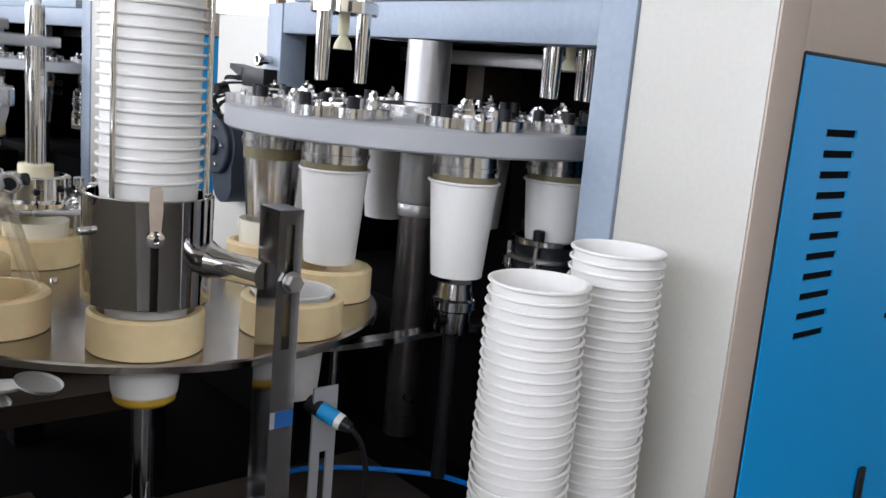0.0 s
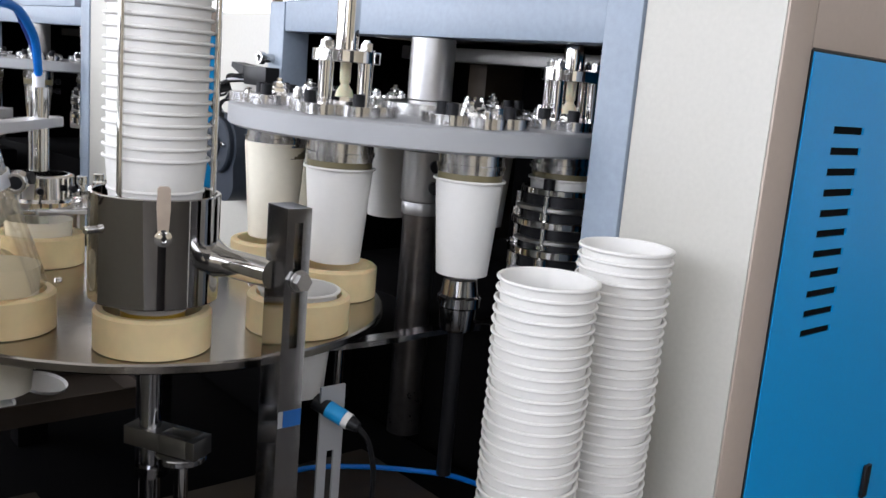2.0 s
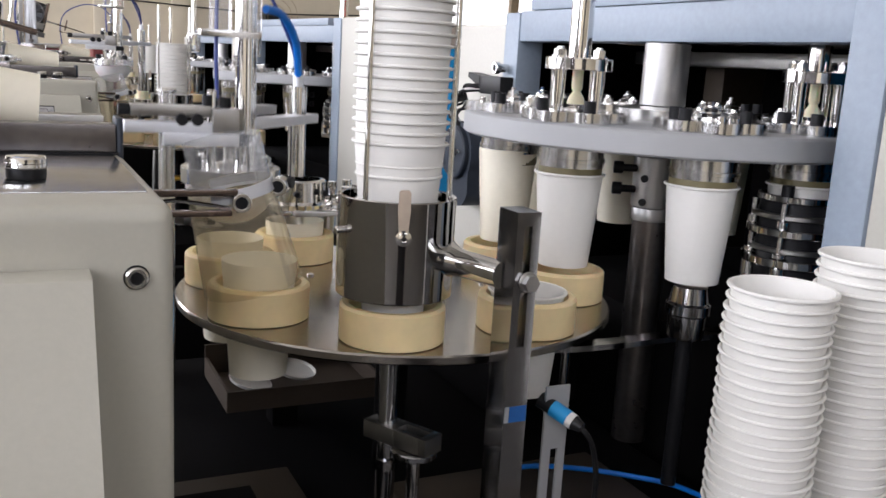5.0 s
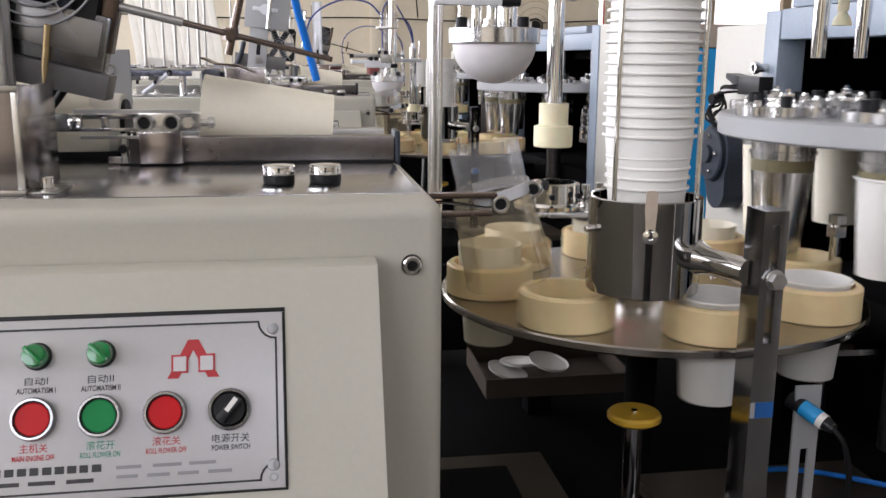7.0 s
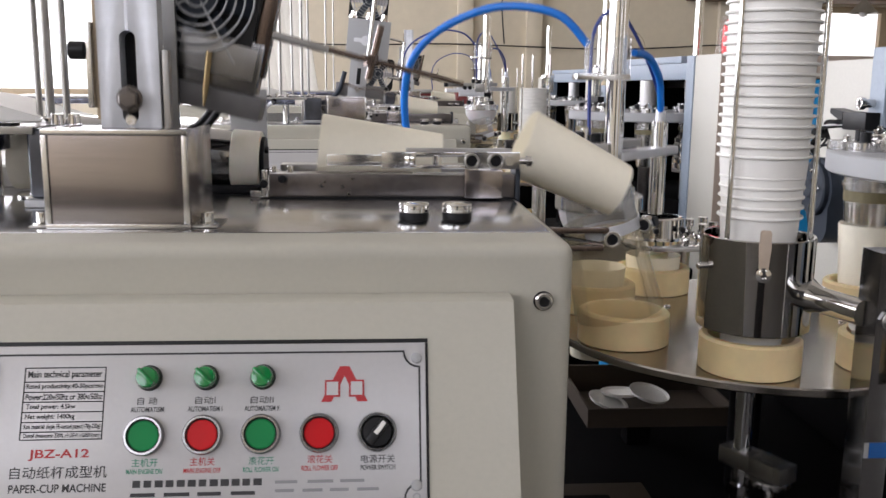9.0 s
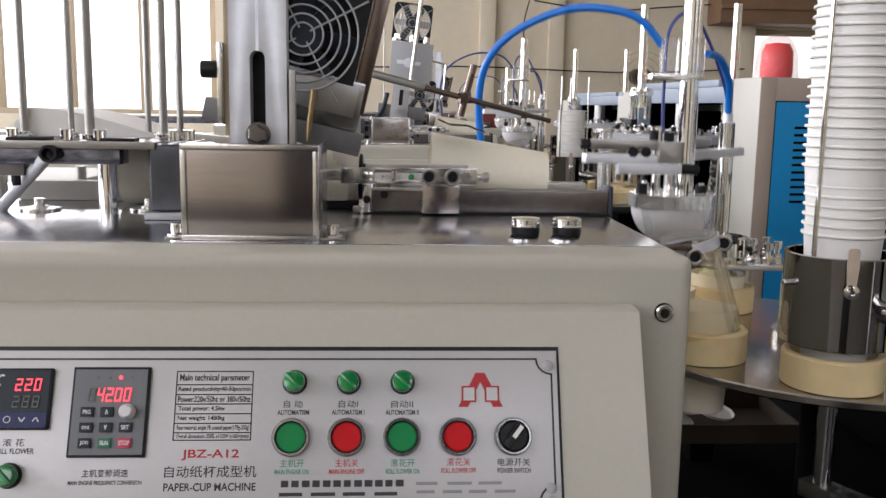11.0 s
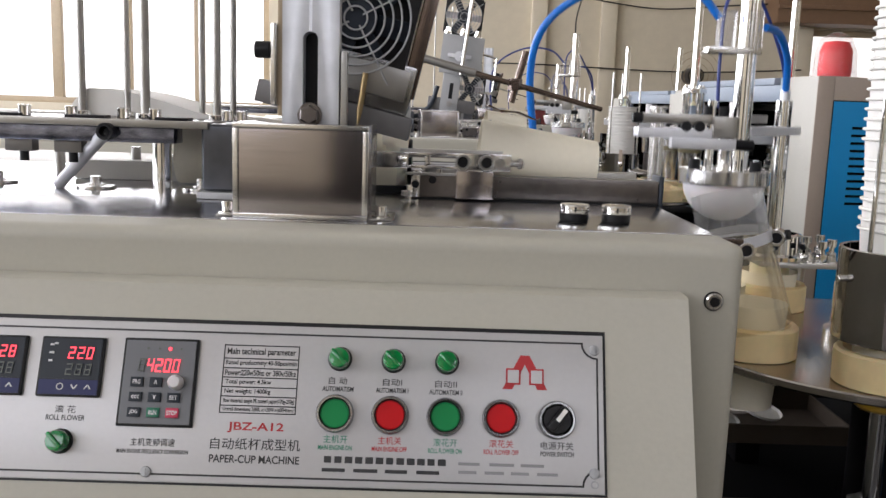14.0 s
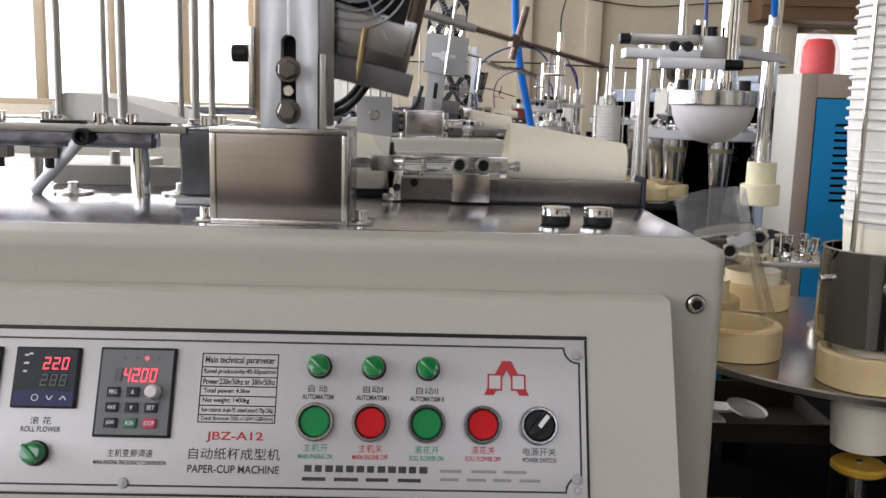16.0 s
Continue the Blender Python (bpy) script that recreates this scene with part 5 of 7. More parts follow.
def press_head(behind=False):
    """Lifting head: a silicone dome over one station and a nylon plug over the next, with air hoses."""
    x, y = ring_spot(6)
    qx, qy = ring_spot(5)
    root = thing("press_head", (x, y, 1.10), "lifting press head with grey silicone dome and nylon plug", "press head")
    bm = nb()
    lathe(bm, [(0, 1.083), (0.062, 1.083), (0.063, 1.084), (0.063, 1.1025), (0.062, 1.1035), (0, 1.1035)], (x, y, 0), 48)
    fl = part("flange", bm, BRIGHT, root)
    for k in range(6):
        a = radians(60 * k + 10)
        shared("cap_screw", SCREW_BLACK if k % 2 else NUT, fl, pose(x + 0.048 * math.cos(a), y + 0.048 * math.sin(a), 1.1035))
    bm = nb()
    lathe(bm, [(0.0574 * math.cos(a), 1.083 - 0.054 * math.sin(a)) for a in [radians(90 * k / 14) for k in range(14)]] + [(0, 1.029)], (x, y, 0), 48)
    part("dome", bm, RUBBER_GREY, root, "grey silicone dome")
    part("rod", cyl(nb(), (x + 0.018, y, 1.103), (x + 0.018, y, 1.42), 0.0135, seg=24), CHROME, root)
    part("side_rod", cyl(nb(), (x - 0.025, y, 1.103), (x - 0.025, y, 1.20), 0.0065, seg=16), CHROME, root)
    part("side_rod", cyl(nb(), (x + 0.002, y + 0.02, 1.103), (x + 0.002, y + 0.02, 1.16), 0.008, seg=16), STEEL, root)
    part("arm", box(nb(), (0.056, x - 0.018), (y - 0.014, y + 0.02), (1.146, 1.1595), 0.0015), ALU_LIGHT, root, "milled aluminium arm")
    part("arm", box(nb(), (0.100, x + 0.004), (y - 0.03, y - 0.0145), (1.132, 1.147), 0.0015), ALU_LIGHT, root)
    part("block", box(nb(), (x - 0.027, x + 0.006), (y - 0.02, y + 0.025), (1.148, 1.178), 0.0015), DULL, root)
    part("clamp_bar", box(nb(), (0.064, x - 0.0275), (y - 0.008, y + 0.02), (1.166, 1.18), 0.0015), DULL, root)
    d = Vector((qx - x - 0.02, qy - y, 0))
    m = Matrix.Translation((x + 0.02, y, 1.152)) @ Matrix.Rotation(math.atan2(d.y, d.x), 4, "Z")
    part("cross_arm", box(nb(), (0.0, d.length + 0.045), (-0.014, 0.014), (0, 0.013), 0.0015, m), ALU_LIGHT, root)
    part("top_arm", box(nb(), (0.0, d.length * 0.4), (-0.012, 0.012), (0.018, 0.03), 0.0015, m), ALU, root)
    for p, q in (((0.050, y + 0.004, 1.173), (0.064, y + 0.004, 1.173)), ((x - 0.045, y - 0.016, 1.163), (x - 0.045, y - 0.008, 1.163)), ((x - 0.064, y - 0.016, 1.163), (x - 0.064, y - 0.008, 1.163)), ((x - 0.03, y, 1.18), (x - 0.03, y, 1.194)), ((x - 0.008, y, 1.178), (x - 0.008, y, 1.192)), ((x + 0.004, y - 0.022, 1.139), (x + 0.03, y - 0.022, 1.139))):
        part("cap_screw", cyl(nb(), p, q, 0.0075, seg=16, chamfer=0.001), BLACK_OX, root)
    part("lock_screw", cyl(nb(), m @ Vector((d.length + 0.045, 0, 0.0065)), m @ Vector((d.length + 0.062, 0, 0.0065)), 0.0065, seg=14, chamfer=0.001), BLACK_OX, root)
    # clear air cylinder
    bm = nb()
    for dx in (-0.028, 0.026):
        lathe(bm, [(0, 1.275), (0.014, 1.275), (0.014, 1.325), (0, 1.325)], (x + 0.004 + dx * 0.7, y - 0.004, 0), 24)
    part("air_cylinder", bm, MILKY, root, "clear acrylic air cylinder")
    part("air_cylinder_base", box(nb(), (x - 0.042, x + 0.034), (y - 0.016, y + 0.016), (1.266, 1.2745), 0.001), STEEL, root)
    # plug on its rod
    bm = nb()
    lathe(bm, [(0, 0.997), (0.0225, 0.997), (0.0225, 0.964), (0.030, 0.962), (0.030, 0.932), (0.028, 0.930), (0, 0.930)], (qx, qy, 0), 40)
    part("plug", bm, CREAM, root, "stepped pale nylon plug")
    part("plug_rod", cyl(nb(), (qx, qy, 0.997), (qx, qy, 1.205), 0.0125, seg=24), CHROME, root)
    part("plug_fitting", cyl(nb(), (qx, qy, 1.205), (qx, qy, 1.222), 0.0075, seg=18), ALU_LIGHT, root)
    bm = nb()
    hose(bm, [(x - 0.025, y, 1.315), (x - 0.07, y, 1.356), (x - 0.15, y + 0.02, 1.366), (x - 0.225, y + 0.04, 1.338), (x - 0.268, y + 0.06, 1.295), (x - 0.280, y + 0.08, 1.235), (x - 0.270, y + 0.1, 1.15), (x - 0.254, y + 0.12, 1.085), (x - 0.240, y + 0.13, 1.03)], 0.0032 if behind else 0.0058, 10)
    part("air_hose", bm, HOSE_DARK if behind else HOSE_BLUE, root, "thin dark blue hose" if behind else "bright blue air hose")
    bm = nb()
    hose(bm, [(x + 0.045, y + 0.01, 1.305), (x + 0.075, y + 0.04, 1.30), (x + 0.105, y + 0.08, 1.27), (qx - 0.004, qy - 0.01, 1.235), (qx, qy, 1.215)], 0.0032 if behind else 0.0055, 10)
    part("air_hose", bm, HOSE_DARK if behind else HOSE_BLUE, root, "thin dark blue hose" if behind else "bright blue air hose")
    bm = nb()
    hose(bm, [(x - 0.018, y, 1.19), (x - 0.02, y, 1.26), (x - 0.012, y + 0.01, 1.34), (x + 0.03, y + 0.03, 1.36), (x + 0.1, y + 0.09, 1.27), (qx + 0.012, qy + 0.02, 1.19)], 0.0026, 8)
    part("thin_hose", bm, HOSE_DARK, root, "thin dark blue hose")
    return root


def cage_head(k, label, hook=0.0):
    """Four-rod head that comes down on a mould flange from above."""
    x, y = wheel_spot(k)
    root = thing("rod_head", (x, y, 1.15), label, "press head")
    part("shaft", cyl(nb(), (x, y, 1.150), (x, y, 1.45), 0.0145, seg=24), CHROME, root)
    bm = nb()
    lathe(bm, [(0, 1.135), (0.042, 1.135), (0.043, 1.136), (0.043, 1.149), (0.042, 1.15), (0, 1.15)], (x, y, 0), 40)
    fl = part("plate", bm, CHROME, root)
    for j in range(4):
        a = radians(11 + 90 * j)
        px, py = x + 0.0345 * math.cos(a), y + 0.0345 * math.sin(a)
        part("rod", cyl(nb(), (px, py, 1.052), (px, py, 1.135), 0.0075, 0.0094, seg=18), CHROME, root)
        shared("hex_nut", NUT, fl, pose(px, py, 1.15, 0, 0, 17 * j))
    bm = nb()
    lathe(bm, [(0, 1.135), (0.007, 1.135), (0.007, 1.112), (0.005, 1.108), (0.010, 1.10), (0.012, 1.092), (0, 1.092)], (x, y, 0), 20)
    part("nozzle", bm, CREAM, root, "pale suction nozzle")
    return root


def knurling_unit():
    x, y = wheel_spot(2)
    root = thing("knurling_unit", (x, y, 0.80), "stacked steel knurling unit with four posts", "knurling unit")
    for z, ro, h in ((0.912, 0.054, 0.009), (0.890, 0.060, 0.007), (0.868, 0.064, 0.010), (0.846, 0.060, 0.006), (0.828, 0.067, 0.011)):
        part("plate", tube(nb(), (x, y, z), (x, y, z + h), ro, 0.0508, 44, 0.0012), CHROME if h > 0.008 else DULL, root)
    part("liner", tube(nb(), (x, y, 0.8065), (x, y, 0.9145), 0.0506, 0.0470, 40), BLACK_OX, root, "dark knurling liner")
    for j in range(6):
        a = radians(25 + 60 * j)
        px, py = x + 0.0565 * math.cos(a), y + 0.0565 * math.sin(a)
        bm = nb()
        cyl(bm, (px, py, 0.806), (px, py, 0.9115), 0.0042, seg=14)
        cyl(bm, (px, py, 0.8785), (px, py, 0.8895), 0.0075, seg=16, chamfer=0.001)
        cyl(bm, (px, py, 0.8395), (px, py, 0.8455), 0.0085, seg=16, chamfer=0.001)
        cyl(bm, (px, py, 0.806), (px, py, 0.8275), 0.0095, seg=16, chamfer=0.001)
        part("post", bm, STEEL, root)
        if j % 2:
            shared("cap_screw", SCREW_BLACK, root, pose(px - 0.004 * math.cos(a), py - 0.004 * math.sin(a), 0.9212))
    bm = nb()
    cyl(bm, (x, y, 0.70), (x, y, 0.795), 0.036, seg=32)
    lathe(bm, [(0, 0.795), (0.064, 0.795), (0.064, 0.806), (0, 0.806)], (x, y, 0), 40)
    part("body", bm, DULL, root)
    return root


def plunger():
    x, y = ring_spot(0)
    root = thing("lift_plunger", (x, y, 0.667), "amber faced lifting plunger on a chromed rod", "plunger")
    bm = nb()
    lathe(bm, [(0, 0.655), (0.026, 0.655), (0.0315, 0.659), (0.0315, 0.664), (0.029, 0.667), (0, 0.667)], (x, y, 0), 36)
    part("pad", bm, AMBER, root, "amber polyurethane pad")
    part("rod", cyl(nb(), (x, y, 0.36), (x, y, 0.655), 0.0112, seg=24), POST_STEEL, root)
    part("pad_screw", cyl(nb(), (x, y, 0.667), (x, y, 0.669), 0.004, seg=12), CHROME, root)
    bm = nb()
    m = Matrix.Translation((x, y, 0.530)) @ Matrix.Rotation(radians(-62), 4, "Z")
    for xs, ys in (((-0.022, 0.022), (-0.015, 0.015)), ((0.0222, 0.056), (-0.015, -0.008)), ((0.0222, 0.056), (0.008, 0.015)), ((0.0562, 0.066), (-0.015, 0.015))):
        box(bm, xs, ys, (-0.010, 0.010), 0.001, m)
    arm = part("guide_arm", bm, DULL, root, "dark steel guide arm")
    part("guide_disc", cyl(nb(), m @ Vector((0.04, 0, -0.018)), m @ Vector((0.04, 0, -0.0105)), 0.026, seg=28, chamfer=0.001), POST_STEEL, arm)
    part("rod_nut", hexa(nb(), (x, y, 0.485), (x, y, 0.497), 0.016), POST_STEEL, root)
    part("guide_rod", cyl(nb(), m @ Vector((0.04, 0, -0.2)), m @ Vector((0.04, 0, -0.0182)), 0.0075, seg=16), CHROME, arm)
    return root


# ---- sleeve forming works on the cabinet ----


def cover_box():
    root = thing("steel_cover", (-0.345, 0.11, TABLE_Z), "brushed stainless steel cover box with folded lip and feet", "cover")
    x0, x1, y0, y1, z0, z1 = -0.4035, -0.2865, 0.066, 0.168, TABLE_Z + 0.0005, 1.0495
    w = 0.0015
    part("front_sheet", box(nb(), (x0, x1), (y0, y0 + w), (z0, z1), 0.0004), INOX, root)
    part("side_sheet", box(nb(), (x0, x0 + w), (y0 + w + 0.0002, y1), (z0, z1), 0.0004), INOX, root)
    part("side_sheet", box(nb(), (x1 - w, x1), (y0 + w + 0.0002, y1), (z0, z1), 0.0004), INOX, root)
    part("top_sheet", box(nb(), (x0 + w, x1 - w), (y0 + w + 0.0002, 0.098), (z1 - w, z1), 0.0004), INOX, root)
    bm = nb()
    for xs, zs in (((x0, x1), (z1 - 0.005, z1)), ((x0, x1), (z0, z0 + 0.004)), ((x0, x0 + 0.005), (z0 + 0.004, z1 - 0.005)), ((x1 - 0.005, x1), (z0 + 0.004, z1 - 0.005))):
        box(bm, xs, (y0 - 0.0016, y0 - 0.0001), zs, 0.0007)
    part("folded_lip", bm, STEEL, root, "bright folded steel lip")
    for a, b in ((x0 - 0.016, x0 + 0.0), (x1, x1 + 0.022)):
        foot = part("foot", box(nb(), (a, b), (y0 + 0.004, y0 + 0.05), (z0, z0 + 0.0016), 0.0004), DULL, root)
        c = (a + b) / 2
        bm = nb()
        cyl(bm, (c, y0 + 0.016, z0 + 0.0016), (c, y0 + 0.016, z0 + 0.0032), 0.0085, seg=20)
        cyl(bm, (c, y0 + 0.016, z0 + 0.003), (c, y0 + 0.016, z0 + 0.0125), 0.0055, seg=18, chamfer=0.0008)
        part("bolt", bm, CHROME, foot)
    return root


def dark_cover():
    root = thing("dark_steel_cover", (-0.45, 0.22, TABLE_Z), "dark polished steel side cover with rounded edges", "cover")
    part("shell", box(nb(), (-0.466, -0.412), (0.20, 0.28), (TABLE_Z + 0.008, 1.043), 0.006, seg=3), DARK_PLATE, root)
    part("base", box(nb(), (-0.470, -0.41), (0.196, 0.284), (TABLE_Z + 0.0005, TABLE_Z + 0.0075), 0.001), ALU, root)
    return root


def knob(x):
    root = thing("chrome_knob", (x, 0.118, TABLE_Z), "round chromed knob with black base on the table", "knob", "knobs on the table")
    bm = nb()
    lathe(bm, [(0, 0), (0.0128, 0), (0.0134, 0.001), (0.0134, 0.0070), (0.0128, 0.0076), (0, 0.0076)], (x, 0.118, TABLE_Z + 0.0003), 32)
    part("base", bm, BLACK, root)
    bm = nb()
    lathe(bm, [(0, 0.0076), (0.0134, 0.0076), (0.0140, 0.0084), (0.0140, 0.0108), (0.0134, 0.0112), (0.0140, 0.0117), (0.0140, 0.0142), (0.0128, 0.0158), (0.006, 0.0164), (0, 0.0164)], (x, 0.118, TABLE_Z + 0.0003), 36)
    part("cap", bm, CHROME, root)
    return root


def slide_rail():
    root = thing("slide_rail", (-0.13, 0.285, TABLE_Z), "dark ground steel slide rail on the table", "rail")
    part("bar", box(nb(), (-0.246, 0.016), (0.272, 0.300), (TABLE_Z + 0.002, 0.9935), 0.0008), RAIL_STEEL, root)
    part("back_bar", box(nb(), (-0.246, 0.016), (0.385, 0.412), (TABLE_Z + 0.002, 0.9935), 0.0008), DULL, root)
    part("shim", box(nb(), (-0.255, 0.018), (0.268, 0.42), (TABLE_Z + 0.0003, TABLE_Z + 0.0018)), BLACK_OX, root)
    part("end_stop", box(nb(), (0.0165, 0.0225), (0.272, 0.31), (0.955, 1.0), 0.003), COVER_GREY, root)
    bm = nb()
    box(bm, (-0.2535, -0.2475), (0.268, 0.276), (TABLE_Z + 0.002, 0.998), 0.0008)
    box(bm, (-0.2660, -0.2540), (0.269, 0.274), (TABLE_Z + 0.002, 0.9755), 0.0008)
    part("end_bracket", bm, STEEL, root)
    for xx, yy, zz in ((-0.2505, 0.2672, 0.9835), (-0.232, 0.2712, 0.9885)):
        part("bolt", cyl(nb(), (xx, yy, zz), (xx, yy - 0.006, zz), 0.0042, seg=14, chamfer=0.0008), BLACK_OX, root)
    for xx in (-0.243, -0.225):
        part("stud", cyl(nb(), (xx, 0.286, 0.9936), (xx, 0.286, 1.001), 0.0036, seg=12, chamfer=0.0006), CHROME, root)
    return root


def pusher():
    root = thing("pusher_clamp", (-0.18, 0.265, TABLE_Z), "reciprocating steel pusher bar with clamp block", "pusher")
    bm = nb()
    y0, y1 = 0.258, 0.2655
    box(bm, (-0.345, -0.288), (y0 + 0.002, y1), (1.0035, 1.0150), 0.0006)
    box(bm, (-0.288, -0.252), (y0, y1), (1.0010, 1.0180), 0.0006)
    for xs, zs in (((-0.252, -0.200), (1.0010, 1.0042)), ((-0.252, -0.200), (1.0148, 1.0180)), ((-0.234, -0.228), (1.0042, 1.0148))):
        box(bm, xs, (y0, y1), zs, 0.0004)
    box(bm, (-0.200, -0.1415), (y0, y1), (1.0005, 1.0185), 0.0006)
    bar = part("bar", bm, BRIGHT, root)
    part("rear_bar", box(nb(), (-0.262, -0.150), (0.2710, 0.2745), (1.0120, 1.0215), 0.0006), DULL, root)
    part("lower_bar", box(nb(), (-0.255, -0.2005), (0.2610, 0.2650), (0.9935, 0.9965), 0.0005), DULL, root)
    part("block", box(nb(), (-0.200, -0.160), (0.2575, 0.271), (TABLE_Z + 0.0025, 0.9995), 0.0008), INOX, root)
    for xx in (-0.1935, -0.168):
        bm = nb()
        tube(bm, (xx, y0, 1.0095), (xx, y0 - 0.009, 1.0095), 0.0082, 0.0060, 24, 0.0006)
        part("clamp_screw", bm, DULL, bar)
        part("socket", cyl(nb(), (xx, y0, 1.0095), (xx, y0 - 0.004, 1.0095), 0.0059, seg=20), BLACK_OX, bar)
    bm = nb()
    cyl(bm, (-0.153, y0, 1.0095), (-0.153, y0 - 0.003, 1.0095), 0.0058, seg=6)
    cyl(bm, (-0.1415, 0.262, 1.009), (-0.128, 0.262, 1.009), 0.0035, seg=12)
    hexa(bm, (-0.134, 0.262, 1.009), (-0.129, 0.262, 1.009), 0.0062)
    part("set_screw", bm, STEEL, bar)
    bm = nb()
    lathe(bm, [(0, 0), (0.0062, 0), (0.0056, 0.003), (0.003, 0.0042), (0, 0.0042)], seg=18, m=aim((-0.258, y0, 1.0095), (-0.258, y0 - 0.1, 1.0095)))
    part("screw", bm, CHROME, bar)
    part("finger", box(nb(), (-0.172, -0.162), (0.271, 0.312), (0.9985, 1.002), 0.0008), STEEL, root)
    return root


def feed_plate():
    root = thing("blank_feeder", (-0.75, 0.3, TABLE_Z), "steel blank feed plate on chromed legs with guide rods", "feeder")
    part("plate", box(nb(), (-1.35, -0.458), (0.20, 0.335), (1.0385, 1.0445), 0.001), RAIL_STEEL, root)
    part("plate", box(nb(), (-1.35, -0.458), (0.44, 0.52), (1.0385, 1.0445), 0.001), DULL, root)
    part("plate_edge", box(nb(), (-1.35, -0.458), (0.196, 0.1995), (1.0375, 1.0448), 0.0006), DULL, root)
    part("bar", box(nb(), (-1.35, -0.494), (0.205, 0.235), (1.0215, 1.038), 0.001), mat("scratched_steel", (0.26, 0.28, 0.38), 0.16, 1.0, vary=0.85, grain=70, bump=0.05, stain=30, brushed=(1, 1, 3)), root, "scratched dark steel bar")
    for xx, yy in ((-0.5215, 0.2535), (-1.2, 0.25), (-0.52, 0.47)):
        leg = part("leg", cyl(nb(), (xx, yy, TABLE_Z), (xx, yy, 1.038), 0.0098, seg=24), CHROME, root)
    m = aim((-0.637, 0.264, TABLE_Z + 0.004), (-0.56, 0.198, 1.032))
    bm = nb()
    cyl(bm, m @ Vector((0, 0, 0)), m @ Vector((0, 0, 0.116)), 0.0064, seg=18)
    strut = part("strut", bm, ALU_LIGHT, root)
    part("strut_end", tube(nb(), (-0.558, 0.203, 1.0325), (-0.558, 0.186, 1.0325), 0.0085, 0.0052, 22, 0.0006), BLACK_OX, strut)
    for xx, yy in ((-0.60, 0.272), (-0.487, 0.282), (-0.52, 0.44), (-0.72, 0.3), (-0.86, 0.27)):
        bm = nb()
        lathe(bm, [(0, 0), (0.021, 0), (0.021, 0.003), (0.009, 0.0034), (0.009, 0.005), (0.0055, 0.0055), (0.0055, 0.013), (0, 0.013)], (xx, yy, TABLE_Z + 0.0004), 24)
        part("clamp_foot", bm, STEEL, root)
    part("back_rail", box(nb(), (-0.665, -0.47), (0.375, 0.40), (TABLE_Z + 0.0004, 0.990), 0.001), PAPER, root)
    for xx in (-0.70, -0.605):
        part("sheet_post", cyl(nb(), (xx, 0.42, TABLE_Z), (xx, 0.42, 1.005), 0.006, seg=16), DULL, root)
    # guide rods round the stack
    for xx, yy, r in ((-0.627, 0.31, 0.0042), (-0.573, 0.30, 0.0034), (-0.537, 0.25, 0.0050), (-0.498, 0.33, 0.0034), (-0.469, 0.28, 0.0044), (-0.449, 0.27, 0.0036), (-0.75, 0.31, 0.0042), (-0.80, 0.25, 0.0050)):
        rod = part("guide_rod", cyl(nb(), (xx, yy, 1.0446), (xx, yy, 1.62), r, seg=16), DULL, root)
        part("rod_foot", cyl(nb(), (xx, yy, 1.0446), (xx, yy, 1.0505), r + 0.0055, seg=16, chamfer=0.0008), CHROME, rod)
    for xx, yy in ((-0.548, 0.214), (-0.515, 0.212), (-0.447, 0.235), (-0.433, 0.24), (-0.65, 0.218), (-0.605, 0.225)):
        part("cap_screw", cyl(nb(), (xx, yy, 1.0446), (xx, yy, 1.056), 0.0062, seg=18, chamfer=0.0008), CHROME, root)
    for xx in (-0.585, -0.50, -0.67):
        part("slide_shoe", box(nb(), (xx - 0.02, xx + 0.02), (0.206, 0.226), (1.0446, 1.0478), 0.0008), BLACK_OX, root)
    for xx in (-0.655, -0.605, -0.70):
        bm = nb()
        box(bm, (xx - 0.014, xx + 0.014), (0.212, 0.228), (1.009, 1.0213), 0.001)
        part("under_bracket", bm, HEATED, root)
        part("thumb_screw", cyl(nb(), (xx + 0.004, 0.216, 0.999), (xx + 0.004, 0.216, 1.009), 0.0045, seg=12), BLACK_OX, root)
    return root


def blank_stack():
    """Stack of fan-shaped white blanks, bowed upwards, on the feed plate."""
    root = thing("paper_blanks", (-0.55, 0.36, 1.0448), "bowed stack of white fan-shaped paper blanks", "paper stack")
    bm = nb()
    n, rows = 24, 6
    top, low = [], []
    for i in range(n + 1):
        u = i / n
        x = -0.648 + 0.165 * u
        bow = 0.028 * (math.sin(min(1, u / 0.17) * math.pi / 2) ** 1.2 if u < 0.17 else math.cos((u - 0.17) / 0.83 * math.pi / 2) ** 1.15) + 0.0025
        a, b = [], []
        for j in range(rows + 1):
            y = 0.315 + 0.15 * j / rows
            a.append(bm.verts.new((x, y, 1.0449 + bow)))
            b.append(bm.verts.new((x, y, 1.0449 + max(0.0, bow * 0.0))))
        top.append(a)
        low.append(b)
    for i in range(n):
        for j in range(rows):
            bm.faces.new((top[i][j], top[i + 1][j], top[i + 1][j + 1], top[i][j + 1]))
            bm.faces.new((low[i][j], low[i][j + 1], low[i + 1][j + 1], low[i + 1][j]))
        for j in (0, rows):
            bm.faces.new((low[i][j], low[i + 1][j], top[i + 1][j], top[i][j]))
    for i in (0, n):
        for j in range(rows):
            bm.faces.new((low[i][j], low[i][j + 1], top[i][j + 1], top[i][j]))
    part("blank_block", bm, PAPER, root)
    return root


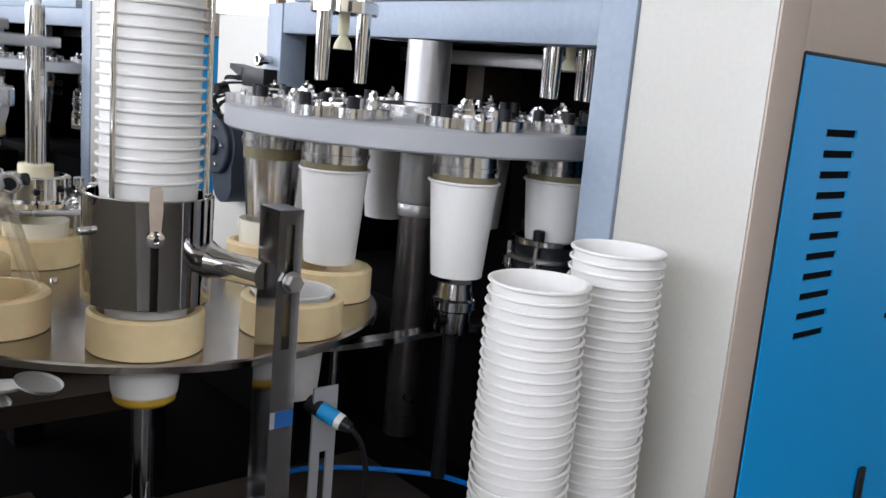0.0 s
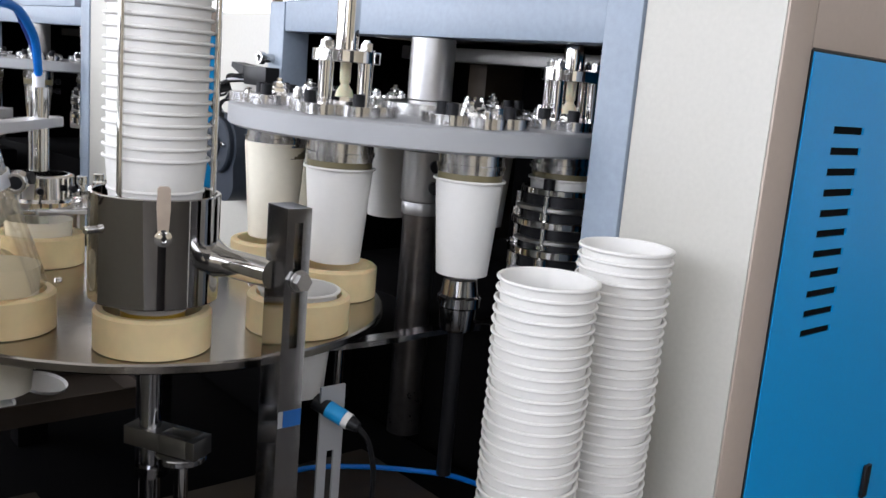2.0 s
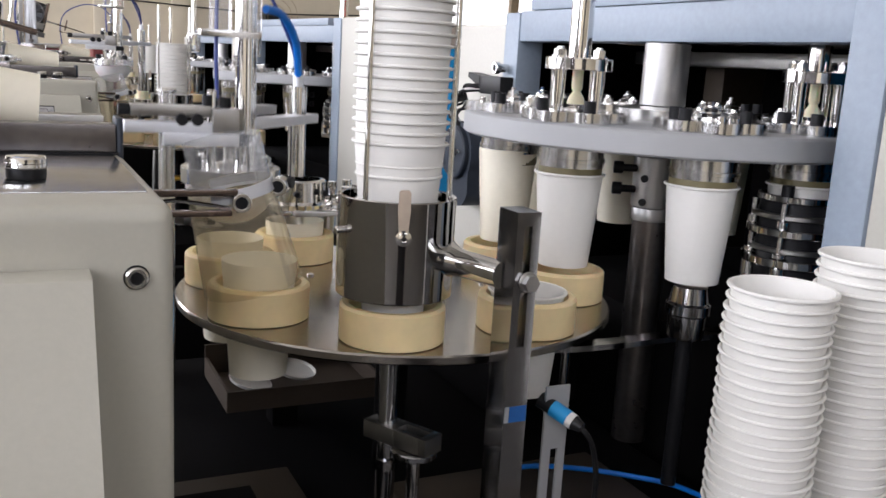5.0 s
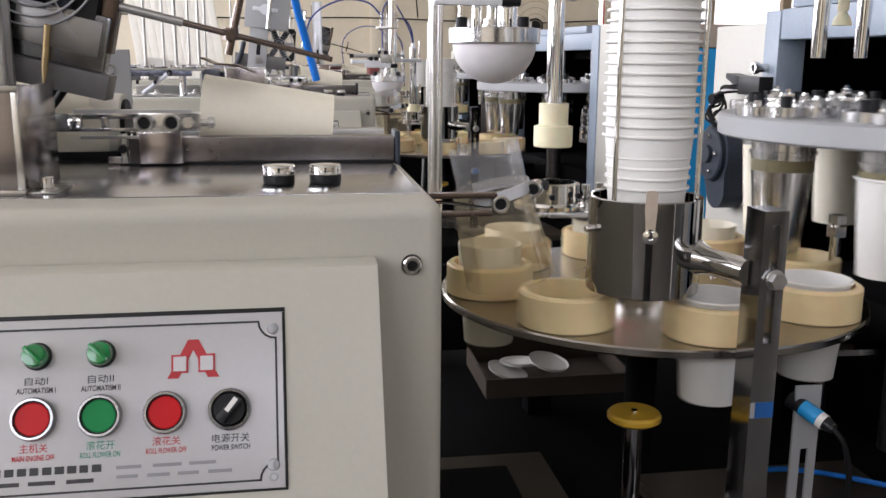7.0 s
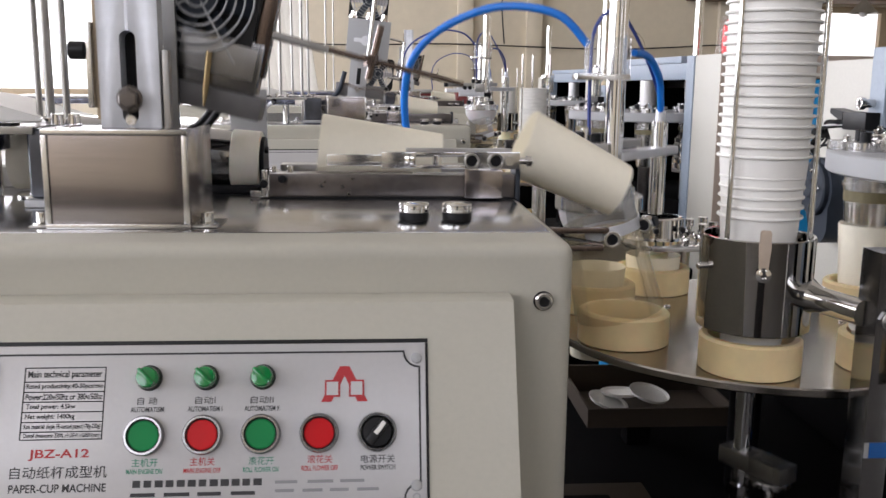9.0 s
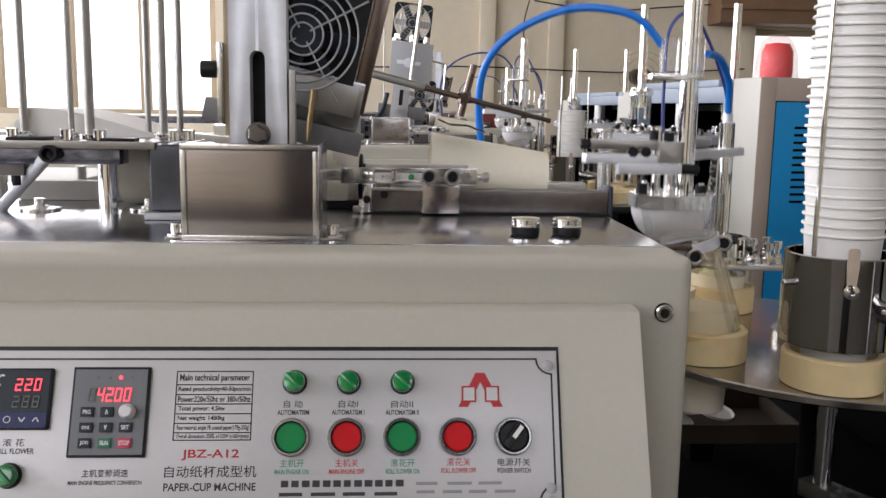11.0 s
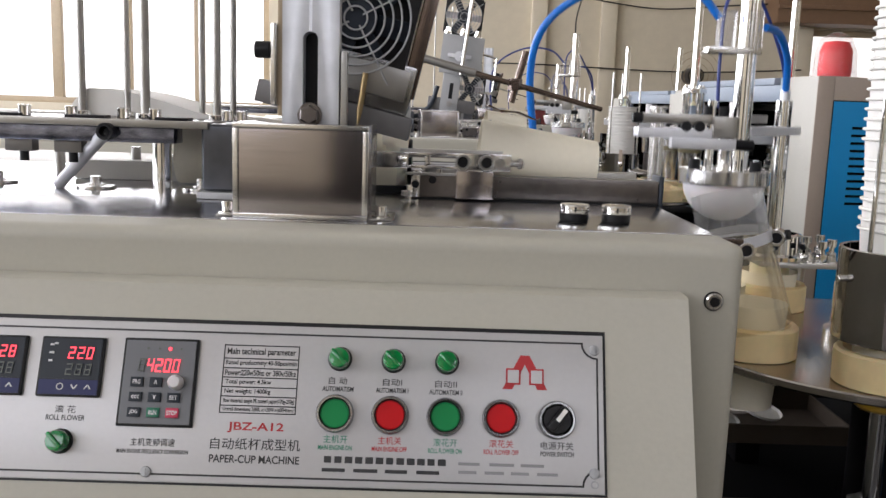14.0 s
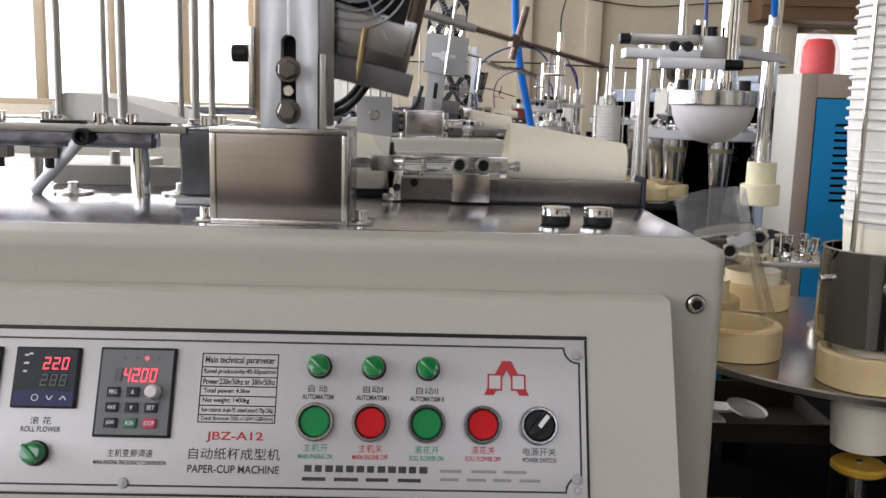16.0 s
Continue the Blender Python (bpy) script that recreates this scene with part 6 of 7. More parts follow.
def heater_post():
    root = thing("heater_post", (-0.345, 0.13, TABLE_Z), "slotted aluminium post carrying the heater slide", "post")
    x0, x1, y0, y1, z0, z1 = -0.3703, -0.3188, 0.119, 0.137, TABLE_Z + 0.0005, 1.39
    xa, xb, zlo, zhi = -0.3517, -0.3380, 1.052, 1.131
    xm, r = (xa + xb) / 2, (xb - xa) / 2
    bm = nb()
    # two halves meet on the slot's middle line; the slot ends are round
    for side in (-1, 1):
        xo = x0 if side < 0 else x1
        low = [(xm + side * r * math.sin(a), zlo + r - r * math.cos(a)) for a in [math.pi / 2 * k / 6 for k in range(7)]]
        high = [(xm + side * r * math.cos(a), zhi - r + r * math.sin(a)) for a in [math.pi / 2 * k / 6 for k in range(7)]]
        prism(bm, [(xo, z0), (xm, z0)] + low + high + [(xm, z1), (xo, z1)], y1 - y0, Matrix(((1, 0, 0, 0), (0, 0, 1, y0), (0, 1, 0, 0), (0, 0, 0, 1))))
    bmesh.ops.remove_doubles(bm, verts=bm.verts, dist=1e-5)
    part("plate", bm, SCUFFED, root, "scuffed aluminium plate")
    part("slot_backing", box(nb(), (xa - 0.002, xb + 0.002), (y1 + 0.001, y1 + 0.003), (1.046, 1.137)), BLACK_OX, root)
    part("side_bar", box(nb(), (-0.3180, -0.3120), (y0 + 0.004, y1 - 0.002), (z0, 1.115), 0.001), DULL, root)
    part("edge_bar", box(nb(), (-0.3820, -0.3765), (0.124, 0.133), (1.065, 1.138), 0.001), STEEL, root)
    part("edge_bar", box(nb(), (-0.3764, -0.3712), (0.129, 0.136), (1.055, 1.37), 0.001), WINDOW_FRAME, root)
    part("thumb_knob", cyl(nb(), (-0.3965, 0.128, 1.114), (-0.3823, 0.128, 1.114), 0.0078, seg=18, chamfer=0.001), BLACK, root)
    return root


def guide_bolts():
    """The two bolt heads that ride up and down in the post's slot."""
    root = thing("guide_bolts", (-0.345, 0.12, 1.08), "two hexagon bolts riding in the post slot", "bolts")
    for z in (1.1015, 1.0645):
        bm = nb()
        cyl(bm, (-0.345, 0.1185, z), (-0.345, 0.1168, z), 0.0112, seg=28, chamfer=0.0006)
        lathe(bm, [(0, 0), (0.0092, 0), (0.0092, 0.0054), (0.0075, 0.007), (0, 0.0072)], seg=6, m=aim((-0.345, 0.1168, z), (-0.345, 0.0, z)) @ Matrix.Rotation(z * 9, 4, "Z"))
        part("hex_bolt", bm, RAIL_STEEL, root)
    part("shank", cyl(nb(), (-0.345, 0.1186, 1.083), (-0.345, 0.1395, 1.083), 0.0045, seg=12), STEEL, root)
    part("clamp_plate", box(nb(), (-0.356, -0.334), (0.1405, 0.146), (1.055, 1.111), 0.001), DULL, root)
    return root


def heater_slide():
    """Slide with axial fan, heater block and pressing rod, which dips at every stroke."""
    root = thing("heater_slide", (-0.30, 0.25, 1.13), "hot air slide with black axial fan and pressing rod", "heater")
    part("carrier", box(nb(), (-0.38, -0.335), (0.2295, 0.236), (1.05, 1.30), 0.001), DULL, root)
    m = pose(-0.316, 0.258, 1.205, 0, 13, 0)
    s = 0.0615
    # square fan frame with a round bore
    bm = nb()
    n = 48
    ring_o, ring_i = [], []
    for y in (-0.0125, 0.0125):
        o, i = [], []
        for k in range(n):
            a = 2 * math.pi * (k + 0.5) / n
            c, d = math.cos(a), math.sin(a)
            f = s / max(abs(c), abs(d))
            o.append(bm.verts.new(m @ Vector((c * f, y, d * f))))
            i.append(bm.verts.new(m @ Vector((c * 0.058, y, d * 0.058))))
        ring_o.append(o)
        ring_i.append(i)
    for k in range(n):
        j = (k + 1) % n
        bm.faces.new((ring_o[0][k], ring_o[0][j], ring_i[0][j], ring_i[0][k]))
        bm.faces.new((ring_o[1][k], ring_i[1][k], ring_i[1][j], ring_o[1][j]))
        bm.faces.new((ring_o[0][k], ring_o[1][k], ring_o[1][j], ring_o[0][j]))
        bm.faces.new((ring_i[0][k], ring_i[0][j], ring_i[1][j], ring_i[1][k]))
    fan = part("fan", bm, BLACK, root, "square black axial fan with wire guard")
    bm = nb()
    for r in (0.012, 0.021, 0.030, 0.039, 0.048, 0.057):
        hose(bm, [m @ Vector((r * math.cos(a), -0.0165, r * math.sin(a))) for a in [2 * math.pi * k / 24 for k in range(25)]], 0.0011, 6, 2)
    for deg in (40, 130, 220, 310):
        c, d = math.cos(radians(deg)), math.sin(radians(deg))
        hose(bm, [m @ Vector((0.008 * c, -0.015, 0.008 * d)), m @ Vector((0.076 * c, -0.015, 0.076 * d))], 0.0011, 6, 1)
    part("wire_guard", bm, ALU, fan)
    bm = nb()
    cyl(bm, m @ Vector((0, -0.011, 0)), m @ Vector((0, 0.012, 0)), 0.021, seg=24)
    part("rotor_hub", bm, COVER_GREY, fan)
    for k in range(7):
        b = m @ Matrix.Rotation(2 * math.pi * k / 7, 4, "Y") @ Matrix.Translation((0.0385, 0, 0)) @ Matrix.Rotation(radians(35), 4, "X")
        part("blade", box(nb(), (-0.0175, 0.0175), (-0.001, 0.001), (-0.012, 0.012), 0, b), COVER_GREY, fan)
    part("fan_duct", box(nb(), (-s + 0.001, s - 0.001), (0.0130, 0.034), (-s + 0.001, s - 0.001), 0.002, m), BLACK, root)
    part("side_plate", box(nb(), (0.0625, 0.0780), (-0.004, 0.02), (-0.066, 0.07), 0.0015, m), TINT_BROWN, root)
    # heater block below the fan
    b = pose(-0.295, 0.258, 1.150, 0, 13, 0)
    part("heater_block", box(nb(), (-0.092, 0.042), (-0.012, 0.02), (-0.036, 0.016), 0.003, b), HEATER_STEEL, root, "heat-tinted bright steel heater box")
    part("heater_cap", box(nb(), (-0.040, 0.036), (-0.0135, -0.0122), (-0.022, 0.010), 0.0004, b), DULL, root)
    part("heater_shoe", box(nb(), (-0.116, 0.050), (-0.016, 0.022), (-0.060, -0.0365), 0.001, b), SHOE, root)
    bm = nb()
    hose(bm, [b @ Vector((0.004, 0.030, -0.056)), b @ Vector((-0.006, 0.034, -0.078)), b @ Vector((-0.020, 0.036, -0.094)), b @ Vector((-0.052, 0.034, -0.106))], 0.0040, 10)
    hose(bm, [b @ Vector((-0.004, 0.036, -0.056)), b @ Vector((-0.014, 0.040, -0.076)), b @ Vector((-0.028, 0.041, -0.090)), b @ Vector((-0.052, 0.036, -0.104))], 0.0034, 10)
    part("heater_cable", bm, BLACK, root)
    for u in (-0.080, -0.062):
        part("heater_pin", cyl(nb(), b @ Vector((u, -0.018, -0.034)), b @ Vector((u, -0.018, 0.012)), 0.0048, seg=14, chamfer=0.001), DULL, root)
    part("brass_rod", lathe(nb(), [(0, 0), (0.0012, 0.001), (0.0031, 0.016), (0.0031, 0.054), (0, 0.054)], seg=16, m=aim((-0.3120, 0.237, 1.096), (-0.3045, 0.237, 1.150))), BRASS, root)
    # pressing rod with its cross pin and curved shoe
    p, q = Vector((-0.252, 0.26, 1.169)), Vector((-0.045, 0.31, 1.120))
    rod = part("pressing_rod", cyl(nb(), p, q, 0.0034, 0.0028, seg=12), TINT_BROWN, root)
    part("rod_sleeve", cyl(nb(), p, p + (q - p) * 0.3, 0.0043, seg=12), DULL, rod)
    c = p + (q - p) * 0.51
    bm = nb()
    cyl(bm, c + Vector((0.012, 0.004, 0.036)), c + Vector((-0.002, 0.004, -0.020)), 0.0038, seg=12)
    hexa(bm, c + Vector((0.001, 0, -0.006)), c + Vector((0.001, 0, 0.006)), 0.008)
    part("cross_pin", bm, TINT_BROWN, rod)
    bm = nb()
    base = c + Vector((-0.006, 0.005, -0.030))
    prism(bm, [(-0.022, 0.006), (-0.008, 0.0), (0.012, -0.001), (0.03, -0.008), (0.03, -0.0065), (0.012, 0.0008), (-0.008, 0.0018), (-0.021, 0.0075)], 0.05, Matrix(((1, 0, 0, base.x), (0, 0, 1, base.y - 0.02), (0, 1, 0, base.z), (0, 0, 0, 1))))
    part("curved_shoe", bm, TINT_BROWN, rod)
    return root


def mandrel():
    root = thing("wrapping_mandrel", (-0.35, 0.34, 1.005), "dark polished wrapping mandrel with a pale nylon end ring", "mandrel")
    part("core", cyl(nb(), (-0.462, 0.342, 1.0135), (-0.2935, 0.342, 1.0035), 0.0375, 0.0320, seg=40), TUBE_STEEL, root, "dark polished tapered core")
    part("end_ring", cyl(nb(), (-0.2933, 0.342, 1.0035), (-0.2620, 0.342, 1.0020), 0.0335, 0.0322, seg=40, chamfer=0.0012), PALE_NYLON, root, "white nylon end ring")
    bm = nb()
    cyl(bm, (-0.2618, 0.342, 1.002), (-0.2570, 0.342, 1.002), 0.0265, seg=32, chamfer=0.001)
    for dz in (-0.012, 0.012):
        cyl(bm, (-0.2570, 0.333, 1.002 + dz), (-0.2530, 0.333, 1.002 + dz), 0.004, seg=12)
    part("end_plate", bm, BLACK_OX, root)
    bm = nb()
    box(bm, (-0.345, -0.270), (0.325, 0.362), (TABLE_Z + 0.0005, 0.9655), 0.003)
    box(bm, (-0.352, -0.262), (0.318, 0.370), (TABLE_Z + 0.0004, TABLE_Z + 0.009), 0.0015)
    part("saddle", bm, BLACK_OX, root, "black saddle block under the mandrel")
    part("stand", box(nb(), (-0.47, -0.44), (0.315, 0.365), (TABLE_Z + 0.0005, 1.03), 0.003), DULL, root)
    bm = nb()
    box(bm, (-0.305, -0.262), (0.398, 0.402), (TABLE_Z + 0.002, 1.080), 0.001)
    clip = part("clip_plate", bm, ALU, root)
    part("clip_hole", tube(nb(), (-0.2835, 0.3978, 1.058), (-0.2835, 0.3968, 1.058), 0.0068, 0.0046, 20, 0.0002), STEEL, clip)
    return root


def fan_on(root, m, s, name="fan"):
    """A square axial fan with wire guard, facing the pose's -y."""
    bm = nb()
    n = 40
    rings = []
    for y in (-s * 0.2, s * 0.2):
        o, i = [], []
        for k in range(n):
            a = 2 * math.pi * (k + 0.5) / n
            c, d = math.cos(a), math.sin(a)
            f = s / max(abs(c), abs(d))
            o.append(bm.verts.new(m @ Vector((c * f, y, d * f))))
            i.append(bm.verts.new(m @ Vector((c * s * 0.94, y, d * s * 0.94))))
        rings.append((o, i))
    (o0, i0), (o1, i1) = rings
    for k in range(n):
        j = (k + 1) % n
        bm.faces.new((o0[k], o0[j], i0[j], i0[k]))
        bm.faces.new((o1[k], i1[k], i1[j], o1[j]))
        bm.faces.new((o0[k], o1[k], o1[j], o0[j]))
        bm.faces.new((i0[k], i0[j], i1[j], i1[k]))
    fan = part(name, bm, BLACK, root, "square black axial fan with wire guard")
    bm = nb()
    for r in (0.2, 0.35, 0.5, 0.65, 0.8, 0.93):
        hose(bm, [m @ Vector((s * r * math.cos(a), -s * 0.27, s * r * math.sin(a))) for a in [2 * math.pi * k / 20 for k in range(21)]], 0.0011, 5, 2)
    for deg in (40, 130, 220, 310):
        c, d = s * math.cos(radians(deg)), s * math.sin(radians(deg))
        hose(bm, [m @ Vector((0.12 * c, -s * 0.25, 0.12 * d)), m @ Vector((1.2 * c, -s * 0.25, 1.2 * d))], 0.0011, 5, 1)
    part("wire_guard", bm, ALU, fan)
    part("rotor_hub", cyl(nb(), m @ Vector((0, -s * 0.18, 0)), m @ Vector((0, s * 0.2, 0)), s * 0.34, seg=20), COVER_GREY, fan)
    for k in range(6):
        b = m @ Matrix.Rotation(2 * math.pi * k / 6, 4, "Y") @ Matrix.Translation((s * 0.62, 0, 0)) @ Matrix.Rotation(radians(35), 4, "X")
        part("blade", box(nb(), (-s * 0.28, s * 0.28), (-0.001, 0.001), (-s * 0.2, s * 0.2), 0, b), RUBBER_GREY if k % 3 == 0 else COVER_GREY, fan)
    return fan


def rear_heater():
    """The taller heater unit of the machine behind, leaning on its bracket."""
    root = thing("heater_unit", (-0.20, 2.25, TABLE_Z), "leaning heater unit with two black axial fans on a steel bracket", "heater")
    lean = pose(-0.205, 2.25, 1.002, 0, 6, 0)
    part("post", box(nb(), (-0.030, 0.026), (-0.012, 0.006), (-0.055, 0.165), 0.001, lean), ALU, root)
    part("slot", box(nb(), (-0.006, 0.006), (-0.0135, -0.0122), (0.085, 0.135), 0.0004, lean), BLACK_OX, root)
    for z in (0.068, 0.028):
        part("bolt", hexa(nb(), lean @ Vector((0.0, -0.0122, z)), lean @ Vector((0.0, -0.022, z)), 0.0105), DULL, root)
    part("bracket", box(nb(), (-0.048, 0.086), (-0.018, 0.012), (0.165, 0.288), 0.002, lean), ALU, root, "milled steel bracket")
    bm = nb()
    cyl(bm, lean @ Vector((0.012, -0.0182, 0.222)), lean @ Vector((0.012, -0.026, 0.222)), 0.016, seg=20)
    box(bm, (-0.026, 0.05), (-0.024, -0.0184), (0.216, 0.228), 0.001, lean)
    part("clamp", bm, ALU_LIGHT, root)
    for x, z in ((-0.034, 0.2885), (0.062, 0.2885), (0.015, 0.2885)):
        bm = nb()
        cyl(bm, lean @ Vector((x, -0.004, z)), lean @ Vector((x, -0.004, z + 0.008)), 0.013, seg=18)
        hexa(bm, lean @ Vector((x, -0.004, z + 0.008)), lean @ Vector((x, -0.004, z + 0.02)), 0.009)
        part("bolt", bm, CHROME, root)
    fan_on(root, lean @ Matrix.Translation((0.010, 0.03, 0.350)), 0.062)
    fan_on(root, lean @ Matrix.Translation((0.060, 0.035, 0.125)), 0.050)
    part("tie_rod", cyl(nb(), lean @ Vector((0.024, -0.04, 0.165)), lean @ Vector((0.030, -0.04, 0.46)), 0.0065, seg=12), STEEL, root)
    part("shoe", box(nb(), (-0.07, 0.085), (-0.005, 0.03), (0.045, 0.085), 0.002, lean), SHOE, root)
    bm = nb()
    hose(bm, [lean @ Vector((-0.045, -0.01, 0.12)), lean @ Vector((-0.058, -0.012, 0.06)), lean @ Vector((-0.09, -0.012, 0.02)), lean @ Vector((-0.13, -0.01, 0.012))], 0.0075, 10)
    part("cable", bm, COVER_GREY, root)
    bm = nb()
    hose(bm, [lean @ Vector((0.087, -0.006, 0.238)), lean @ Vector((0.128, -0.006, 0.232)), lean @ Vector((0.132, -0.006, 0.224)), lean @ Vector((0.132, -0.006, 0.13)), lean @ Vector((0.118, -0.006, 0.118)), lean @ Vector((0.09, -0.006, 0.118))], 0.0034, 8, 4)
    part("handle", bm, STEEL, root, "bent wire handle")
    part("foot", box(nb(), (-0.26, -0.155), (2.215, 2.275), (TABLE_Z, TABLE_Z + 0.012), 0.002), DULL, root)
    return root


# ---- paper cups ----


def cup_mesh(r, h, name, rim=True, material=PAPER):
    """A thin tapered paper cup with recessed bottom, standing on the origin, and its rolled rim."""
    bm = nb()
    rb, t = r * 0.72, 0.0007
    wall = r - 0.0031
    prof = [(0, 0.006), (rb - 0.0008, 0.006), (rb - 0.0006, 0.0), (rb, 0.0), (wall, h - (0.0015 if rim else 0)), (wall - t, h - (0.001 if rim else 0)), (rb - 0.001, 0.0065), (0, 0.0065)]
    lathe(bm, prof, seg=40)
    body = ready(bm, name, material)
    if not rim:
        bm = nb()
        lathe(bm, [(rb + 0.0001, 0.0006), (rb + 0.0007, 0.0006), (wall + 0.0007, h - 0.0006), (wall + 0.0001, h - 0.0006)], seg=4, start=radians(200), sweep=radians(14), loop=True)
        return body, ready(bm, "side_seam", material)
    bm, rr = nb(), 0.0019
    lathe(bm, [(wall + rr * 0.85 + rr * math.cos(a), h - rr + rr * math.sin(a)) for a in [radians(45 * v) for v in range(8)]], seg=40, loop=True)
    return body, ready(bm, "rolled_rim", material)


CUP_R, CUP_H = 0.0465, 0.124
CUP = cup_mesh(CUP_R, CUP_H, "cup_wall")
SLEEVE = cup_mesh(CUP_R - 0.0005, 0.136, "sleeve_wall", False, SLEEVE_PAPER)
TUBE_CUP = cup_mesh(0.0512, 0.125, "cup_wall", True, PAPER)
STACK_CUP = cup_mesh(0.0485, 0.124, "cup_wall")


def paper_cup(pair, m, label, group, name="paper_cup"):
    """One cup: its wall with bottom, and the rolled rim where it has one."""
    root = new(name)
    root.empty_display_size = 0.02
    root.matrix_world = m
    for me in pair:
        if me:
            new(me.name.split(".")[0], me).parent = root
    return tagged(root, label, "cup", group)


def beacon(x, y, z):
    root = thing("warning_beacon", (x, y, z), "red warning beacon wrapped in clear plastic", "beacon")
    bm = nb()
    lathe(bm, [(0, 0.05), (0.048, 0.05), (0.05, 0.065), (0.048, 0.13), (0.036, 0.155), (0, 0.160)], (x, y, z), 28)
    part("lens", bm, RED_LENS, root, "red ribbed lens")
    bm = nb()
    lathe(bm, [(0, 0.0005), (0.052, 0.0005), (0.052, 0.048), (0, 0.048)], (x, y, z), 28)
    part("base", bm, PAPER, root)
    bm = nb()
    lathe(bm, [(0.070, 0.001), (0.073, 0.03), (0.064, 0.07), (0.061, 0.12), (0.048, 0.165), (0.014, 0.185), (0, 0.182)], (x, y, z), 22)
    for v in bm.verts:
        v.co += Vector((noise.noise(v.co * 60), noise.noise(v.co * 60 + Vector((9, 0, 0))), 0)) * 0.006
    part("plastic_wrap", bm, WRAP, root, "loose clear plastic wrap")
    return root

# ---- build the machine ----
fixed, moving = [], {}
fixed += [control_cabinet(), wheel_column(), housing(), deck(), stacking_tube(), slotted_post(), sensor_bracket(), air_hose_low(), link_lever(), scrap_tray()]
for k, (x, y, tilt) in enumerate(((0.232, 0.655, 6), (0.260, 0.680, -5), (0.300, 0.660, 11))):
    fixed.append(scrap_disc(k, x, y, 0.591 + 0.005 * k, tilt))
fixed += [parts_box(0.285)]
fixed += [guide_post(0.655, 0.475, 0.5205, 0.865, 0.0075), belt_cover(), limit_switch(), chute(), back_station()]
fixed += [cover_box(), dark_cover(), knob(-0.0985), knob(-0.0595), slide_rail(), feed_plate(), blank_stack(), mandrel()]
heater_stand = heater_post()
fixed.append(heater_stand)
moving["ring_table"] = ring_table()
moving["wheel"] = mould_wheel()
moving["press"] = press_head()
moving["cage"] = cage_head(0, "chromed four-rod head above the mould wheel")
moving["cage_far"] = cage_head(2, "chromed four-rod head above the mould wheel")
moving["spline"] = spline_rod(0.142, 0.82, 0.70, 1.185, 0.0118)
moving["lift"] = lift_cylinder()
moving["knurl"] = knurling_unit()
moving["plunger"] = plunger()
moving["pusher"] = pusher()
moving["heater"] = heater_slide()
moving["bolts"] = guide_bolts()

# stacks of finished cups standing on the base beside the housing
STACK_STEP = 0.0104
for x, y, top, lean in ((0.5545, -0.004, 0.884, 0.0), (0.6745, 0.004, 0.906, 0.0)):
    count = int((top - 0.124 - 0.5215) / STACK_STEP) + 1
    for k in range(count):
        z = top - 0.124 - STACK_STEP * k
        rnd = random.Random(k * 7 + int(x * 1000))
        paper_cup(STACK_CUP, pose(x + rnd.uniform(-0.0009, 0.0009), y + rnd.uniform(-0.0009, 0.0009), z, 0, 0, rnd.uniform(0, 360)), "white paper cup with rolled rim in a tall stack", "stack of finished cups")
bm = nb()
box(bm, (0.45, 0.784), (-0.062, 0.0295), (0.50, 0.52), 0.003)
shelf = thing("cup_shelf", (0.62, -0.01, 0.50), "dark painted ledge holding the cup stacks", "ledge")
part("board", bm, DECK, shelf)
part("post", box(nb(), (0.60, 0.64), (-0.03, 0.01), (0.0, 0.4995), 0.003), DARK, shelf)

# ---- how the works move: one stroke every PERIOD seconds ----
PERIOD, START = 1.477, 0.965


def along(ph, table):
    """A value that runs straight between (phase, value) pairs over one stroke."""
    for (a, u), (b, v) in zip(table, table[1:]):
        if ph <= b:
            k = (ph - a) / (b - a)
            return tuple(p + (q - p) * k for p, q in zip(u, v)) if isinstance(u, tuple) else u + (v - u) * k
    return table[-1][1]


def eased(ph, table):
    """A value that glides between (phase, value) pairs over one stroke."""
    for (a, u), (b, v) in zip(table, table[1:]):
        if ph <= b:
            k = (ph - a) / (b - a)
            k = k * k * (3 - 2 * k)
            return u + (v - u) * k
    return table[-1][1]


PROUD = 0.008
INDEX = [(0, 0.0), (0.17, 1.0), (1, 1.0)]
PLUNGE = [(0, 0.0), (0.22, 0.0), (0.30, 0.020), (0.347, 0.051), (0.362, 0.060), (0.378, 0.070), (0.409, 0.098), (0.46, 0.142), (0.50, 0.146), (0.68, 0.146), (0.716, 0.132), (0.763, 0.118), (0.81, 0.09), (0.92, 0.020), (1, 0.0)]
PRESS = [(0, -0.004), (0.03, 0.006), (0.10, 0.012), (0.148, 0.007), (0.216, -0.013), (0.284, -0.062), (0.351, -0.100), (0.419, -0.155), (0.487, -0.202), (0.555, -0.225), (0.622, -0.227), (0.69, -0.212), (0.757, -0.170), (0.825, -0.113), (0.893, -0.067), (0.961, -0.022), (1, -0.004)]
CAGE = [(0, 0.025), (0.12, 0.025), (0.347, -0.008), (0.47, -0.070), (0.81, -0.070), (0.96, 0.02), (1, 0.025)]
KNURL = [(0, -0.085), (0.33, -0.07), (0.48, 0.0), (0.83, 0.0), (0.95, -0.085), (1, -0.085)]
RAISE = [(0, -0.085), (0.20, -0.085), (0.36, 0.0), (0.82, 0.0), (0.96, -0.085), (1, -0.085)]
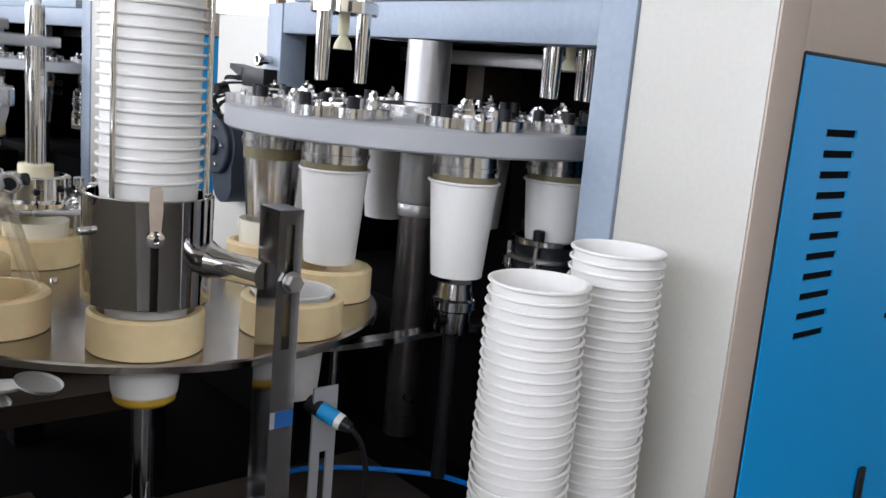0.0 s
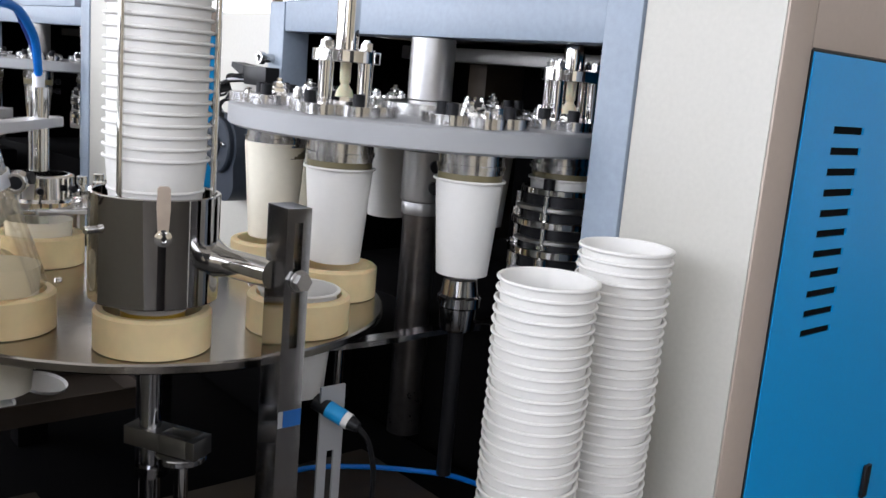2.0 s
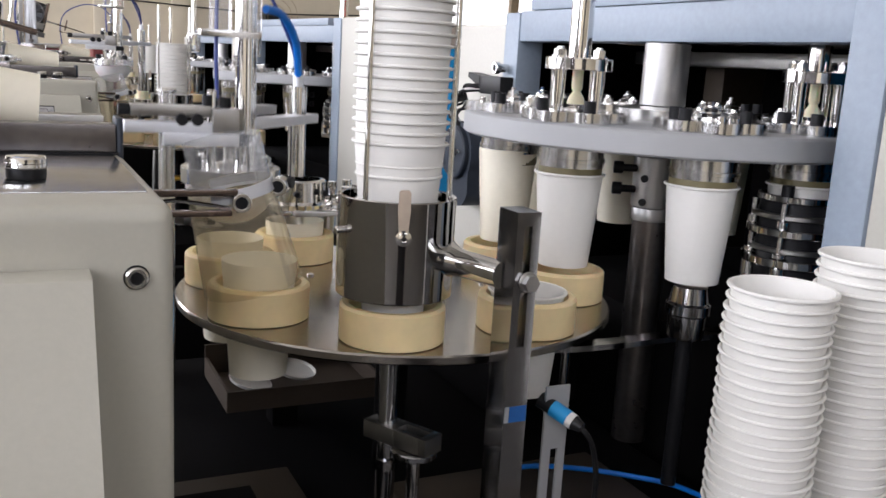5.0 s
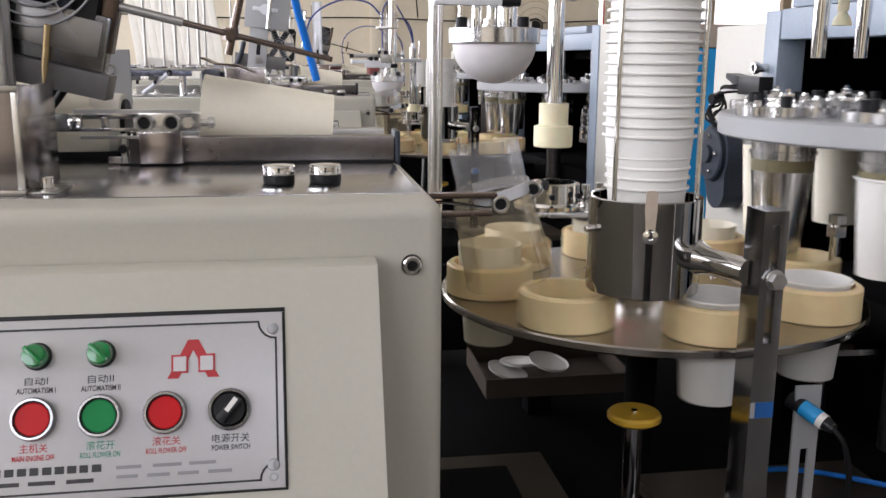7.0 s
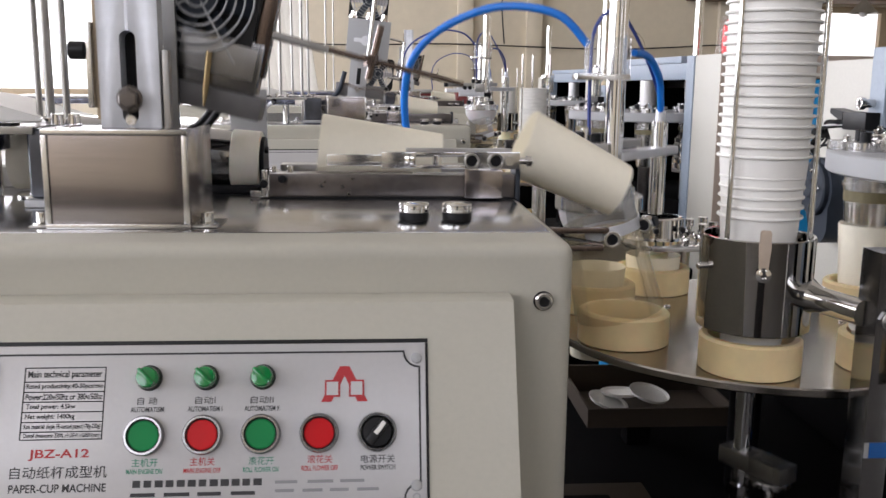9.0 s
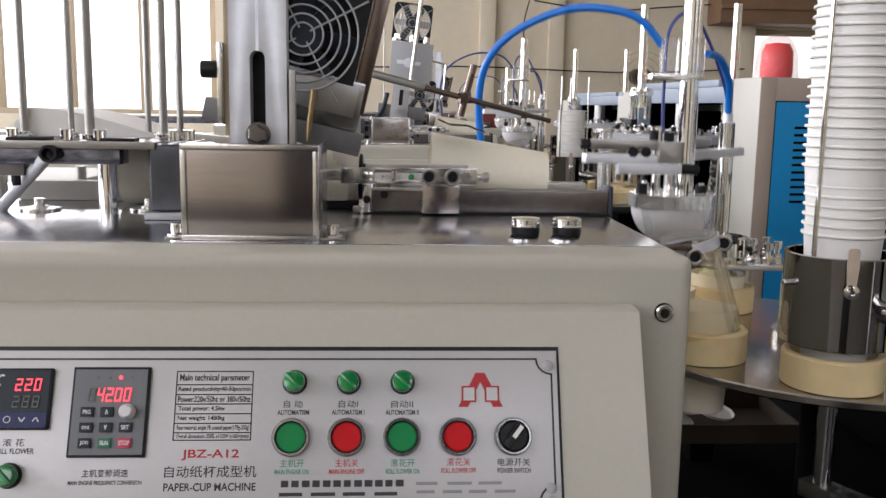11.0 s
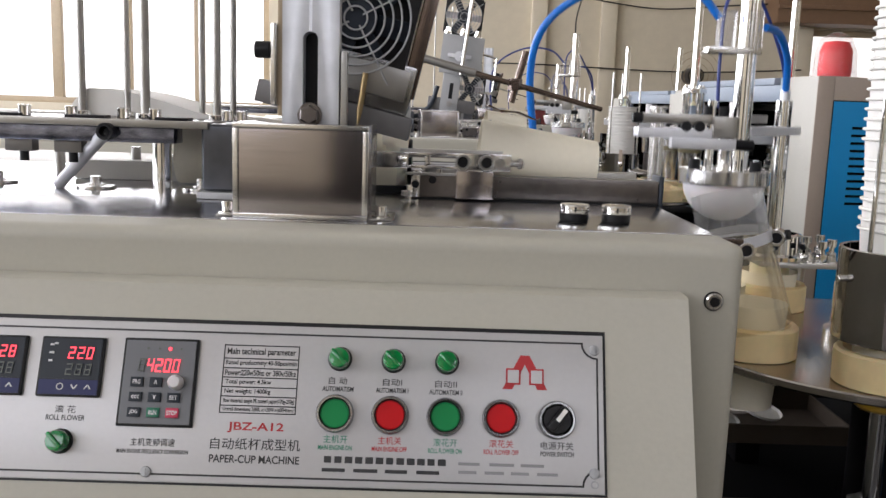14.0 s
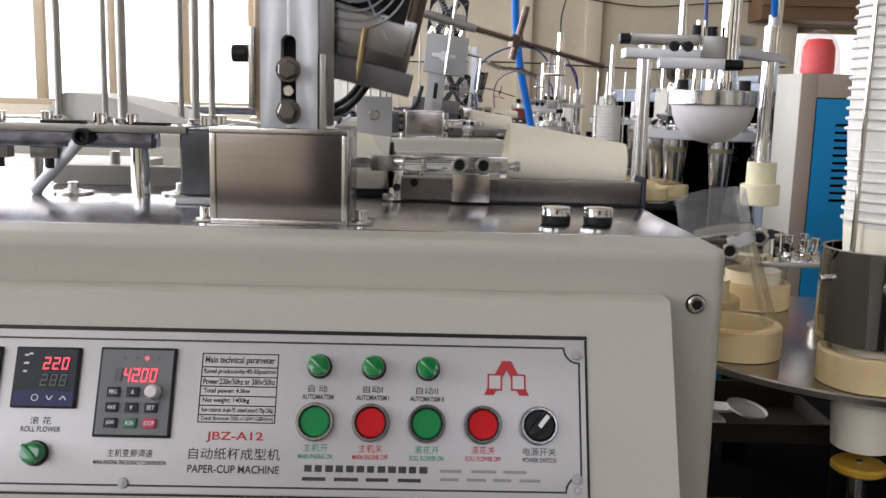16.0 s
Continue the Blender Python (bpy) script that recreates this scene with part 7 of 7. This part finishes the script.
PUSH = [(0, -0.0545), (0.04, -0.049), (0.081, -0.036), (0.148, -0.009), (0.216, 0.031), (0.284, 0.077), (0.351, 0.121), (0.419, 0.158), (0.487, 0.167), (0.554, 0.151), (0.622, 0.12), (0.69, 0.072), (0.757, 0.03), (0.81, 0.001), (0.877, -0.032), (0.945, -0.0515), (1, -0.0545)]
DIP = [(0, -0.05), (0.08, -0.05), (0.19, 0.0), (0.39, 0.0), (0.475, -0.05), (1, -0.05)]
SLIP = [(0, 0.0), (0.79, 0.0), (0.94, 1.0), (1, 1.0)]
LIFT = [(0, 0.0), (0.29, 0.0), (0.57, 1.0), (1, 1.0)]
# a fresh sleeve stands proud of its ring until the dome presses it home
SEAT = [(0, PROUD), (0.36, PROUD), (0.56, 0.0), (1, 0.0)]
# the narrow end of a sleeve: wrapped round the mandrel, then drawn off along the rail
WRAP_X = [(0, -0.386), (0.70, -0.386), (0.79, -0.272), (1, -0.272)]
FEED_X = [(0, -0.272), (0.17, -0.272), (0.221, -0.238), (0.289, -0.158), (0.357, -0.098), (0.4245, -0.064), (0.487, -0.050), (0.55, -0.045), (1, -0.045)]
# a sleeve leaves the rail: place of its narrow end and its tilt
RAIL_X, RAIL_Z = -0.045, 1.000
DROP = [(0, (RAIL_X, 0.342, RAIL_Z, -85.0)), (0.09, (RAIL_X, 0.342, RAIL_Z, -85.0)), (0.148, (-0.016, 0.343, RAIL_Z, -85.0)), (0.216, (0.036, 0.347, RAIL_Z, -85.0)), (0.284, (0.078, 0.354, RAIL_Z, -84.0)), (0.351, (0.120, 0.370, 0.998, -81.0)), (0.409, (0.146, 0.388, 0.986, -74.0)), (0.440, (0.166, 0.402, 0.962, -65.0)), (0.487, (0.177, 0.416, 0.898, -24.0)), (0.55, (0.177, 0.419, 0.82, -11.0)), (0.61, (0.1847, 0.419, 0.688 + PROUD, 0.0)), (1, (0.1847, 0.419, 0.688 + PROUD, 0.0))]
RING_Z, MOULD_Z = 0.688, 0.8105


def stroke(t):
    n = math.floor((t - START) / PERIOD)
    return n, (t - START) / PERIOD - n


def cup_place(age, ph):
    """The pose of one cup at its age in strokes and the phase within the stroke."""
    go = eased(ph, INDEX)
    if age < 0:
        return pose(WRAP_X[0][1] + 0.001 * age, 0.342, RAIL_Z, 0, -85, 0)
    if age < 2:
        return pose(along(ph, FEED_X if age else WRAP_X), 0.342, RAIL_Z, 0, -85, 0)
    if age == 2:
        x, y, z, tilt = along(ph, DROP)
        return pose(x, y, z, 0, tilt, 0)
    if age <= 6:
        a = radians(RING_A + 45 * (7 - (age - 3) - go))
        up = eased(ph, LIFT) if age == 6 else 0
        seat = eased(ph, SEAT) if age == 3 else 0
        x, y = RING_C[0] + PITCH * math.cos(a), RING_C[1] + PITCH * math.sin(a)
        return pose(x, y, RING_Z + seat + (MOULD_Z - RING_Z) * up, 0, 0, -45 * go)
    if age <= 13:
        a = radians(WHEEL_A - 45 - 45 * (age - 7 + go))
        down = eased(ph, SLIP) if age == 13 else 0
        return pose(WHEEL_C[0] + PITCH * math.cos(a), WHEEL_C[1] + PITCH * math.sin(a), MOULD_Z + (RING_Z - MOULD_Z) * down, 0, 0, -45 * go)
    if age <= 15:
        a = radians(RING_A + 45 * (2 - (age - 14) - go))
        up = along(ph, PLUNGE) if age == 15 else 0
        x, y = RING_C[0] + PITCH * math.cos(a), RING_C[1] + PITCH * math.sin(a)
        return pose(x, y, RING_Z + max(0, min(0.125, up - 0.021)), 0, 0, -45 * go)
    x, y = ring_spot(0)
    return pose(x, y, RING_Z + 0.125 + 0.0111 * (age - 16 + eased(ph, [(0, 0), (0.3, 0), (0.44, 1), (1, 1)])), 0, 0, 0)


CYCLE_TIMES = [k / 15 for k in range(241)]
cups = []
for first in range(-10, 16):
    # first: the age in strokes at the clip's start
    me, word = (SLEEVE, "cream paper cup sleeve, freshly wrapped") if first <= 6 else (CUP, "white paper cup with rolled rim")
    ob = paper_cup(me, Matrix(), word, "cups in the machine", "paper_sleeve" if first <= 6 else "paper_cup")
    cups.append((ob, first))
tube_cups = []
for k in range(60):
    tube_cups.append((paper_cup(TUBE_CUP, Matrix(), "white paper cup in the collecting tube", "cups in the tube"), 16 + k))

# ---- the machines further down the hall: the same works, standing still ----
BACK = pose(0.124, 2.025, 0, 0, 0, 6.5)
FAR = pose(0.40, 4.45, 0, 0, 0, 9)
still = fixed + list(moving.values())
DISPLAYS = ("temperature_controller", "drive_keypad")
SKIP = ("stacking_tube", "air_hose", "link_lever", "scrap_tray", "paper_scrap", "lift_cylinder", "sensor_bracket", "guide_post", "parts_box", "spline_rod")
for place in (BACK, FAR):
    for ob in still:
        if ob.name.split(".")[0] in SKIP or (place is BACK and ob in (moving["heater"], moving["bolts"], heater_stand)):
            continue
        if ob is not moving["press"]:
            twin = copy_thing(ob, place @ ob.matrix_basis)
            # the machines behind carry no displays on their panels
            for gauge in [c for plate in twin.children for c in plate.children if c.name.split(".")[0] in DISPLAYS]:
                for piece in list(gauge.children_recursive) + [gauge]:
                    bpy.data.objects.remove(piece)
    head = press_head(True)
    head.matrix_basis = place @ pose(0, 0, -0.085) @ head.matrix_basis
    far_tube = stacking_tube(1.19)
    far_tube.matrix_basis = place @ far_tube.matrix_basis
    x, y = ring_spot(0)
    for k in range(15):
        paper_cup(STACK_CUP, place @ pose(x, y, 0.80 + 0.0111 * k), "white paper cup in the collecting tube", "cups in the far tube")
    paper_cup(SLEEVE, place @ pose(-0.024, 0.342, 1.0, 0, -85, 0), "cream paper cup sleeve on the rail", "far sleeves", "paper_sleeve")
rear_heater()
p = BACK @ Vector((0.89, 0.03, 1.1445))
beacon(p.x, p.y, p.z)

# hall clutter far behind
for x, y, w, d, h, m, word, name in ((0.2, 6.6, 0.16, 0.3, 1.02, MACHINE_RED, "dark red painted machine cabinet", "machine_cabinet"), (0.58, 6.8, 0.16, 0.3, 1.04, MACHINE_RED, "dark red painted machine cabinet", "machine_cabinet"), (-0.2, 7.4, 0.9, 0.5, 1.0, IVORY, "ivory painted machine cabinet far behind", "machine_cabinet")):
    root = thing(name, (x, y, 0), word, "cabinet")
    part("body", box(nb(), (x - w / 2, x + w / 2), (y - d / 2, y + d / 2), (0, h), 0.01), m, root)
    part("lid", box(nb(), (x - w / 2 - 0.01, x + w / 2 + 0.01), (y - d / 2 - 0.01, y + d / 2 + 0.01), (h + 0.0005, h + 0.03), 0.005), DULL, root)
for k in range(11):
    x = -0.89 + 0.050 * k
    z = 2.05 - 0.05 * ((k * 5) % 4)
    root = thing("leaning_board", (x, 5.2, 0), "long pale strip leaning upright in the hall", "board", "leaning boards")
    m = Matrix.Translation((x, 5.2, 0.005)) @ Matrix.Rotation(radians(-7.0 - 0.12 * k), 4, "Y")
    part("board", box(nb(), (-0.0238, 0.0238), (-0.010, 0.010), (0, z), 0.003, m), BOARD, root)
# lamp and fan on the far side
root = thing("pendant_lamp", (4.35, 7.6, 1.9), "small conical pendant lamp hanging in the hall", "lamp")
bm = nb()
lathe(bm, [(0.0, 0.14), (0.02, 0.13), (0.035, 0.10), (0.13, 0.0), (0.125, 0.0), (0.03, 0.09), (0, 0.10)], (4.35, 7.6, 1.78), 24)
part("shade", bm, DULL, root)
part("bulb", lathe(nb(), [(0, 0.0), (0.03, 0.01), (0.04, 0.04), (0.02, 0.08), (0, 0.09)], (4.35, 7.6, 1.745), 16), PAPER, root)
part("cord", cyl(nb(), (4.35, 7.6, 1.92), (4.35, 7.6, TOP), 0.006, seg=8), BLACK, root)
root = thing("work_table", (-1.28, 0.98, 0), "white-topped steel work table behind the machine", "table")
part("tabletop", box(nb(), (-1.76, -0.80), (0.68, 1.30), (0.915, 0.94), 0.003), PAPER, root, "white laminate tabletop")
for lx in (-1.72, -0.84):
    for ly in (0.72, 1.26):
        part("leg", box(nb(), (lx - 0.02, lx + 0.02), (ly - 0.02, ly + 0.02), (0.0, 0.9148), 0.002), ALU_LIGHT, root)

root = thing("wall_fan", (2.27, 8.3, 1.5), "dark industrial fan at the far wall", "fan")
bm = nb()
for r in (0.06, 0.12, 0.18, 0.24):
    hose(bm, [(2.27 + r * math.cos(a), 8.3 - 0.05, 1.42 + r * math.sin(a)) for a in [2 * math.pi * k / 16 for k in range(17)]], 0.003, 6, 2)
part("guard", bm, WINDOW_FRAME, root)
part("motor", cyl(nb(), (2.27, 8.25, 1.42), (2.27, 8.5, 1.42), 0.08, seg=20), BLACK, root)
root = thing("wall_cable", (1.2, Y1 - 0.1, 1.6), "loose cables strung along the wall", "cable")
for pts in ([(-2.0, 8.52, 1.50), (-0.5, 8.52, 1.47), (0.6, 8.50, 1.49), (2.2, 8.5, 1.46), (3.4, 8.52, 1.52)], [(1.2, 8.5, 2.15), (1.9, 8.5, 2.07), (2.6, 8.5, 2.12), (3.6, 8.5, 2.2)], [(1.15, 8.5, 2.15), (1.1, 8.5, 1.9), (1.13, 8.5, 1.5)]):
    part("cable", hose(nb(), pts, 0.007, 6, 6), BLACK, root)


def motions():
    rows = {name: [] for name in moving}
    base = {name: ob.matrix_basis.copy() for name, ob in moving.items()}
    for t in CYCLE_TIMES:
        n, ph = stroke(t)
        turn = -45 * (n + 1 + eased(ph, INDEX))
        for name, m in (("ring_table", pose(0, 0, 0, 0, 0, turn)), ("wheel", pose(0, 0, 0, 0, 0, turn)),
                        ("press", pose(0, 0, along(ph, PRESS))), ("spline", pose(0, 0, along(ph, PRESS))), ("lift", pose(0, 0, eased(ph, RAISE))), ("cage", pose(0, 0, eased(ph, CAGE))), ("cage_far", pose(0, 0, eased(ph, CAGE))),
                        ("knurl", pose(0, 0, eased(ph, KNURL))), ("plunger", pose(0, 0, along(ph, PLUNGE))),
                        ("pusher", pose(along(ph, PUSH), 0, 0)), ("heater", pose(0.020 + 0.4 * eased(ph, DIP), 0, eased(ph, DIP))), ("bolts", pose(0, 0, 0.9 * eased(ph, DIP)))):
            rows[name].append((t, base[name] @ m))
    for name, ob in moving.items():
        walk(ob, rows[name])
    for ob, first in cups + tube_cups:
        line = []
        for t in CYCLE_TIMES:
            n, ph = stroke(t)
            line.append((t, cup_place(first + n + 1, ph)))
        walk(ob, line)


motions()
